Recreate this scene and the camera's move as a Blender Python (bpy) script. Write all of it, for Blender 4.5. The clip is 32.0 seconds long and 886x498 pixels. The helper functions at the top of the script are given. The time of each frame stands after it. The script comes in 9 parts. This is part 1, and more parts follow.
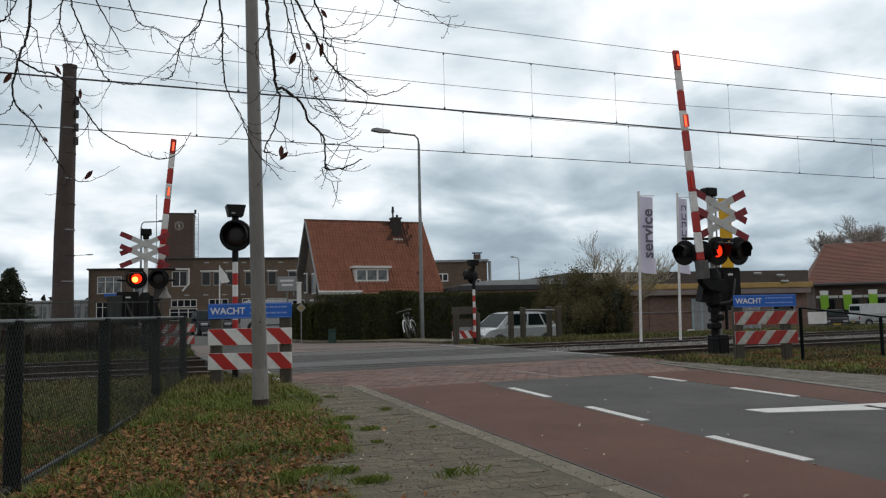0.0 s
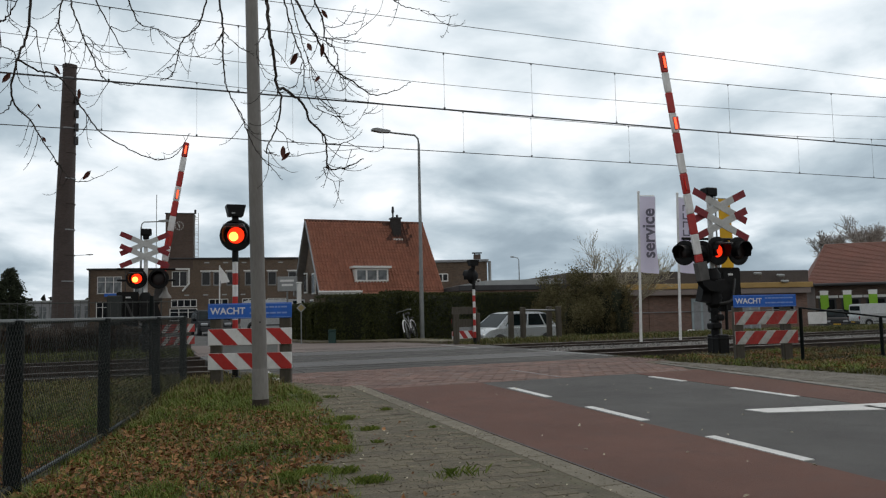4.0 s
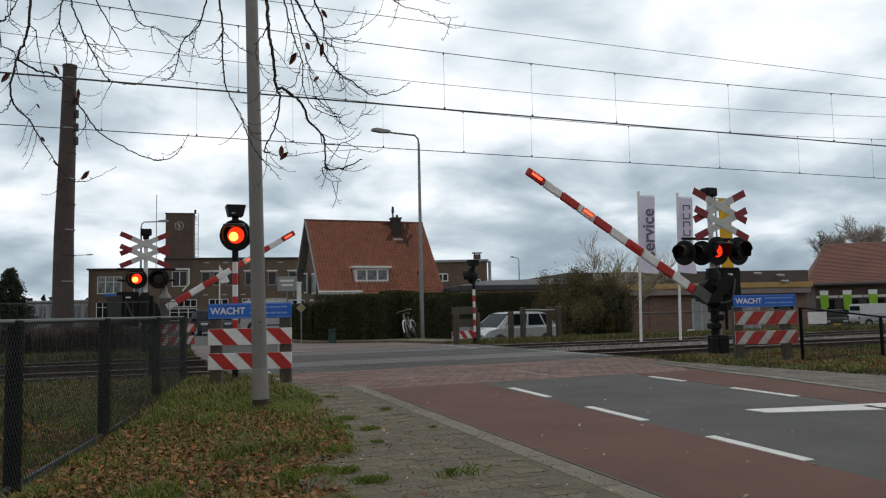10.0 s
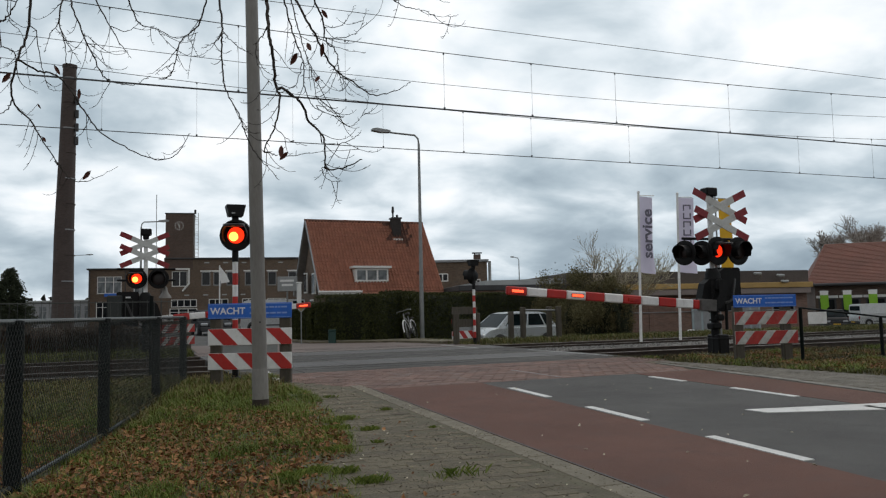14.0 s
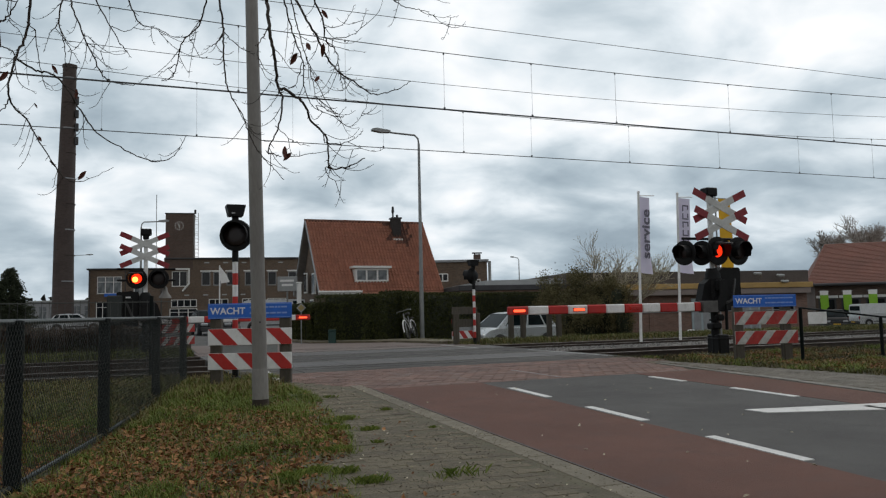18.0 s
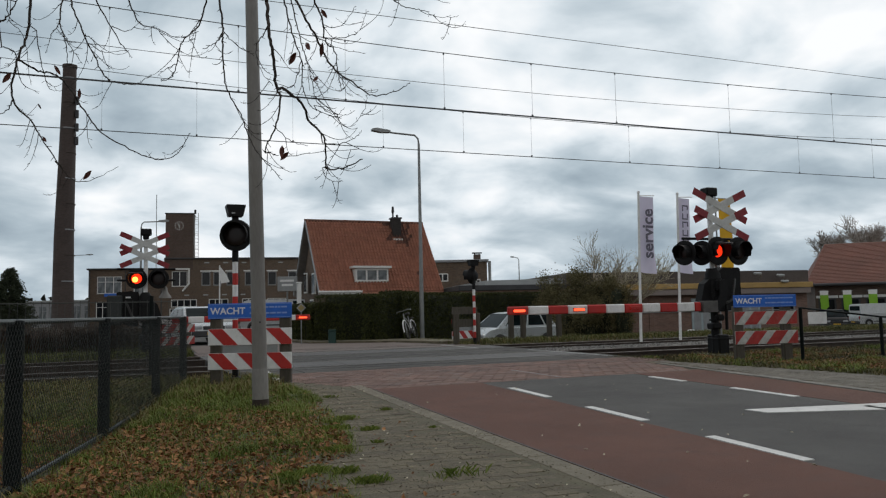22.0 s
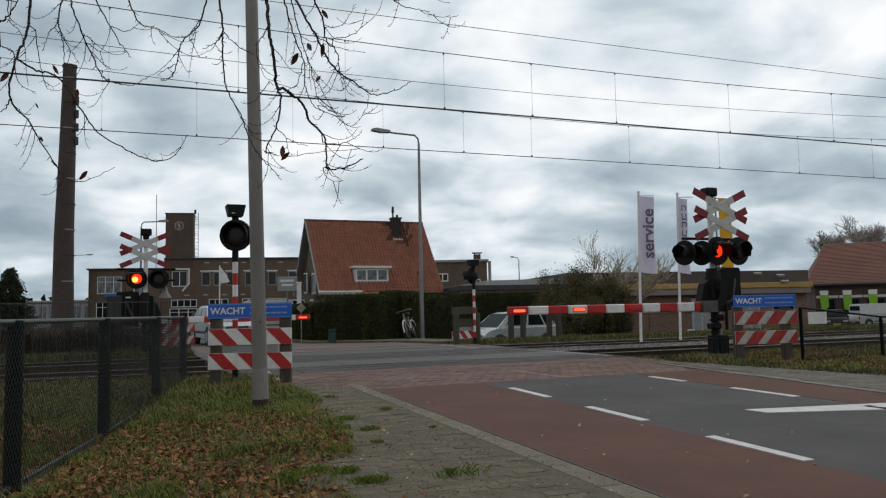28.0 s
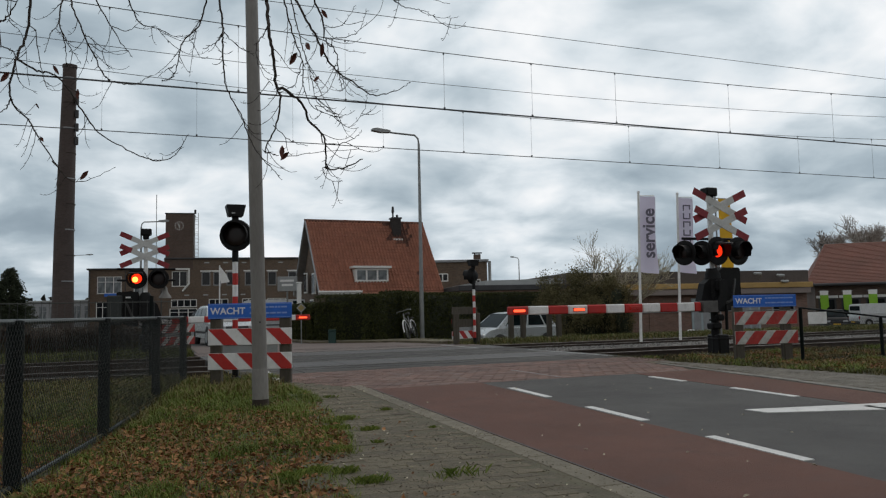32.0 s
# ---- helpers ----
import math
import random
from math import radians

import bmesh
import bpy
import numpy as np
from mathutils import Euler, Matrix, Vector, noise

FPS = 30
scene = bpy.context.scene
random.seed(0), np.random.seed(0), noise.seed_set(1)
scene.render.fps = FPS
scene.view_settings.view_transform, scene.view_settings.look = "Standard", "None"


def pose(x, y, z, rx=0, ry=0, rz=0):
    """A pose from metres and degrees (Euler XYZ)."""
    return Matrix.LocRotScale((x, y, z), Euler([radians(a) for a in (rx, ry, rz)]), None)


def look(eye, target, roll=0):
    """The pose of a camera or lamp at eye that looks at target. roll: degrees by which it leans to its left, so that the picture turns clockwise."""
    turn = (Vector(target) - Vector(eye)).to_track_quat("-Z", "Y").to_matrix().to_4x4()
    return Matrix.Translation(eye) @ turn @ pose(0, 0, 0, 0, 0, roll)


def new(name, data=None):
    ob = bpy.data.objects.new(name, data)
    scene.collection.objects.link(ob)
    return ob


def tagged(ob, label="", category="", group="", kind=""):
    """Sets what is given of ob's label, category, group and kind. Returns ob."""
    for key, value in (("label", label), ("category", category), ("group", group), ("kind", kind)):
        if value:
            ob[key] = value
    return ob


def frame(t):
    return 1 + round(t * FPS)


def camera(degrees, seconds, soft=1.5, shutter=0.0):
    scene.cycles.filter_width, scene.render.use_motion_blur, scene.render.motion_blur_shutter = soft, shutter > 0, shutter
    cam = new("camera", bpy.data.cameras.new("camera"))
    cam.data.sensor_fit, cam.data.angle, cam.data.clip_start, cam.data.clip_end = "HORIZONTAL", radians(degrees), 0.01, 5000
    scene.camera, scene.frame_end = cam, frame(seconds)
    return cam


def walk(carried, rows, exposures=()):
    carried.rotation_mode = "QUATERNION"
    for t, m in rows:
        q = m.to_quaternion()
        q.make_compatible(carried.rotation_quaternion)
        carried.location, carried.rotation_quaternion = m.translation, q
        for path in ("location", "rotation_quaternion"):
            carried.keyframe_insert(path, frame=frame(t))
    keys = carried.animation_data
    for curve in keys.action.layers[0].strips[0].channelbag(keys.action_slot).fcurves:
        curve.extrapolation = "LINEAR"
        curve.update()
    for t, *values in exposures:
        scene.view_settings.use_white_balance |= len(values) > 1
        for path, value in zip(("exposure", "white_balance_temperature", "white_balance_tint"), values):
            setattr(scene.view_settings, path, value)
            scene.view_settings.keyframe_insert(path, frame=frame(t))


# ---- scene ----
# World: x runs along the railway, y across it away from the camera, z = 0 is the road and rail head.
cam = camera(59.08, 32.0, soft=1.22, shutter=0.45)
EYE = Vector((0.0, 0.0, 1.045))
AIM = EYE + Vector((math.sin(radians(22.06)) * math.cos(radians(4.52)), math.cos(radians(22.06)) * math.cos(radians(4.52)), math.sin(radians(4.52))))
walk(cam, [(0.0, look(EYE, AIM, -1.2)), (32.0, look(EYE, AIM, -1.2))],
     exposures=[(0.0, 0.0), (13.0, -0.03), (20.0, -0.12), (25.0, -0.15), (28.3, -0.15), (28.7, -0.26), (29.2, 0.0), (30.0, 0.14), (30.6, 0.18), (31.2, -0.02), (31.6, -0.18), (32.0, -0.21)])

# ---- light ----
world = bpy.data.worlds.new("overcast_sky")
scene.world = world
world.use_nodes = True
wn, wl = world.node_tree.nodes, world.node_tree.links
wn.clear()
w_out, w_bg = wn.new("ShaderNodeOutputWorld"), wn.new("ShaderNodeBackground")
w_sky = wn.new("ShaderNodeTexSky")
w_sky.sky_type, w_sky.sun_disc, w_sky.sun_elevation, w_sky.sun_rotation = "NISHITA", False, radians(42), radians(62)
w_sky.air_density, w_sky.dust_density = 1.0, 4.0
w_mix = wn.new("ShaderNodeMix")
w_mix.data_type = "RGBA"
w_mix.inputs["Factor"].default_value = 0.75
w_mix.inputs["B"].default_value = (7.85, 7.9, 7.8, 1)
wl.new(w_sky.outputs[0], w_mix.inputs["A"])
wl.new(w_mix.outputs["Result"], w_bg.inputs[0])
w_bg.inputs[1].default_value = 0.096
wl.new(w_bg.outputs[0], w_out.inputs[0])

sun_data = bpy.data.lights.new("sun", "SUN")
sun_data.energy, sun_data.angle, sun_data.color = 0.5, radians(25), (1.0, 0.97, 0.93)
sun = new("sun", sun_data)
sun.matrix_world = look((20, 10, 30), (20 - 30 * math.sin(radians(62)), 10 - 30 * math.cos(radians(62)), 30 - 30 * math.tan(radians(42))))


# ---- materials ----
def nodes_of(name):
    m = bpy.data.materials.new(name)
    m.use_nodes = True
    nt = m.node_tree
    return m, nt, nt.nodes["Principled BSDF"]


def node(nt, kind, **inputs):
    n = nt.nodes.new(kind)
    for k, v in inputs.items():
        n.inputs[k.replace("_", " ")].default_value = v
    return n


def rgb(c):
    return (c[0], c[1], c[2], 1)


def mixed(nt, fac, a, b, blend="MIX"):
    n = nt.nodes.new("ShaderNodeMix")
    n.data_type, n.blend_type = "RGBA", blend
    for sock, v in (("Factor", fac), ("A", a), ("B", b)):
        if hasattr(v, "links"):
            nt.links.new(v, n.inputs[sock])
        else:
            n.inputs[sock].default_value = v if sock == "Factor" else rgb(v)
    return n.outputs["Result"]


def ramp(nt, src, lo, hi, a=0.0, b=1.0):
    n = nt.nodes.new("ShaderNodeMapRange")
    nt.links.new(src, n.inputs[0])
    for i, v in enumerate((lo, hi, a, b)):
        n.inputs[i + 1].default_value = v
    return n.outputs[0]


def surf(name, col, rough=0.7, metal=0.0, var=0.25, scale=1.5, fine=30.0, bump=0.15, dirt=None, dirt_amount=0.35, rand=0.0, stretch=(1, 1, 1), island=False, spec=0.5):
    """A surface with grain at two scales, patches of dirt and fine relief."""
    m, nt, bsdf = nodes_of(name)
    tc = nt.nodes.new("ShaderNodeTexCoord")
    mp = nt.nodes.new("ShaderNodeMapping")
    mp.inputs["Scale"].default_value = stretch
    nt.links.new(tc.outputs["Object"], mp.inputs[0])
    big = node(nt, "ShaderNodeTexNoise", Scale=scale, Detail=5.0, Roughness=0.6)
    small = node(nt, "ShaderNodeTexNoise", Scale=fine, Detail=3.0, Roughness=0.6)
    for n in (big, small):
        nt.links.new(mp.outputs[0], n.inputs["Vector"])
    dark = tuple(c * (1 - var) for c in col)
    light = tuple(min(1, c * (1 + var)) for c in col)
    c = mixed(nt, ramp(nt, big.outputs[0], 0.3, 0.7), dark, light)
    c = mixed(nt, ramp(nt, small.outputs[0], 0.35, 0.7, 0.0, var), c, tuple(x * 0.45 for x in col))
    if dirt:
        d = node(nt, "ShaderNodeTexNoise", Scale=scale * 2.7, Detail=8.0, Roughness=0.7)
        nt.links.new(mp.outputs[0], d.inputs["Vector"])
        c = mixed(nt, ramp(nt, d.outputs[0], 0.5, 0.72, 0.0, dirt_amount), c, dirt)
    if rand:
        src = nt.nodes.new("ShaderNodeNewGeometry").outputs["Random Per Island"] if island else nt.nodes.new("ShaderNodeObjectInfo").outputs["Random"]
        hsv = nt.nodes.new("ShaderNodeHueSaturation")
        nt.links.new(ramp(nt, src, 0, 1, 1 - rand, 1 + rand), hsv.inputs["Value"])
        nt.links.new(c, hsv.inputs["Color"])
        c = hsv.outputs[0]
    nt.links.new(c, bsdf.inputs["Base Color"])
    nt.links.new(ramp(nt, small.outputs[0], 0.2, 0.8, max(0.05, rough - 0.12), min(1, rough + 0.12)), bsdf.inputs["Roughness"])
    bsdf.inputs["Metallic"].default_value = metal
    bsdf.inputs["Specular IOR Level"].default_value = spec
    if bump:
        bp = node(nt, "ShaderNodeBump", Strength=bump, Distance=0.02)
        nt.links.new(small.outputs[0], bp.inputs["Height"])
        nt.links.new(bp.outputs[0], bsdf.inputs["Normal"])
    return m


def glow(name, col, strength):
    m, nt, bsdf = nodes_of(name)
    bsdf.inputs["Base Color"].default_value = rgb(col)
    bsdf.inputs["Emission Color"].default_value = rgb(col)
    bsdf.inputs["Emission Strength"].default_value = strength
    return m


def glass(name, col=(0.03, 0.035, 0.04), rough=0.06, spec=0.3):
    """Window glass with a dark room behind it."""
    m, nt, bsdf = nodes_of(name)
    n = node(nt, "ShaderNodeTexNoise", Scale=1.3, Detail=2.0)
    nt.links.new(mixed(nt, ramp(nt, n.outputs[0], 0.35, 0.65), tuple(x * 0.6 for x in col), tuple(x * 1.6 for x in col)), bsdf.inputs["Base Color"])
    bsdf.inputs["Roughness"].default_value = rough
    bsdf.inputs["IOR"].default_value = 1.5
    bsdf.inputs["Specular IOR Level"].default_value = spec
    return m


def bricks(name, col, mortar, rough=0.85):
    """Brickwork seen from afar: 21 x 5 cm courses."""
    m, nt, bsdf = nodes_of(name)
    tc = nt.nodes.new("ShaderNodeTexCoord")
    sep = nt.nodes.new("ShaderNodeSeparateXYZ")
    nt.links.new(tc.outputs["Object"], sep.inputs[0])
    add = nt.nodes.new("ShaderNodeMath")
    nt.links.new(sep.outputs[0], add.inputs[0])
    nt.links.new(sep.outputs[1], add.inputs[1])
    com = nt.nodes.new("ShaderNodeCombineXYZ")
    nt.links.new(add.outputs[0], com.inputs[0])
    nt.links.new(sep.outputs[2], com.inputs[1])
    br = node(nt, "ShaderNodeTexBrick", Scale=1.0, Mortar_Size=0.008)
    br.inputs["Brick Width"].default_value, br.inputs["Row Height"].default_value = 0.22, 0.065
    br.inputs["Color1"].default_value, br.inputs["Color2"].default_value = rgb(tuple(c * 0.75 for c in col)), rgb(tuple(c * 1.25 for c in col))
    br.inputs["Mortar"].default_value = rgb(mortar)
    nt.links.new(com.outputs[0], br.inputs["Vector"])
    big = node(nt, "ShaderNodeTexNoise", Scale=0.35, Detail=6.0, Roughness=0.65)
    nt.links.new(tc.outputs["Object"], big.inputs["Vector"])
    c = mixed(nt, ramp(nt, big.outputs[0], 0.4, 0.7, 0.0, 0.45), br.outputs[0], tuple(x * 0.45 for x in col))
    nt.links.new(c, bsdf.inputs["Base Color"])
    bsdf.inputs["Roughness"].default_value = rough
    bp = node(nt, "ShaderNodeBump", Strength=0.4, Distance=0.01)
    nt.links.new(br.outputs["Fac"], bp.inputs["Height"])
    bp.invert = True
    nt.links.new(bp.outputs[0], bsdf.inputs["Normal"])
    return m


def leafy(name, a, b, rough=0.6):
    """Leaves, blades and needles: each piece its own shade."""
    m, nt, bsdf = nodes_of(name)
    r = nt.nodes.new("ShaderNodeNewGeometry").outputs["Random Per Island"]
    tc = nt.nodes.new("ShaderNodeTexCoord")
    n = node(nt, "ShaderNodeTexNoise", Scale=0.9, Detail=3.0)
    nt.links.new(tc.outputs["Object"], n.inputs["Vector"])
    c = mixed(nt, r, a, b)
    c = mixed(nt, ramp(nt, n.outputs[0], 0.4, 0.7, 0.0, 0.45), c, tuple(x * 0.5 for x in a))
    nt.links.new(c, bsdf.inputs["Base Color"])
    bsdf.inputs["Roughness"].default_value = rough
    bsdf.inputs["Specular IOR Level"].default_value = 0.15
    return m


ASPHALT = surf("asphalt", (0.088, 0.086, 0.083), 0.85, var=0.25, scale=0.8, fine=120, bump=0.5, dirt=(0.05, 0.05, 0.05), dirt_amount=0.5, spec=0.3)
RED_ASPHALT = surf("red_asphalt", (0.125, 0.06, 0.044), 0.85, var=0.16, scale=0.9, fine=120, bump=0.5, dirt=(0.08, 0.052, 0.045), dirt_amount=0.5, spec=0.3)
DECK = surf("crossing_deck", (0.08, 0.077, 0.072), 0.85, var=0.6, scale=1.3, fine=70, bump=0.3, dirt=(0.23, 0.22, 0.207), dirt_amount=0.65, stretch=(0.22, 1.6, 1), spec=0.2)
PAINT = surf("road_paint", (0.62, 0.62, 0.6), 0.6, var=0.12, scale=3, fine=60, bump=0.1, dirt=(0.3, 0.3, 0.29), dirt_amount=0.5)
PAVER = surf("concrete_paver", (0.15, 0.128, 0.086), 0.88, var=0.32, scale=5, fine=75, bump=0.6, dirt=(0.062, 0.06, 0.032), dirt_amount=0.85, rand=0.2)
PAVER_I = surf("concrete_paver_rest", (0.15, 0.128, 0.086), 0.88, var=0.32, scale=5, fine=75, bump=0.6, dirt=(0.062, 0.06, 0.032), dirt_amount=0.85, rand=0.2, island=True)
KLINKER = surf("clay_klinker", (0.162, 0.094, 0.074), 0.82, var=0.3, scale=0.9, fine=60, bump=0.4, dirt=(0.165, 0.14, 0.125), dirt_amount=0.85, rand=0.3, island=True)
PAVER_G = surf("grey_paver", (0.165, 0.15, 0.122), 0.9, var=0.35, scale=2.5, fine=75, bump=0.7, dirt=(0.095, 0.09, 0.068), dirt_amount=0.8, rand=0.12, island=True)
KERB_EDGE = surf("mossy_kerb_concrete", (0.185, 0.163, 0.12), 0.88, var=0.25, scale=3, fine=80, bump=0.35, dirt=(0.06, 0.06, 0.035), dirt_amount=0.7, rand=0.14)
KERB_PALE = surf("pale_kerb_concrete", (0.215, 0.205, 0.18), 0.85, var=0.25, scale=3, fine=70, bump=0.3, dirt=(0.12, 0.12, 0.09), dirt_amount=0.6)
KERB = surf("kerb_concrete", (0.15, 0.143, 0.12), 0.85, var=0.2, scale=3, fine=70, bump=0.3, dirt=(0.08, 0.08, 0.06), dirt_amount=0.55, rand=0.1)
SOIL = surf("soil", (0.06, 0.048, 0.026), 0.95, var=0.35, scale=1.5, fine=40, bump=0.7, dirt=(0.05, 0.06, 0.022), dirt_amount=0.8)
GRASS = leafy("grass_blades", (0.07, 0.115, 0.016), (0.25, 0.29, 0.065))
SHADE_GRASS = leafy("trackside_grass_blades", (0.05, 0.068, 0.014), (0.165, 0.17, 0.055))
BRAMBLE = leafy("withered_undergrowth", (0.035, 0.024, 0.017), (0.12, 0.08, 0.055))
VERGE_GRASS = leafy("dull_verge_blades", (0.042, 0.05, 0.016), (0.12, 0.105, 0.045))
DRY_GRASS = leafy("dry_grass", (0.14, 0.12, 0.04), (0.24, 0.19, 0.08))
DEAD_LEAF = leafy("dead_leaves", (0.1, 0.04, 0.018), (0.43, 0.21, 0.09))
LITTER = leafy("path_crumbs", (0.03, 0.026, 0.016), (0.2, 0.165, 0.11))
BALLAST = surf("ballast_stone", (0.21, 0.2, 0.185), 0.9, var=0.35, scale=6, fine=60, bump=0.4, rand=0.3, island=True)
STEEL_RAIL = surf("rail_steel", (0.17, 0.158, 0.145), 0.55, 0.5, var=0.2, scale=4, fine=60, bump=0.05)
RUST = surf("rusty_steel", (0.05, 0.036, 0.028), 0.8, 0.2, var=0.3, scale=4, fine=60, bump=0.2)
SLEEPER = surf("concrete_sleeper", (0.2, 0.19, 0.17), 0.9, var=0.25, scale=3, fine=60, bump=0.3)
GALV = surf("galvanised_steel", (0.27, 0.28, 0.28), 0.5, 0.55, var=0.15, scale=3, fine=40, bump=0.06, dirt=(0.15, 0.15, 0.14), dirt_amount=0.4)
ALU_POLE = surf("weathered_pole", (0.225, 0.215, 0.2), 0.65, 0.15, var=0.18, scale=3, fine=40, bump=0.08, dirt=(0.13, 0.12, 0.1), dirt_amount=0.5, stretch=(1, 1, 0.25))
BLACK = surf("black_paint", (0.007, 0.007, 0.0075), 0.6, var=0.3, scale=5, fine=50, bump=0.08, dirt=(0.02, 0.019, 0.018), dirt_amount=0.3, spec=0.22)
DARK_GREEN = surf("green_plastic_coat", (0.004, 0.007, 0.007), 0.65, var=0.3, scale=4, fine=50, bump=0.05, dirt=(0.011, 0.013, 0.012), dirt_amount=0.3, spec=0.15)
WIRE_GREEN = surf("green_wire", (0.012, 0.016, 0.0135), 0.5, var=0.4, scale=4, fine=50, bump=0.0, spec=0.3)
RAIL_GREY = surf("fence_rail_grey", (0.038, 0.048, 0.045), 0.5, 0.2, var=0.2, scale=6, fine=60, bump=0.05)
SIGN_RED = surf("sign_red", (0.46, 0.024, 0.02), 0.45, var=0.15, scale=3, fine=30, bump=0.03, dirt=(0.22, 0.05, 0.045), dirt_amount=0.35)
SIGN_WHITE = surf("sign_white", (0.78, 0.78, 0.77), 0.45, var=0.1, scale=3, fine=30, bump=0.03, dirt=(0.42, 0.42, 0.38), dirt_amount=0.45)
FADED_RED = surf("faded_sign_red", (0.37, 0.028, 0.024), 0.6, var=0.3, scale=4, fine=30, bump=0.05, dirt=(0.3, 0.14, 0.11), dirt_amount=0.4)
FADED_WHITE = surf("grimy_sign_white", (0.5, 0.5, 0.47), 0.65, var=0.2, scale=4, fine=30, bump=0.05, dirt=(0.2, 0.21, 0.16), dirt_amount=0.6)
SIGN_BLUE = surf("sign_blue", (0.018, 0.13, 0.56), 0.4, var=0.1, scale=3, fine=30, bump=0.02, dirt=(0.03, 0.09, 0.28), dirt_amount=0.3)
SIGN_TEXT = surf("sign_letters", (0.75, 0.76, 0.78), 0.45, var=0.05, scale=3, fine=30, bump=0.0)
SIGN_PALE = surf("sign_small_print", (0.25, 0.37, 0.68), 0.45, var=0.05, scale=3, fine=30, bump=0.0)
WOOD_POST = surf("weathered_wood", (0.08, 0.068, 0.052), 0.85, var=0.35, scale=3, fine=25, bump=0.4, stretch=(4, 4, 0.6), dirt=(0.06, 0.07, 0.035), dirt_amount=0.4)
GREY_PLATE = surf("grey_plate", (0.3, 0.31, 0.31), 0.5, 0.3, var=0.12, scale=4, fine=40, bump=0.03)
ROOT_GREY = surf("dull_grey_steel", (0.11, 0.105, 0.1), 0.6, 0.2, var=0.25, scale=5, fine=40, bump=0.06, dirt=(0.06, 0.055, 0.05), dirt_amount=0.5)
ROD_GREY = surf("worn_black_steel", (0.035, 0.034, 0.033), 0.5, 0.3, var=0.3, scale=6, fine=50, bump=0.06)
LENS_OFF = surf("dark_red_lens", (0.012, 0.004, 0.004), 0.4, var=0.2, scale=8, fine=50, bump=0.0)
LENS_ON = glow("lit_red_lens", (1.0, 0.03, 0.006), 1.6)
LENS_HOT = glow("lit_red_core", (1.0, 0.4, 0.06), 3.6)
ARM_LIGHT = glow("lit_arm_light", (1.0, 0.085, 0.03), 2.3)
REFLECTOR = surf("red_reflector", (0.4, 0.03, 0.02), 0.25, var=0.1, scale=20, fine=90, bump=0.05)


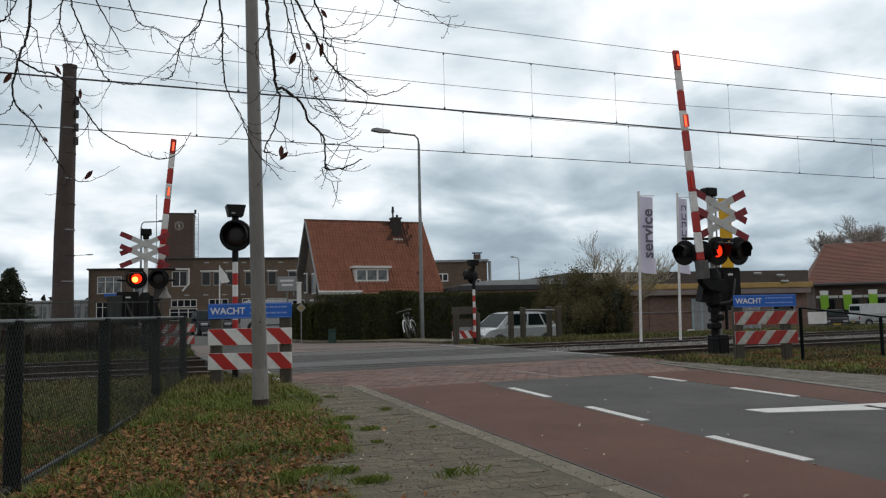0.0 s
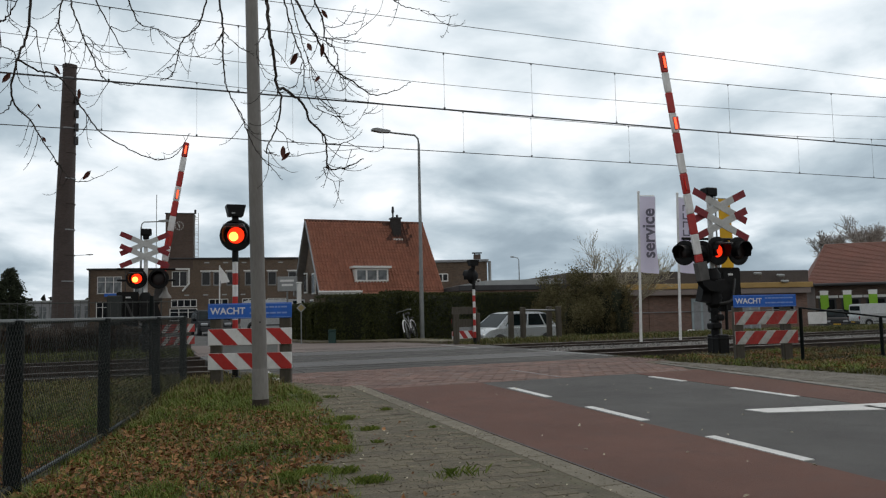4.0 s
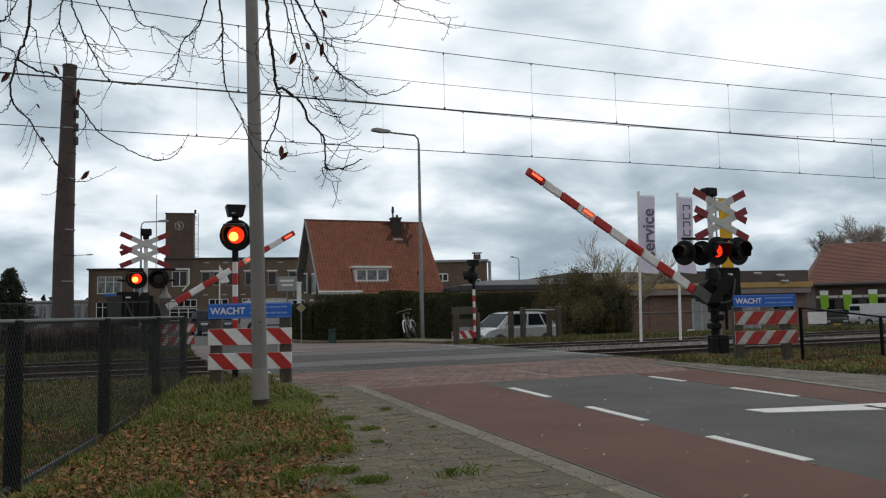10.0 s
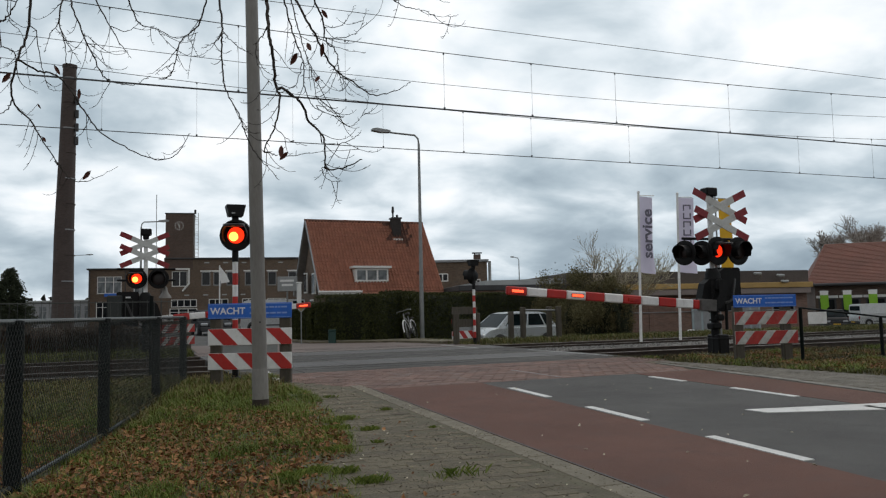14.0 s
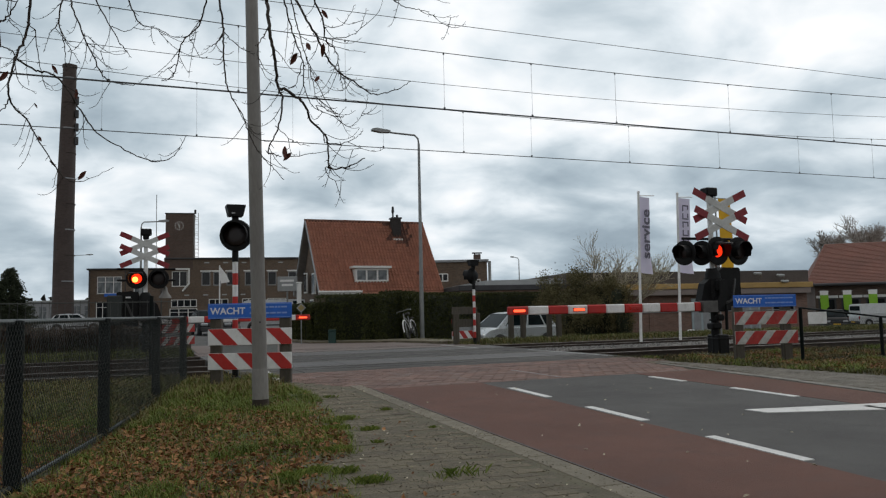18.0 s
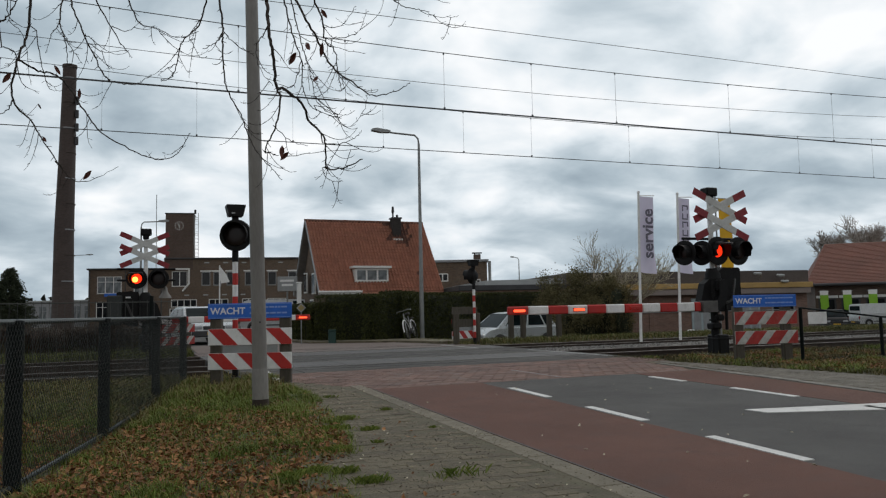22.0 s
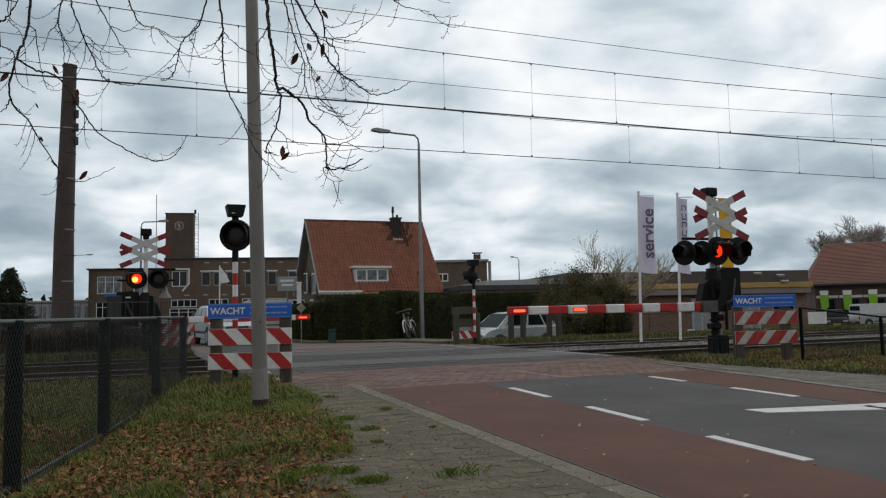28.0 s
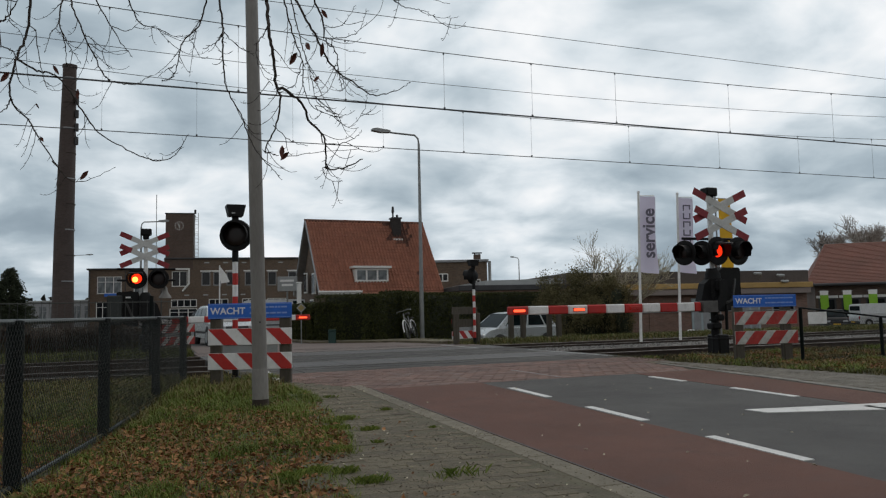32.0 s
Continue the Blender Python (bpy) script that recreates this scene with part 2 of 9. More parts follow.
# ---- mesh building ----
class Shape:
    """Collects primitives of one mesh."""

    def __init__(self):
        self.v, self.f, self.mi = [], [], []

    def add(self, verts, faces, mi=0):
        n = len(self.v)
        self.v.extend(tuple(p) for p in verts)
        self.f.extend(tuple(i + n for i in f) for f in faces)
        self.mi.extend([mi] * len(faces))
        return self

    def box(self, x0, x1, y0, y1, z0, z1, b=0.0, mi=0, m=None):
        if b <= 0:
            v = [(x, y, z) for x in (x0, x1) for y in (y0, y1) for z in (z0, z1)]
            f = [(0, 1, 3, 2), (4, 6, 7, 5), (0, 4, 5, 1), (2, 3, 7, 6), (0, 2, 6, 4), (1, 5, 7, 3)]
        else:
            b = min(b, abs(x1 - x0) * 0.45, abs(y1 - y0) * 0.45, abs(z1 - z0) * 0.45)
            v, f = [], []
            X, Y, Z = (x0, x1), (y0, y1), (z0, z1)
            sg = (1, -1)
            idx = {}
            for i in (0, 1):
                for j in (0, 1):
                    for k in (0, 1):
                        c = (X[i], Y[j], Z[k])
                        for a in range(3):
                            p = [c[0] + sg[i] * b, c[1] + sg[j] * b, c[2] + sg[k] * b]
                            p[a] = c[a]
                            idx[i, j, k, a] = len(v)
                            v.append(tuple(p))
            f += [(idx[0, 0, 0, 0], idx[0, 0, 1, 0], idx[0, 1, 1, 0], idx[0, 1, 0, 0]), (idx[1, 0, 0, 0], idx[1, 1, 0, 0], idx[1, 1, 1, 0], idx[1, 0, 1, 0])]
            f += [(idx[0, 0, 0, 1], idx[1, 0, 0, 1], idx[1, 0, 1, 1], idx[0, 0, 1, 1]), (idx[0, 1, 0, 1], idx[0, 1, 1, 1], idx[1, 1, 1, 1], idx[1, 1, 0, 1])]
            f += [(idx[0, 0, 0, 2], idx[0, 1, 0, 2], idx[1, 1, 0, 2], idx[1, 0, 0, 2]), (idx[0, 0, 1, 2], idx[1, 0, 1, 2], idx[1, 1, 1, 2], idx[0, 1, 1, 2])]
            for j in (0, 1):
                for k in (0, 1):
                    f.append((idx[0, j, k, 1], idx[1, j, k, 1], idx[1, j, k, 2], idx[0, j, k, 2]))
                    f.append((idx[j, 0, k, 0], idx[j, 1, k, 0], idx[j, 1, k, 2], idx[j, 0, k, 2]))
                    f.append((idx[j, k, 0, 0], idx[j, k, 1, 0], idx[j, k, 1, 1], idx[j, k, 0, 1]))
            for i in (0, 1):
                for j in (0, 1):
                    for k in (0, 1):
                        f.append((idx[i, j, k, 0], idx[i, j, k, 1], idx[i, j, k, 2]))
        if m is not None:
            v = [m @ Vector(p) for p in v]
        return self.add(v, f, mi)

    def tube(self, pts, radii, n=8, caps=True, mi=0):
        pts = [Vector(p) for p in pts]
        if not hasattr(radii, "__len__"):
            radii = [radii] * len(pts)
        v, f = [], []
        side = None
        for i, p in enumerate(pts):
            d = (pts[min(i + 1, len(pts) - 1)] - pts[max(i - 1, 0)]).normalized()
            if side is None:
                side = d.orthogonal().normalized()
            side = (side - d * side.dot(d)).normalized()
            up = d.cross(side)
            for k in range(n):
                a = 2 * math.pi * k / n
                v.append(p + (side * math.cos(a) + up * math.sin(a)) * radii[i])
        for i in range(len(pts) - 1):
            for k in range(n):
                f.append((i * n + k, i * n + (k + 1) % n, (i + 1) * n + (k + 1) % n, (i + 1) * n + k))
        if caps:
            f.append(tuple(reversed(range(n))))
            f.append(tuple(range((len(pts) - 1) * n, len(pts) * n)))
        return self.add(v, f, mi)

    def prism(self, poly, y0, y1, mi=0, m=None):
        """A polygon in x and z, drawn out from y0 to y1."""
        n = len(poly)
        v = [(x, y0, z) for x, z in poly] + [(x, y1, z) for x, z in poly]
        f = [tuple(range(n)), tuple(reversed(range(n, 2 * n)))]
        f += [((i + 1) % n, i, i + n, (i + 1) % n + n) for i in range(n)]
        if m is not None:
            v = [m @ Vector(p) for p in v]
        return self.add(v, f, mi)

    def slab(self, poly, z0, z1, mi=0):
        """A polygon in x and y, from z0 up to z1."""
        n = len(poly)
        v = [(x, y, z0) for x, y in poly] + [(x, y, z1) for x, y in poly]
        f = [tuple(reversed(range(n))), tuple(range(n, 2 * n))]
        f += [(i, (i + 1) % n, (i + 1) % n + n, i + n) for i in range(n)]
        return self.add(v, f, mi)

    def turned(self, prof, n=20, m=None, mi=0):
        """A profile of (radius, height), turned round z."""
        v = [(r * math.cos(2 * math.pi * k / n), r * math.sin(2 * math.pi * k / n), z) for r, z in prof for k in range(n)]
        f = [(i * n + k, i * n + (k + 1) % n, (i + 1) * n + (k + 1) % n, (i + 1) * n + k) for i in range(len(prof) - 1) for k in range(n)]
        f.append(tuple(reversed(range(n))))
        f.append(tuple(range((len(prof) - 1) * n, len(prof) * n)))
        if m is not None:
            v = [m @ Vector(p) for p in v]
        return self.add(v, f, mi)

    def mesh(self, name, mats, smooth=True):
        me = bpy.data.meshes.new(name)
        me.from_pydata([tuple(p) for p in self.v], [], self.f)
        for m in mats if isinstance(mats, (list, tuple)) else [mats]:
            me.materials.append(m)
        me.polygons.foreach_set("material_index", self.mi)
        if smooth:
            me.shade_smooth()
            me.set_sharp_from_angle(angle=radians(38))
        me.update()
        return me


def part(name, shape, mats, parent=None, label="", at=None, smooth=True):
    """One mesh object under a thing or a part."""
    ob = new(name, shape.mesh(name, mats, smooth) if isinstance(shape, Shape) else shape)
    ob.parent = parent
    if at is not None:
        ob.matrix_basis = at
    return tagged(ob, label)


def thing(name, label, category, at=None, group="", kind=""):
    ob = new(name)
    ob.empty_display_size = 0.2
    if at is not None:
        ob.matrix_basis = at
    return tagged(ob, label, category, group, kind)


def setting(name, shape, mats, label, category, smooth=False, kind="structure"):
    return tagged(part(name, shape, mats, smooth=smooth), label, category, kind=kind)


def letters(name, words, size, mat, parent, at, label="", thick=0.002):
    cu = bpy.data.curves.new(name, "FONT")
    cu.body, cu.size, cu.extrude, cu.offset = words, size, thick, size * 0.022
    cu.resolution_u = 3
    cu.align_x, cu.align_y = "CENTER", "CENTER"
    cu.materials.append(mat)
    ob = new(name, cu)
    ob.parent = parent
    ob.matrix_basis = at
    return tagged(ob, label)


FAR_BRICK = surf("faded_far_brick", (0.15, 0.115, 0.1), 0.8, var=0.25, scale=1.2, fine=40, bump=0.3, dirt=(0.1, 0.095, 0.09), dirt_amount=0.6, stretch=(0.4, 1.5, 1))
DECK_DARK = surf("rubber_deck", (0.062, 0.06, 0.058), 0.65, var=0.35, scale=1.2, fine=60, bump=0.3, dirt=(0.12, 0.118, 0.113), dirt_amount=0.6, stretch=(0.2, 1.5, 1))
TAR = surf("tar_joint", (0.025, 0.025, 0.026), 0.6, var=0.3, scale=2, fine=50, bump=0.3)
OLD_PAINT = surf("worn_paint", (0.32, 0.32, 0.31), 0.7, var=0.3, scale=6, fine=60, bump=0.1, dirt=(0.1, 0.1, 0.1), dirt_amount=0.8)


def curve_points(pts, steps=5):
    pts = [Vector(p) for p in pts]
    out = []
    for i in range(len(pts) - 1):
        p0, p1, p2, p3 = pts[max(i - 1, 0)], pts[i], pts[i + 1], pts[min(i + 2, len(pts) - 1)]
        for k in range(steps):
            t = k / steps
            out.append(0.5 * ((2 * p1) + (p2 - p0) * t + (2 * p0 - 5 * p1 + 4 * p2 - p3) * t * t + (3 * p1 - p0 - 3 * p2 + p3) * t ** 3))
    out.append(pts[-1])
    return out


def wall_with_holes(x0, x1, z0, z1, y0, y1, holes, mi=0):
    """One wall from y0 to y1 with rectangular openings (x, z, w, h)."""
    s = Shape()
    xs = [x for x in sorted({x0, x1, *[h[0] for h in holes], *[h[0] + h[2] for h in holes]}) if x0 <= x <= x1]
    zs = [z for z in sorted({z0, z1, *[h[1] for h in holes], *[h[1] + h[3] for h in holes]}) if z0 <= z <= z1]
    nx, nz = len(xs), len(zs)

    def solid(i, k):
        if not (0 <= i < nx - 1 and 0 <= k < nz - 1):
            return False
        mx, mz = (xs[i] + xs[i + 1]) / 2, (zs[k] + zs[k + 1]) / 2
        return not any(h[0] < mx < h[0] + h[2] and h[1] < mz < h[1] + h[3] for h in holes)
    vid = lambda i, k, b: (k * nx + i) * 2 + b
    verts = [(x, y, z) for z in zs for x in xs for y in (y0, y1)]
    faces = []
    for k in range(nz - 1):
        for i in range(nx - 1):
            if not solid(i, k):
                continue
            faces.append((vid(i, k, 0), vid(i + 1, k, 0), vid(i + 1, k + 1, 0), vid(i, k + 1, 0)))
            faces.append((vid(i, k + 1, 1), vid(i + 1, k + 1, 1), vid(i + 1, k, 1), vid(i, k, 1)))
            for (di, dk), (p, q) in (((-1, 0), ((i, k + 1), (i, k))), ((1, 0), ((i + 1, k), (i + 1, k + 1))), ((0, -1), ((i, k), (i + 1, k))), ((0, 1), ((i + 1, k + 1), (i, k + 1)))):
                if not solid(i + di, k + dk):
                    faces.append((vid(*q, 0), vid(*p, 0), vid(*p, 1), vid(*q, 1)))
    return s.add(verts, faces, mi)


# ---- ground ----
def smooth_step(a, b, x):
    t = max(0.0, min(1.0, (x - a) / (b - a)))
    return t * t * (3 - 2 * t)


def ground_z(x, y):
    z = -0.03
    out = 1 - smooth_step(1.4, 1.8, x) * (1 - smooth_step(9.9, 10.4, x))
    track = smooth_step(13.9, 14.5, y) * (1 - smooth_step(22.3, 22.9, y))
    z -= 0.27 * track * out
    z -= 0.62 * smooth_step(24.5, 28.5, y) * smooth_step(9.5, 12.5, x) * (1 - smooth_step(60, 90, y) * 0.4)
    z -= 0.4 * smooth_step(36, 44, x) * smooth_step(30, 40, y)
    if out > 0.01 and y > 3.5 and y < 14 and x < 2:
        z += 0.03 * noise.noise(Vector((x * 1.3, y * 1.3, 0.5)))
    if -3 < x < 1.5 and 2 < y < 12:
        z -= 0.07 * math.exp(-((x + 0.68 - 0.212 * (y - 5.86)) / 0.3) ** 2) * smooth_step(2, 4, y) * (1 - smooth_step(9, 12, y))
    z -= 0.06 * smooth_step(10.3, 12, x) * smooth_step(6, 9, y) * (1 - smooth_step(12.8, 13.8, y))
    return z


def build_ground():
    def lines(lo, hi, fine_lo, fine_hi, step):
        out = [lo, lo * 0.3, lo * 0.1, lo * 0.04] if lo < -200 else []
        f = fine_lo
        while f <= fine_hi:
            out.append(round(f, 3))
            f += step
        f = fine_hi
        while f < hi:
            f = f * 1.25 + 2
            out.append(f)
        return sorted(set(out))
    xs, ys = lines(-3000, 3000, -25, 50, 0.5), [-3000, -900, -300, -100, -40, -15, -6] + lines(0, 3000, -2, 45, 0.5)
    ys = sorted(set(ys))
    s = Shape()
    s.add([(x, y, ground_z(x, y)) for y in ys for x in xs], [(j * len(xs) + i, j * len(xs) + i + 1, (j + 1) * len(xs) + i + 1, (j + 1) * len(xs) + i) for j in range(len(ys) - 1) for i in range(len(xs) - 1)])
    setting("ground", s, SOIL, "flat ground of dark soil and moss under grass", "ground", smooth=True)


build_ground()


# Lines of the road, as x at a given y.
def left_red(y):
    return 2.54 + 0.056 * y


def left_grey(y):
    return 3.80 + 0.09 * y


def right_grey(y):
    return 6.47 + 0.088 * y


def right_red(y):
    return max(7.3 + 0.1 * y, 6.83 + 0.18 * y)


def right_edge(y):
    return 9.88 - 0.1 * max(0.0, y - 8) + 0.05 * noise.noise(Vector((y * 1.7, 3.1, 0)))


def strip(name, lo, hi, y0, y1, z0, z1, mat, label, category, steps=24, shift=0.0):
    s = Shape()
    ys = [y0 + (y1 - y0) * i / steps for i in range(steps + 1)]
    v, f = [], []
    for y in ys:
        v += [(lo(y), y, z0), (hi(y), y, z0), (hi(y), y, z1), (lo(y), y, z1)]
    for i in range(steps):
        for k in range(4):
            f.append((i * 4 + k, i * 4 + (k + 1) % 4, i * 4 + 4 + (k + 1) % 4, i * 4 + 4 + k))
    f += [(3, 2, 1, 0), (steps * 4, steps * 4 + 1, steps * 4 + 2, steps * 4 + 3)]
    s.add(v, f)
    return setting(name, s, mat, label, category)


ROAD_END = 10.35
strip("road", left_grey, right_grey, -120, ROAD_END, -0.12, 0.0, ASPHALT, "worn grey asphalt carriageway before the level crossing", "road")
strip("cycle_lane_1", left_red, left_grey, -120, ROAD_END, -0.12, 0.003, RED_ASPHALT, "red asphalt cycle lane beside the grey carriageway", "cycle lane")
strip("cycle_lane_2", right_grey, right_red, -120, ROAD_END, -0.12, 0.003, RED_ASPHALT, "red asphalt cycle lane widening towards the crossing", "cycle lane")


def crossing():
    # red brick apron
    s = Shape()
    s.slab([(left_red(ROAD_END), ROAD_END), (right_red(ROAD_END), ROAD_END), (9.95, 12.9), (9.9, 13.9), (2.0, 13.9), (2.1, 12.6)], -0.12, -0.006)
    bed = setting("brick_apron", s, SOIL, "apron of worn red clay bricks before the rails", "pavement")
    s = Shape()
    rng = random.Random(4)
    y = ROAD_END + 0.03
    row = 0
    while y < 13.8:
        f = max(0.0, min(1, (y - ROAD_END) / (12.7 - ROAD_END)))
        lo = left_red(ROAD_END) + (2.1 - left_red(ROAD_END)) * f
        hi = right_red(ROAD_END) + (9.93 - right_red(ROAD_END)) * f
        x = lo + 0.1 * (row % 2)
        while x + 0.2 < hi:
            dz = rng.uniform(-0.003, 0.003)
            s.box(x, x + 0.194, y, y + 0.094, -0.05, 0.0 + dz, 0.004)
            x += 0.2
        y += 0.1
        row += 1
    b = part("paving_bricks", s, KLINKER, bed, "worn red-brown clay paving bricks", smooth=False)
    tagged(b, kind="stuff")
    # deck between and beside the rails
    s = Shape()
    rails = (15.53, 17.03, 19.65, 21.15)
    edges = [13.9, rails[0] - 0.07, rails[0] + 0.1, rails[1] - 0.1, rails[1] + 0.07, rails[2] - 0.07, rails[2] + 0.1, rails[3] - 0.1, rails[3] + 0.07, 23.0]
    deck = thing("crossing_deck", "grey level crossing deck of slabs between the rails", "road", kind="structure")
    for a, b in ((0, 1), (2, 3), (4, 5), (6, 7), (8, 9)):
        x = 1.75
        while x < 9.9:
            s = Shape()
            s.box(x, min(x + 1.19, 9.95), edges[a], edges[b], -0.14, random.uniform(-0.004, 0.0), 0.012)
            part("deck_slab", s, DECK_DARK if a in (2, 6) else FAR_BRICK if a == 8 else DECK, deck)
            x += 1.2
    # road on the far side, with its bend to the side street
    s = Shape()
    s.slab([(1.75, 23.0), (9.3, 23.0), (8.6, 25.6), (5.9, 27.4), (5.5, 31), (5.3, 38), (5.6, 60), (6, 75), (-1, 75), (0.6, 50), (1.5, 36), (1.95, 27)], -0.12, -0.001)
    f = Shape().slab([(1.85, 23.0), (9.2, 23.0), (8.5, 25.55), (6.0, 27.2), (5.6, 28.6), (2.0, 28.6)], -0.02, 0.004)
    setting("far_apron", f, FAR_BRICK, "faded pinkish brick paving beyond the rails", "pavement")
    setting("far_road", s, ASPHALT, "grey asphalt street beyond the railway", "road")
    s = Shape()
    s.slab([(-120, 62), (2.6, 56), (2.6, 66), (-120, 74)], -0.12, -0.004)
    setting("side_road", s, ASPHALT, "grey asphalt side street before the brick building", "road")
    # far pavement and its kerb
    s = Shape()
    s.slab([(5.98, 27.45), (8.68, 25.65), (9.5, 23.6), (10.6, 23.9), (10.0, 27.0), (6.3, 29.2), (5.62, 36), (5.5, 31)], -0.12, 0.06)
    setting("far_pavement", s, PAVER_I, "raised grey pavement at the hedge corner", "pavement")
    # dark tar seams along the rails
    s = Shape()
    rng = random.Random(15)
    for y, w in ((14.75, 0.1), (15.36, 0.09), (17.2, 0.1), (18.1, 0.14), (19.5, 0.08), (21.3, 0.1), (22.4, 0.1)):
        x = 1.8
        while x < 9.6:
            ln = rng.uniform(0.8, 2.4)
            if rng.random() < 0.85:
                a, b = w * rng.uniform(0.3, 0.7), w * rng.uniform(0.3, 0.7)
                e = min(x + ln, 9.8)
                s.slab([(x, y - a), (x + ln * 0.3, y - b), (e, y - a * 0.7), (e, y + b * 0.7), (x + ln * 0.6, y + a), (x, y + b)], -0.002, 0.0035)
            x += ln
    setting("tar_seams", s, TAR, "black tar seams along the crossing deck", "road marking")
    # edge lines
    s = Shape()
    s.slab([(9.66, 14.4), (9.74, 14.4), (9.68, 18.0), (9.60, 18.0)], -0.002, 0.006)
    s.slab([(8.92, 19.9), (9.06, 19.9), (9.02, 22.3), (8.88, 22.3)], -0.002, 0.006)
    w = Shape().slab([(2.16, 12.2), (2.32, 12.2), (2.38, 13.6), (2.44, 15.2), (2.3, 15.2), (2.23, 13.6)], -0.002, 0.009)
    setting("crossing_edge_line", w, PAINT, "white edge line beside the waiting sign", "road marking")
    s.slab([(6.14, 10.4), (6.17, 10.4), (6.19, 12.2), (6.16, 12.2)], -0.002, 0.004)
    setting("crossing_edge_line", s, OLD_PAINT, "worn white edge lines on the crossing", "road marking")


crossing()


def road_marks():
    def dash(y0, y1, line, w=0.1):
        s = Shape()
        s.slab([(line(y0) - w / 2, y0), (line(y0) + w / 2, y0), (line(y1) + w / 2, y1), (line(y1) - w / 2, y1)], 0.001, 0.008)
        return s
    left = lambda y: 3.81 + 0.1 * y
    right = lambda y: 6.37 + 0.09 * y
    for y0, y1 in ((8.2, 9.42), (6.05, 7.18), (4.0, 5.08), (1.9, 3.0), (-0.2, 0.9)):
        setting("lane_dash", dash(y0, y1, left), PAINT, "white dash of the cycle lane line", "road marking")
    for y0, y1 in ((8.9, 9.75), (6.75, 7.87), (4.7, 5.8), (2.6, 3.7)):
        setting("lane_dash", dash(y0, y1, right), PAINT, "white dash of the cycle lane line", "road marking")
    s = Shape()
    s.slab([(5.7, 6.18), (5.71, 5.9), (6.78, 5.52), (8.6, 4.9), (8.75, 5.1), (7.2, 5.86)], 0.001, 0.008)
    s.slab([(6.85, 5.7), (7.3, 5.15), (7.55, 5.05), (7.25, 5.56)], 0.001, 0.0095)
    setting("painted_arrow", s, PAINT, "white painted arrow on the carriageway", "road marking")


road_marks()


def pave_left(y):
    if y > 11.2:
        return 2.2
    pts = [(3.0, 0.8), (4.36, 1.22), (5.4, 1.3), (5.78, 1.62), (7.73, 1.95), (10.0, 2.22), (11.4, 2.2)]
    if y < pts[0][0]:
        return 0.8
    for (a, xa), (b, xb) in zip(pts, pts[1:]):
        if y <= b:
            return xa + (xb - xa) * (y - a) / (b - a)
    return 2.2


JOINT = surf("sandy_joint", (0.105, 0.093, 0.06), 0.95, var=0.25, scale=3, fine=60, bump=0.3, dirt=(0.06, 0.072, 0.03), dirt_amount=0.6)


def left_pavement():
    s = Shape()
    v, f = [], []
    ys = [-6 + i * 0.5 for i in range(38)]
    for y in ys:
        v += [(pave_left(y) - 0.25, y, -0.0035), (left_red(y) - 0.01, y, -0.0035)]
    f = [(i * 2, i * 2 + 1, i * 2 + 3, i * 2 + 2) for i in range(len(ys) - 1)]
    s.add(v, f)
    bed = setting("pavement", s, JOINT, "footpath of worn grey-brown concrete pavers with moss", "pavement")
    seam = Shape()
    v = []
    for k in range(24):
        y = -1 + 0.5 * k
        v += [(left_red(y) - 0.012, y, 0.0055), (left_red(y) + 0.008, y, 0.0055)]
    seam.add(v, [(i * 2, i * 2 + 1, i * 2 + 3, i * 2 + 2) for i in range(23)])
    setting("kerb_seam", seam, TAR, "dark seam between the kerb and the red lane", "road marking")
    stone = Shape().box(0, 0.994, 0, 0.19, -0.12, 0.0, 0.008).mesh("kerb_stone", KERB_EDGE, False)
    y = -6.0
    while y < 10.2:
        ob = part("kerb_stone", stone, None, bed)
        ob.matrix_basis = Matrix.Translation((left_red(y) - 0.2, y, 0.003)) @ Euler((0, 0, radians(90 - 3.2))).to_matrix().to_4x4() @ Matrix.Translation((0, -0.19, 0))
        y += 1.0
    paver = Shape().box(0.001, 0.2, 0.001, 0.1, -0.06, 0.0, 0.003).mesh("paver", PAVER, False)
    rest = Shape()
    rng = random.Random(9)
    count = 0
    y, row = -5.0, 0
    spots = []
    while y < 13.0:
        x = pave_left(y) - 0.12 + 0.1 * (row % 2) + rng.uniform(-0.03, 0.03)
        while x + 0.2 < left_red(min(y, 10.3)) - 0.205 - max(0, (y - 10.3)) * 0.3:
            spots.append((x + rng.uniform(-0.003, 0.003), y, rng.uniform(-0.004, 0.002), rng.uniform(-0.5, 0.5), rng.uniform(-0.6, 0.6)))
            x += 0.202
        y += 0.1015
        row += 1
    for i, (x, y, z, r1, r2) in enumerate(spots):
        m = pose(x, y, z, r1, r2, -3.2)
        if count < 300 and 4.0 < y < 7.2:
            ob = part("paver", paver, None, bed, at=m)
            count += 1
        else:
            rest.box(0.001, 0.2, 0.001, 0.1, -0.06, 0.0, 0.003, m=m)
    tagged(part("pavers_rest", rest, PAVER_I, bed, smooth=False), kind="stuff")


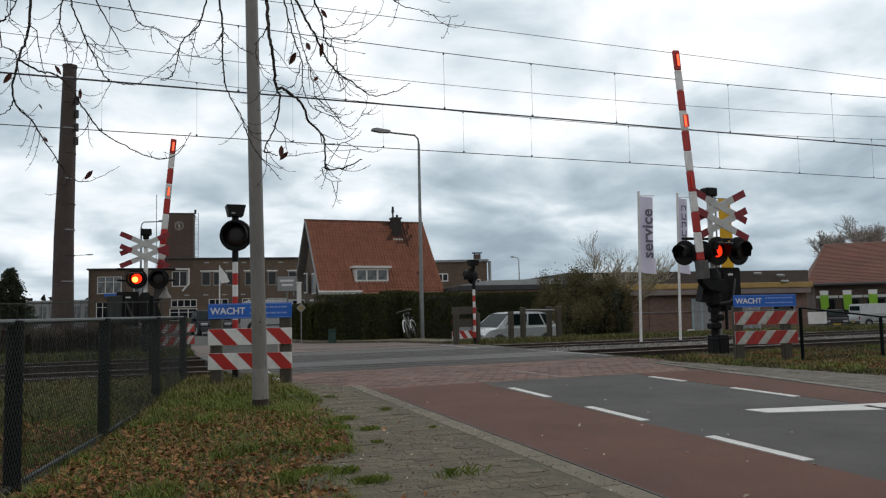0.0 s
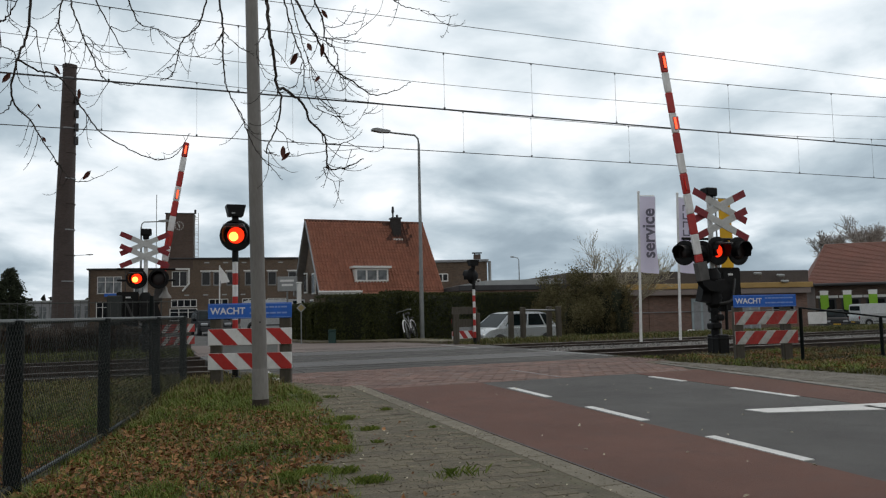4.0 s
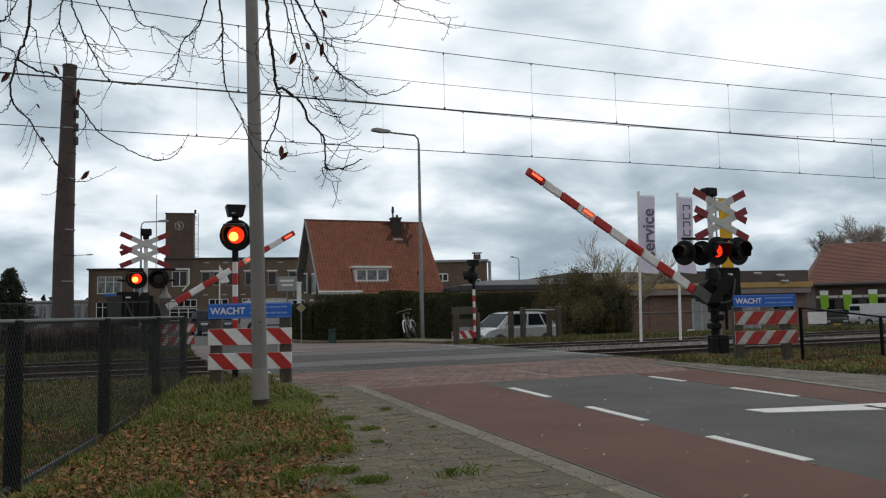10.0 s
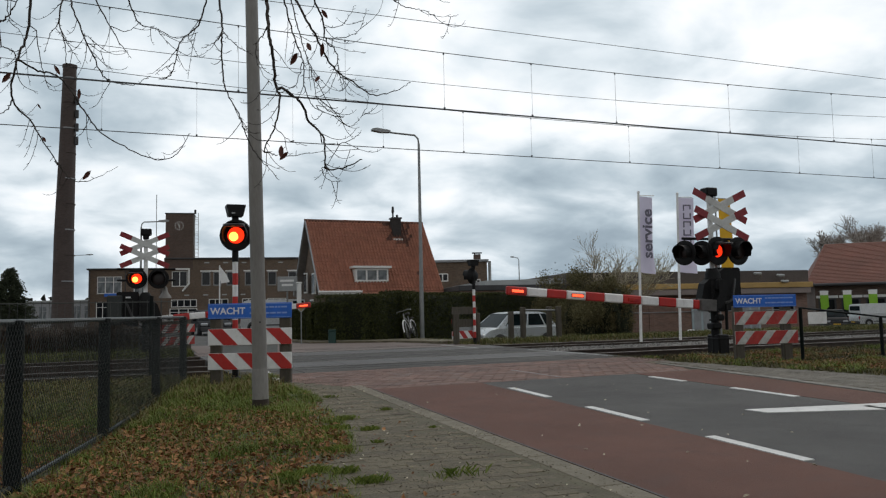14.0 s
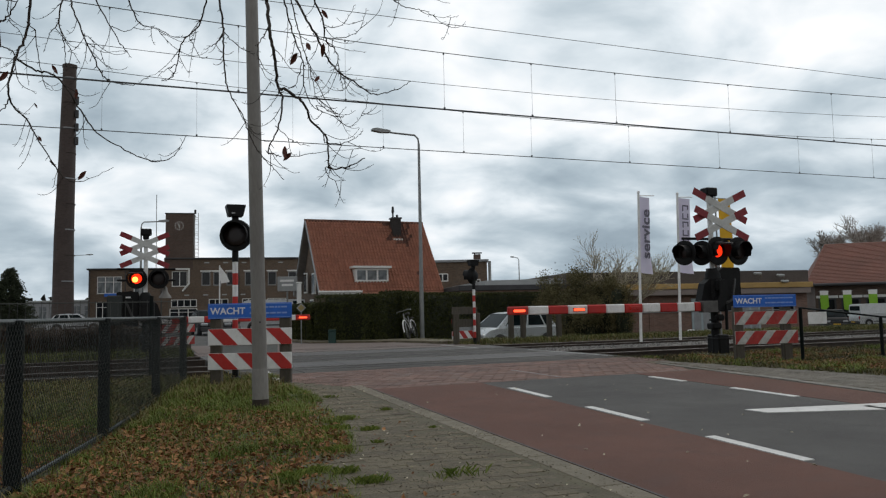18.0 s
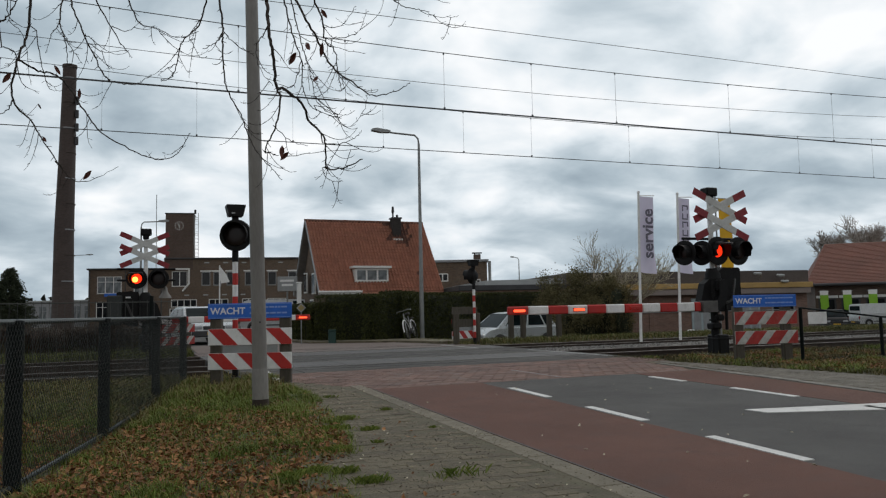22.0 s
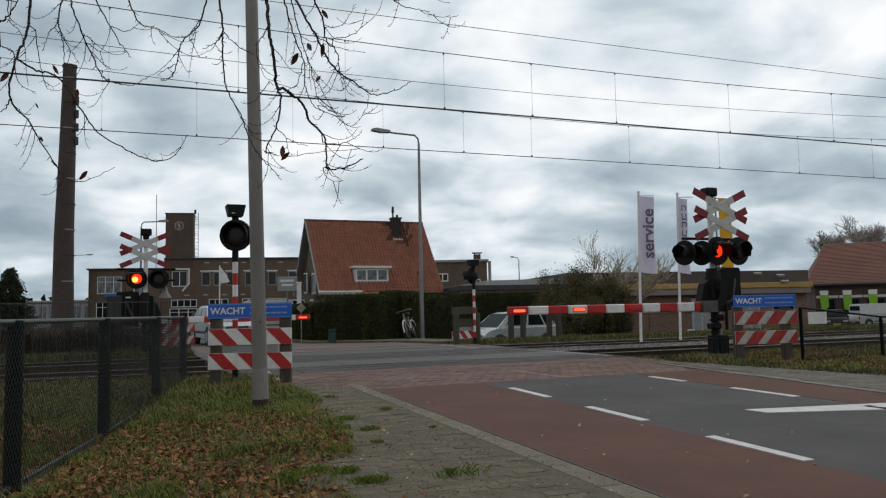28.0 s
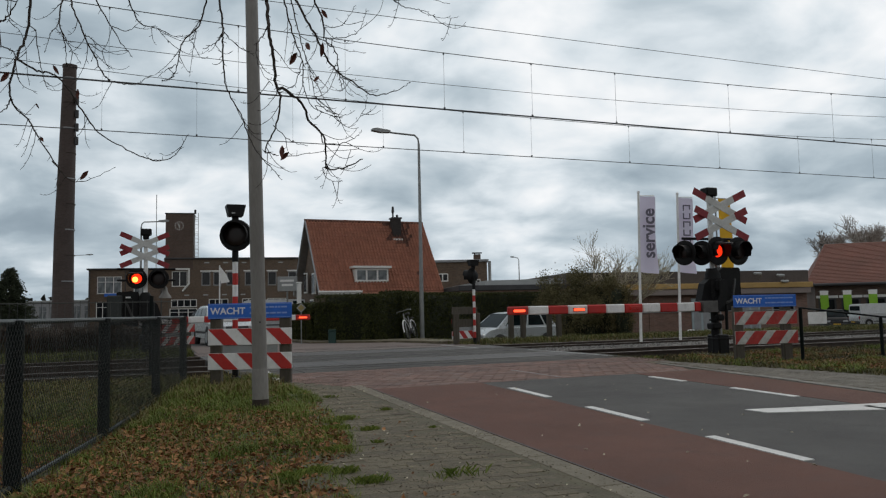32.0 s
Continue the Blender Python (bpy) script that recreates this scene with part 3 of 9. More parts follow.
def right_pavement():
    strip("pavement_2", right_red, right_edge, -20, 12.4, -0.12, 0.0085, PAVER_I, "grey paved footpath between the red lane and the grass", "pavement", 60)
    rng = random.Random(19)
    kerb = thing("kerb_line", "worn concrete kerb stones along the red lane", "kerb", kind="structure")
    y = 3.0
    while y < 11.6:
        s = Shape()
        a, b, z = right_red(y), right_red(y + 0.98), 0.016 + rng.uniform(-0.004, 0.006)
        s.slab([(a - 0.01, y), (a + 0.13, y), (b + 0.13, y + 0.98), (b - 0.01, y + 0.98)], -0.1, z)
        part("kerb_stone", s, KERB_PALE if y < 9.4 else KERB, kerb)
        y += 0.99
    s = Shape()
    y = 4.0
    row = 0
    while y < 12.2:
        x = right_red(y) + 0.16 + 0.1 * (row % 2)
        while x + 0.2 < right_edge(y):
            s.box(x, x + 0.1985, y, y + 0.0985, -0.03, 0.016 + rng.uniform(-0.0015, 0.0015) + 0.012 * noise.noise(Vector((x, y, 6))), 0.003)
            x += 0.2
        y += 0.1
        row += 1
    tagged(setting("paving_bricks", s, PAVER_G, "grey worn paving bricks of the footpath", "pavement"), kind="stuff")


left_pavement()
right_pavement()


# ---- railway ----
def railway():
    for name, yc in (("track_1", 16.28), ("track_2", 20.4)):
        tr = thing(name, "railway track of worn steel rails on concrete sleepers", "railway track", kind="structure")
        for dy in (-0.75, 0.75):
            s = Shape()
            y = yc + dy
            prof = [(-0.075, -0.172), (0.075, -0.172), (0.075, -0.16), (0.012, -0.14), (0.012, -0.045), (0.036, -0.035), (0.036, -0.004), (0.028, 0.0), (-0.028, 0.0), (-0.036, -0.004), (-0.036, -0.035), (-0.012, -0.045), (-0.012, -0.14), (-0.075, -0.16)]
            xs = (-1200, -60, 60, 1200)
            n = len(prof)
            v = [(x, y + a, z) for x in xs for a, z in prof]
            for i in range(len(xs) - 1):
                for k in range(n):
                    s.f.append((i * n + k, i * n + (k + 1) % n, (i + 1) * n + (k + 1) % n, (i + 1) * n + k))
                    s.mi.append(1 if 6 <= k <= 8 else 0)
            s.v = v
            part("rail", s, [RUST, STEEL_RAIL], tr, smooth=False)
        me = Shape().box(-0.12, 0.12, -1.25, 1.25, -0.36, -0.175, 0.02).mesh("sleeper", SLEEPER, False)
        for i in range(-14, 70):
            x = i * 0.6
            if 1.6 < x < 10.1:
                continue
            part("sleeper", me, None, tr, at=pose(x, yc, 0))
    s = Shape()
    xs = [-1200, -200, -60] + [-30 + 0.5 * i for i in range(63)]
    BED = [(14.1, -0.36), (14.75, -0.23), (15.45, -0.2), (16.28, -0.17), (17.1, -0.18), (17.5, -0.06), (18.3, -0.035), (19.2, -0.06), (19.6, -0.18), (21.2, -0.2), (21.9, -0.23), (22.6, -0.36)]
    LOW = [(14.1, -0.36), (14.75, -0.23), (15.45, -0.225), (18.3, -0.22), (21.2, -0.225), (21.9, -0.23), (22.6, -0.36)]

    def bed(xs, prof):
        v = [(x, y, z + 0.02 * noise.noise(Vector((x, y, 3)))) for x in xs for y, z in prof]
        n = len(prof)
        s.add(v, [(i * n + k + 1, i * n + k, (i + 1) * n + k, (i + 1) * n + k + 1) for i in range(len(xs) - 1) for k in range(n - 1)])
    bed([x for x in xs if x <= 1.7] + [1.72], LOW)
    bed([9.98] + [10 + 0.5 * i for i in range(100)] + [100, 300, 1200], BED)
    setting("ballast_bed", s, BALLAST, "brown-grey ballast bed under the tracks", "ballast", smooth=True)
    s = Shape()
    rng = random.Random(2)
    for i in range(12000):
        x = rng.choice((rng.uniform(-7, 1.7), rng.uniform(10, 30), rng.uniform(10, 20)))
        y = rng.uniform(14.3, 22.3)
        if min(abs(y - r) for r in (15.53, 17.03, 19.65, 21.15)) < 0.06:
            continue
        r = rng.uniform(0.02, 0.045)
        z = next(a[1] + (b[1] - a[1]) * (y - a[0]) / (b[0] - a[0]) for a, b in zip(*((BED, BED[1:]) if x > 5 else (LOW, LOW[1:]))) if y <= b[0])
        p = [Vector((rng.gauss(0, 1), rng.gauss(0, 1), rng.gauss(0, 0.7))).normalized() * r for _ in range(5)]
        c = Vector((x, y, z + r * 0.3))
        s.add([c + Vector((r, 0, 0)) * rng.uniform(.7, 1.2), c + Vector((-r * .6, r * .8, 0)), c + Vector((-r * .6, -r * .8, rng.uniform(-.2, .2) * r)), c + Vector((0, 0, r * rng.uniform(.6, 1))), c - Vector((0, 0, r))], [(0, 1, 3), (1, 2, 3), (2, 0, 3), (1, 0, 4), (2, 1, 4), (0, 2, 4)])
    setting("ballast_stones", s, BALLAST, "loose brown-grey ballast stones between the rails", "gravel", kind="stuff")


railway()


# ---- overhead line ----
WIRE = surf("overhead_wire", (0.07, 0.072, 0.075), 0.5, 0.4, var=0.1, scale=2, fine=30, bump=0.0)


def overhead(name, y, contact_z, mess, drops, r):
    t = thing(name, "overhead line with messenger wire, droppers and contact wire", "overhead line", kind="structure")
    xs = [-60 + 2.0 * i for i in range(66)]
    low, half, rise = mess
    hang = lambda x: low + rise * (((x - half) / 30.0) ** 2)
    part("messenger_wire", Shape().tube([(x, y, hang(x)) for x in xs], r * 0.7, 5), WIRE, t)
    if r > 0.0125:
        part("contact_wire", Shape().tube([(-60, y - 0.03, contact_z), (72, y - 0.03, contact_z)], r * 0.7, 5), WIRE, t)
        part("contact_wire", Shape().tube([(-60, y + 0.03, contact_z), (72, y + 0.03, contact_z)], r * 0.7, 5), WIRE, t)
    else:
        part("contact_wire", Shape().tube([(-60, y, contact_z), (72, y, contact_z)], r, 5), WIRE, t)
    for x in drops:
        d = Shape().tube([(x, y, contact_z), (x, y, hang(x))], 0.0035, 4)
        d.box(x - 0.02, x + 0.02, y - 0.012, y + 0.012, contact_z - 0.01, contact_z + 0.05)
        d.box(x - 0.015, x + 0.015, y - 0.012, y + 0.012, hang(x) - 0.04, hang(x) + 0.01)
        part("dropper", d, WIRE, t)


overhead("overhead_line", 16.28, 5.645, (6.945, 10.5, 1.45), (-5.0, -2.7, -0.37, 2.1, 4.38, 6.71, 8.99, 11.38, 15.0, 18.77, 22.5), 0.0135)
overhead("overhead_line", 20.4, 5.58, (6.76, 12.8, 1.5), (-5.2, -2.8, -0.61, 1.6, 4.04, 6.55, 8.98, 11.2, 14.7, 18.28, 21.8, 25.4, 29.0), 0.0115)
for y, z in ((16.28, 7.66), (20.4, 7.53)):
    w = Shape().tube([(-60 + 4.0 * i, y, z + (1.3 if y > 17 else 0.2) * ((-70 + 4.0 * i) / 30.0) ** 2) for i in range(34)], 0.0075, 5)
    setting("feeder_wire", w, WIRE, "thin feeder wire above the railway", "cable")


# ---- crossing signals, barriers and boards ----
FLAPS = []      # (flap, start, period, lit share, lit when)
ARMS = []       # (arm, pivot matrix, side)
TO_FRONT = Euler((radians(90), 0, 0)).to_matrix().to_4x4()


def lamp(parent, at, radius, lens, beat, lit=True, core=True):
    """A round crossing lamp that looks along -y, with its visor and an added dark flap that blinks it."""
    s = Shape().turned([(0.05, -0.16), (radius * 0.55, -0.13), (radius * 0.72, -0.05), (radius * 0.97, -0.015), (radius, 0.0), (radius, 0.015), (radius * 0.96, 0.02), (lens * 1.2, 0.005), (lens * 1.15, 0.002)], 32, TO_FRONT)
    body = part("signal_lamp", s, BLACK, parent, "round black signal lamp with visor", at=at)
    hood = Shape()
    n, r0, r1 = 22, lens * 1.5, lens * 1.42
    v, f = [], []
    for i in range(n + 1):
        a = radians(-35 + 250 * i / n)
        out = 0.27 - 0.08 * abs(math.cos(a)) * (1 if a < 0 or a > math.pi else 0.4)
        for r, y in ((r0, 0.0), (r0, -out), (r1, -out), (r1, 0.0)):
            v.append((r * math.cos(a), y, r * math.sin(a)))
    for i in range(n):
        for k in range(4):
            f.append((i * 4 + k, i * 4 + (k + 1) % 4, i * 4 + 4 + (k + 1) % 4, i * 4 + 4 + k))
    hood.add(v, f)
    part("visor", hood, BLACK, body)
    if not lit:
        part("lens", Shape().turned([(lens, 0.006), (lens * 0.8, 0.03), (lens * 0.3, 0.045)], 24, TO_FRONT), LENS_OFF, body)
        return body
    part("lens", Shape().turned([(lens, 0.006), (lens * 0.85, 0.016), (lens * 0.3, 0.022)], 24, TO_FRONT), LENS_ON, body, "red lens lit by its lamp")
    if core:
        part("lamp_core", Shape().turned([(lens * 0.56, 0.02), (lens * 0.52, 0.029), (lens * 0.2, 0.033)], 20, Matrix.Translation((-0.26 * lens, 0, -0.16 * lens)) @ TO_FRONT), LENS_HOT, body)
    # added flap swings over the glowing lens to stand for the lamp going dark
    fl = Shape().turned([(lens * 1.3, -0.036), (lens * 1.3, 0.0), (lens * 1.2, 0.008), (lens * 0.6, 0.014), (lens * 0.1, 0.016)], 24, TO_FRONT)
    fl.v = [(x, y, z - lens * 1.3) for x, y, z in fl.v]
    flap = part("shutter", fl, LENS_OFF, body, "added dark red flap that covers the lit lens")
    flap.matrix_basis = Matrix.Translation((0, -0.036, lens * 1.3))
    FLAPS.append((flap, Vector((0, -0.036, lens * 1.3)), beat))
    return body


def post_signal(at, facing, beat, lit=True, top=2.87):
    t = thing("crossing_light", "red and white banded signal post with a round black lamp", "signal", at=at)
    for i in range(8):
        part("red_band" if i % 2 else "white_band", Shape().tube([(0, 0, 1.94 - 0.19 * i), (0, 0, 1.7505 - 0.19 * i)], 0.045, 14), SIGN_RED if i % 2 else SIGN_WHITE, t)
    part("pole_foot", Shape().tube([(0, 0, -0.05), (0, 0, 0.42)], 0.052, 14).turned([(0.17, -0.06), (0.17, 0.03), (0.09, 0.07)], 14), BLACK, t)
    part("pole_top", Shape().tube([(0, 0, 1.94), (0, 0, 2.66)], 0.052, 14), BLACK, t)
    s = Shape().prism([(-0.115, 2.69), (0.115, 2.69), (0.155, 2.86), (0.15, 2.875), (-0.15, 2.875), (-0.155, 2.86)], -0.14, 0.12)
    s.box(-0.05, 0.05, -0.06, 0.05, 2.6, 2.7, 0.01)
    part("bell_box", s, BLACK, t, "black bell box")
    part("label_plate", Shape().box(-0.075, -0.02, -0.143, -0.139, 2.72, 2.745), GREY_PLATE, t)
    lamp(t, pose(0.0, -0.09, 2.37, 0, 0, facing), 0.262, 0.135, beat, lit=lit)
    return t


NEAR_BEAT = (0.07, 0.6545, 0.27)
LEFT_BEAT = (0.386, 0.664, 0.44)
RIGHT_BEAT = (0.155, 0.6635, 0.27)
post_signal(pose(1.65, 13.19, -0.02), -16, NEAR_BEAT)
post_signal(pose(10.18, 22.6, -0.24, 0, 0, 180), 30, NEAR_BEAT, lit=False)


CROSS_RED = surf("maroon_red", (0.235, 0.014, 0.022), 0.5, var=0.2, scale=4, fine=30, bump=0.03, dirt=(0.16, 0.035, 0.035), dirt_amount=0.4)
CROSS_WHITE = surf("greyed_white", (0.56, 0.565, 0.55), 0.55, var=0.12, scale=4, fine=30, bump=0.03, dirt=(0.34, 0.34, 0.31), dirt_amount=0.5)


def cross(parent, x, z, k):
    """The double St Andrew's cross: four arms with red ends."""
    for cz, y in ((z + 0.2 * k, -0.075), (z - 0.2 * k, -0.105)):
        for tilt in (24, -24):
            m = Matrix.Translation((x, y - (0.012 if tilt > 0 else 0), cz)) @ Euler((0, radians(tilt), 0)).to_matrix().to_4x4()
            a, b, h = 0.8 * k, 0.43 * k, 0.08 * k
            s = Shape().box(-a, -b, -0.006, 0.006, -h, h, 0.003, 1, m).box(b, a, -0.006, 0.006, -h, h, 0.003, 1, m).box(-b, b, -0.006, 0.006, -h, h, 0.003, 0, m)
            part("cross_board", s, [CROSS_WHITE, CROSS_RED], parent, "white board with red ends")


def barrier_arm(parent, at, length, side, lit_at):
    """A red and white arm; its origin is the pivot, and it points to -x (side 1) or +x (side -1), 0.45 m under the pivot."""
    arm = part("barrier_arm", Shape().box(-0.12, 0.12, -0.06, 0.06, -0.12, 0.12, 0.03), BLACK, parent, "red and white striped barrier arm with small red lights")
    arm.matrix_basis = at
    d = -side
    z = -0.463
    # curved black side plates from the pivot down to the arm
    for y in (-0.09, 0.07):
        s = Shape().prism([(d * -0.1, 0.12), (d * -0.14, -0.1), (d * -0.05, -0.4), (d * 0.1, -0.53), (d * 0.3, -0.56), (d * 0.3, -0.37), (d * 0.17, -0.34), (d * 0.1, -0.2), (d * 0.1, 0.1)], y, y + 0.02)
        part("arm_bracket", s, BLACK, arm)
    part("arm_root", Shape().box(min(d * 0.18, d * 0.58), max(d * 0.18, d * 0.58), -0.1, 0.065, z - 0.125, z + 0.125, 0.01), ROOT_GREY, arm, "grey steel root of the arm")
    x0 = 0.58
    outer, w, i = length, 0.447, 0
    while outer > x0 + 0.02:
        inner = max(x0, outer - w)
        a, b = d * inner, d * (outer - 0.001)
        h = 0.082 + 0.0036 * (length - outer)
        outer = inner
        i += 1
        part("stripe", Shape().box(min(a, b), max(a, b), -0.04, 0.04, z - h, z + h, 0.02), SIGN_RED if i % 2 == 1 else SIGN_WHITE, arm)
    for k, lx in enumerate(lit_at):
        lx = d * lx
        yy = -0.041
        part("lamp_housing", Shape().box(lx - 0.14, lx + 0.14, yy - 0.012, yy, z - 0.04, z + 0.03, 0.004), REFLECTOR, arm, "red reflector of an arm light")
        part("arm_light", Shape().box(lx - 0.125, lx + 0.125, yy - 0.024, yy - 0.012, z - 0.03, z + 0.02, 0.004), ARM_LIGHT, arm, "small lit red lamp")
        # added flap hides the glowing arm light while it is off
        if k:
            fl = Shape().box(-0.135, 0.135, -0.006, 0.0, -0.066, 0.0, 0.002)
            flap = part("shutter", fl, REFLECTOR, arm)
            org = Vector((lx, yy - 0.026, z + 0.026))
            flap.matrix_basis = Matrix.Translation(org)
            FLAPS.append((flap, org, LEFT_BEAT if k == 1 else RIGHT_BEAT))
    return arm


def crossing_signal(at, mirror, pole_x, length, label, arm_pivot, beat_l, beat_r, aim):
    """Post with a double cross, lamps and the barrier machine."""
    t = thing("level_crossing_signal", label, "crossing signal", at=at)
    p = pole_x
    part("pole", Shape().tube([(p, 0, 1.7), (p, 0, 3.42)], 0.058, 14), SIGN_WHITE, t, "weathered white post")
    part("bell_box", Shape().box(p - 0.15, p + 0.15, -0.13, 0.13, 3.47, 3.66, 0.025).box(p - 0.08, p + 0.08, -0.08, 0.08, 3.36, 3.49, 0.02), BLACK, t, "black bell box")
    cross(t, p + (0.23 if mirror > 0 else -0.03), 3.05, 1.0 if mirror > 0 else 0.88)
    for a, b in ((0.25, beat_l), (0.83, beat_r)):
        x = p - 0.2 + a if mirror > 0 else p - 0.24 + (a - 0.25)
        lamp(t, pose(x, -0.13, 2.24, 0, 0, aim), 0.318 if mirror > 0 else 0.285, 0.14, b, core=mirror < 0)
    part("lamp_bracket", Shape().tube([(p - 0.75, 0.05, 2.52), (p + 0.8, 0.05, 2.52)], 0.03, 8).tube([(p - 0.75, 0.05, 2.2), (p + 0.8, 0.05, 2.2)], 0.03, 8), BLACK, t)
    if mirror > 0:
        for a in (-0.72, -0.25):
            lamp(t, pose(p + a, 0.02, 2.2, 0, 0, -72), 0.275, 0.115, None, lit=False)
    else:
        s = Shape().turned([(0.0, 0.0), (0.05, 0.0), (0.07, -0.14), (0.17, -0.3), (0.18, -0.33)], 18, pose(p + 0.52, 0.0, 2.02))
        part("horn", s, ALU_POLE, t, "grey bell-shaped horn")
        part("relay_box", Shape().box(p - 1.0, p - 0.6, -0.15, 0.25, 0.95, 1.78, 0.03), surf("grey_green_box", (0.022, 0.026, 0.025), 0.6), t, "grey relay box")
    # machine
    s = Shape().tube([(p, 0, 0.5), (p, 0, 0.98), (p, 0, 1.06), (p, 0, 1.74), (p, 0, 1.86)], [0.085, 0.085, 0.17, 0.17, 0.1], 16)
    s.tube([(p, 0, 0.0), (p, 0, 0.5)], 0.09, 14)
    s.box(p - 0.16, p + 0.1, -0.13, 0.1, 0.52, 0.66, 0.03).box(p - 0.06, p + 0.17, -0.16, 0.08, 0.7, 0.84, 0.04)
    part("machine_column", s, BLACK, t, "black barrier machine column")
    c = p + 0.46 * mirror
    part("machine_cabinet", Shape().prism([(c - 0.28 * mirror, 1.88), (c + 0.26 * mirror, 1.88), (c + 0.3 * mirror, 1.84), (c + 0.3 * mirror, 1.2), (c + 0.2 * mirror, 1.04), (c - 0.02 * mirror, 0.92), (c - 0.28 * mirror, 0.9)][::int(mirror)], -0.02, 0.42), BLACK, t, "black drive cabinet")
    part("side_plate", Shape().prism([(p - 0.15 * mirror, 1.64), (p - 0.32 * mirror, 1.52), (p - 0.43 * mirror, 1.14), (p - 0.15 * mirror, 1.1)][::int(-mirror)], -0.1, 0.1), BLACK, t, "slanted black side plate")
    part("bent_rod", Shape().tube(curve_points([(p - 0.02 * mirror, -0.2, 1.08), (p + 0.3 * mirror, -0.2, 1.14), (p + 0.42 * mirror, -0.16, 1.38), (p + 0.52 * mirror, -0.1, 1.62)], 4), 0.03, 8), ROD_GREY, t, "worn grey bent rod")
    part("cabinet_door", Shape().box(c - 0.2, c + 0.24, -0.035, -0.018, 1.22, 1.8, 0.01), BLACK, t)
    part("type_plate", Shape().box(c - 0.06, c + 0.07, -0.046, -0.034, 1.7, 1.745), SIGN_WHITE, t)
    part("foot_box", Shape().box(p - 0.08, p + 0.22, -0.2, 0.2, -0.12, 0.4, 0.03).box(p - 0.1, p + 0.24, -0.21, 0.2, 0.3, 0.33, 0.01), BLACK, t, "black foot box")
    part("base", Shape().box(p - 0.35, p + 0.5, -0.35, 0.4, -0.3, -0.02, 0.03), KERB, t, "concrete base block")
    part("cable_duct", Shape().tube([(p + 0.24, -0.1, 0.5), (p + 0.25, -0.1, 1.05)], 0.035, 8), BLACK, t)
    for z in (0.72, 0.9, 1.2, 1.34, 1.48, 1.62):
        part("clamp", Shape().tube([(p, 0, z - 0.02), (p, 0, z + 0.02)], 0.19 if z > 1 else 0.12, 14), BLACK, t)
    # counterweight on the far side of the pivot
    arm = barrier_arm(t, Matrix.Translation(arm_pivot), length, mirror, (length - 0.23, length - 1.58, length - 2.93))
    ARMS.append((arm, Vector(arm_pivot), mirror))
    cw = Shape().prism([(mirror * -0.1, 0.2), (mirror * 0.05, -0.15), (mirror * 0.45, 0.0), (mirror * 0.5, 0.35), (mirror * 0.2, 0.4)], 0.12, 0.3)
    part("counterweight", cw, BLACK, arm)
    return t


crossing_signal(pose(12.0, 13.85, 0), 1, 0.06, 5.22, "level crossing signal with double cross, red lamps and striped barrier arm", (0.05, -0.25, 1.48), LEFT_BEAT, RIGHT_BEAT, 3)
crossing_signal(pose(0.0, 23.65, -0.12), -1, 0.49, 4.91, "level crossing signal with double cross and barrier beyond the rails", (0.33, 0.3, 1.52), LEFT_BEAT, RIGHT_BEAT, -8)


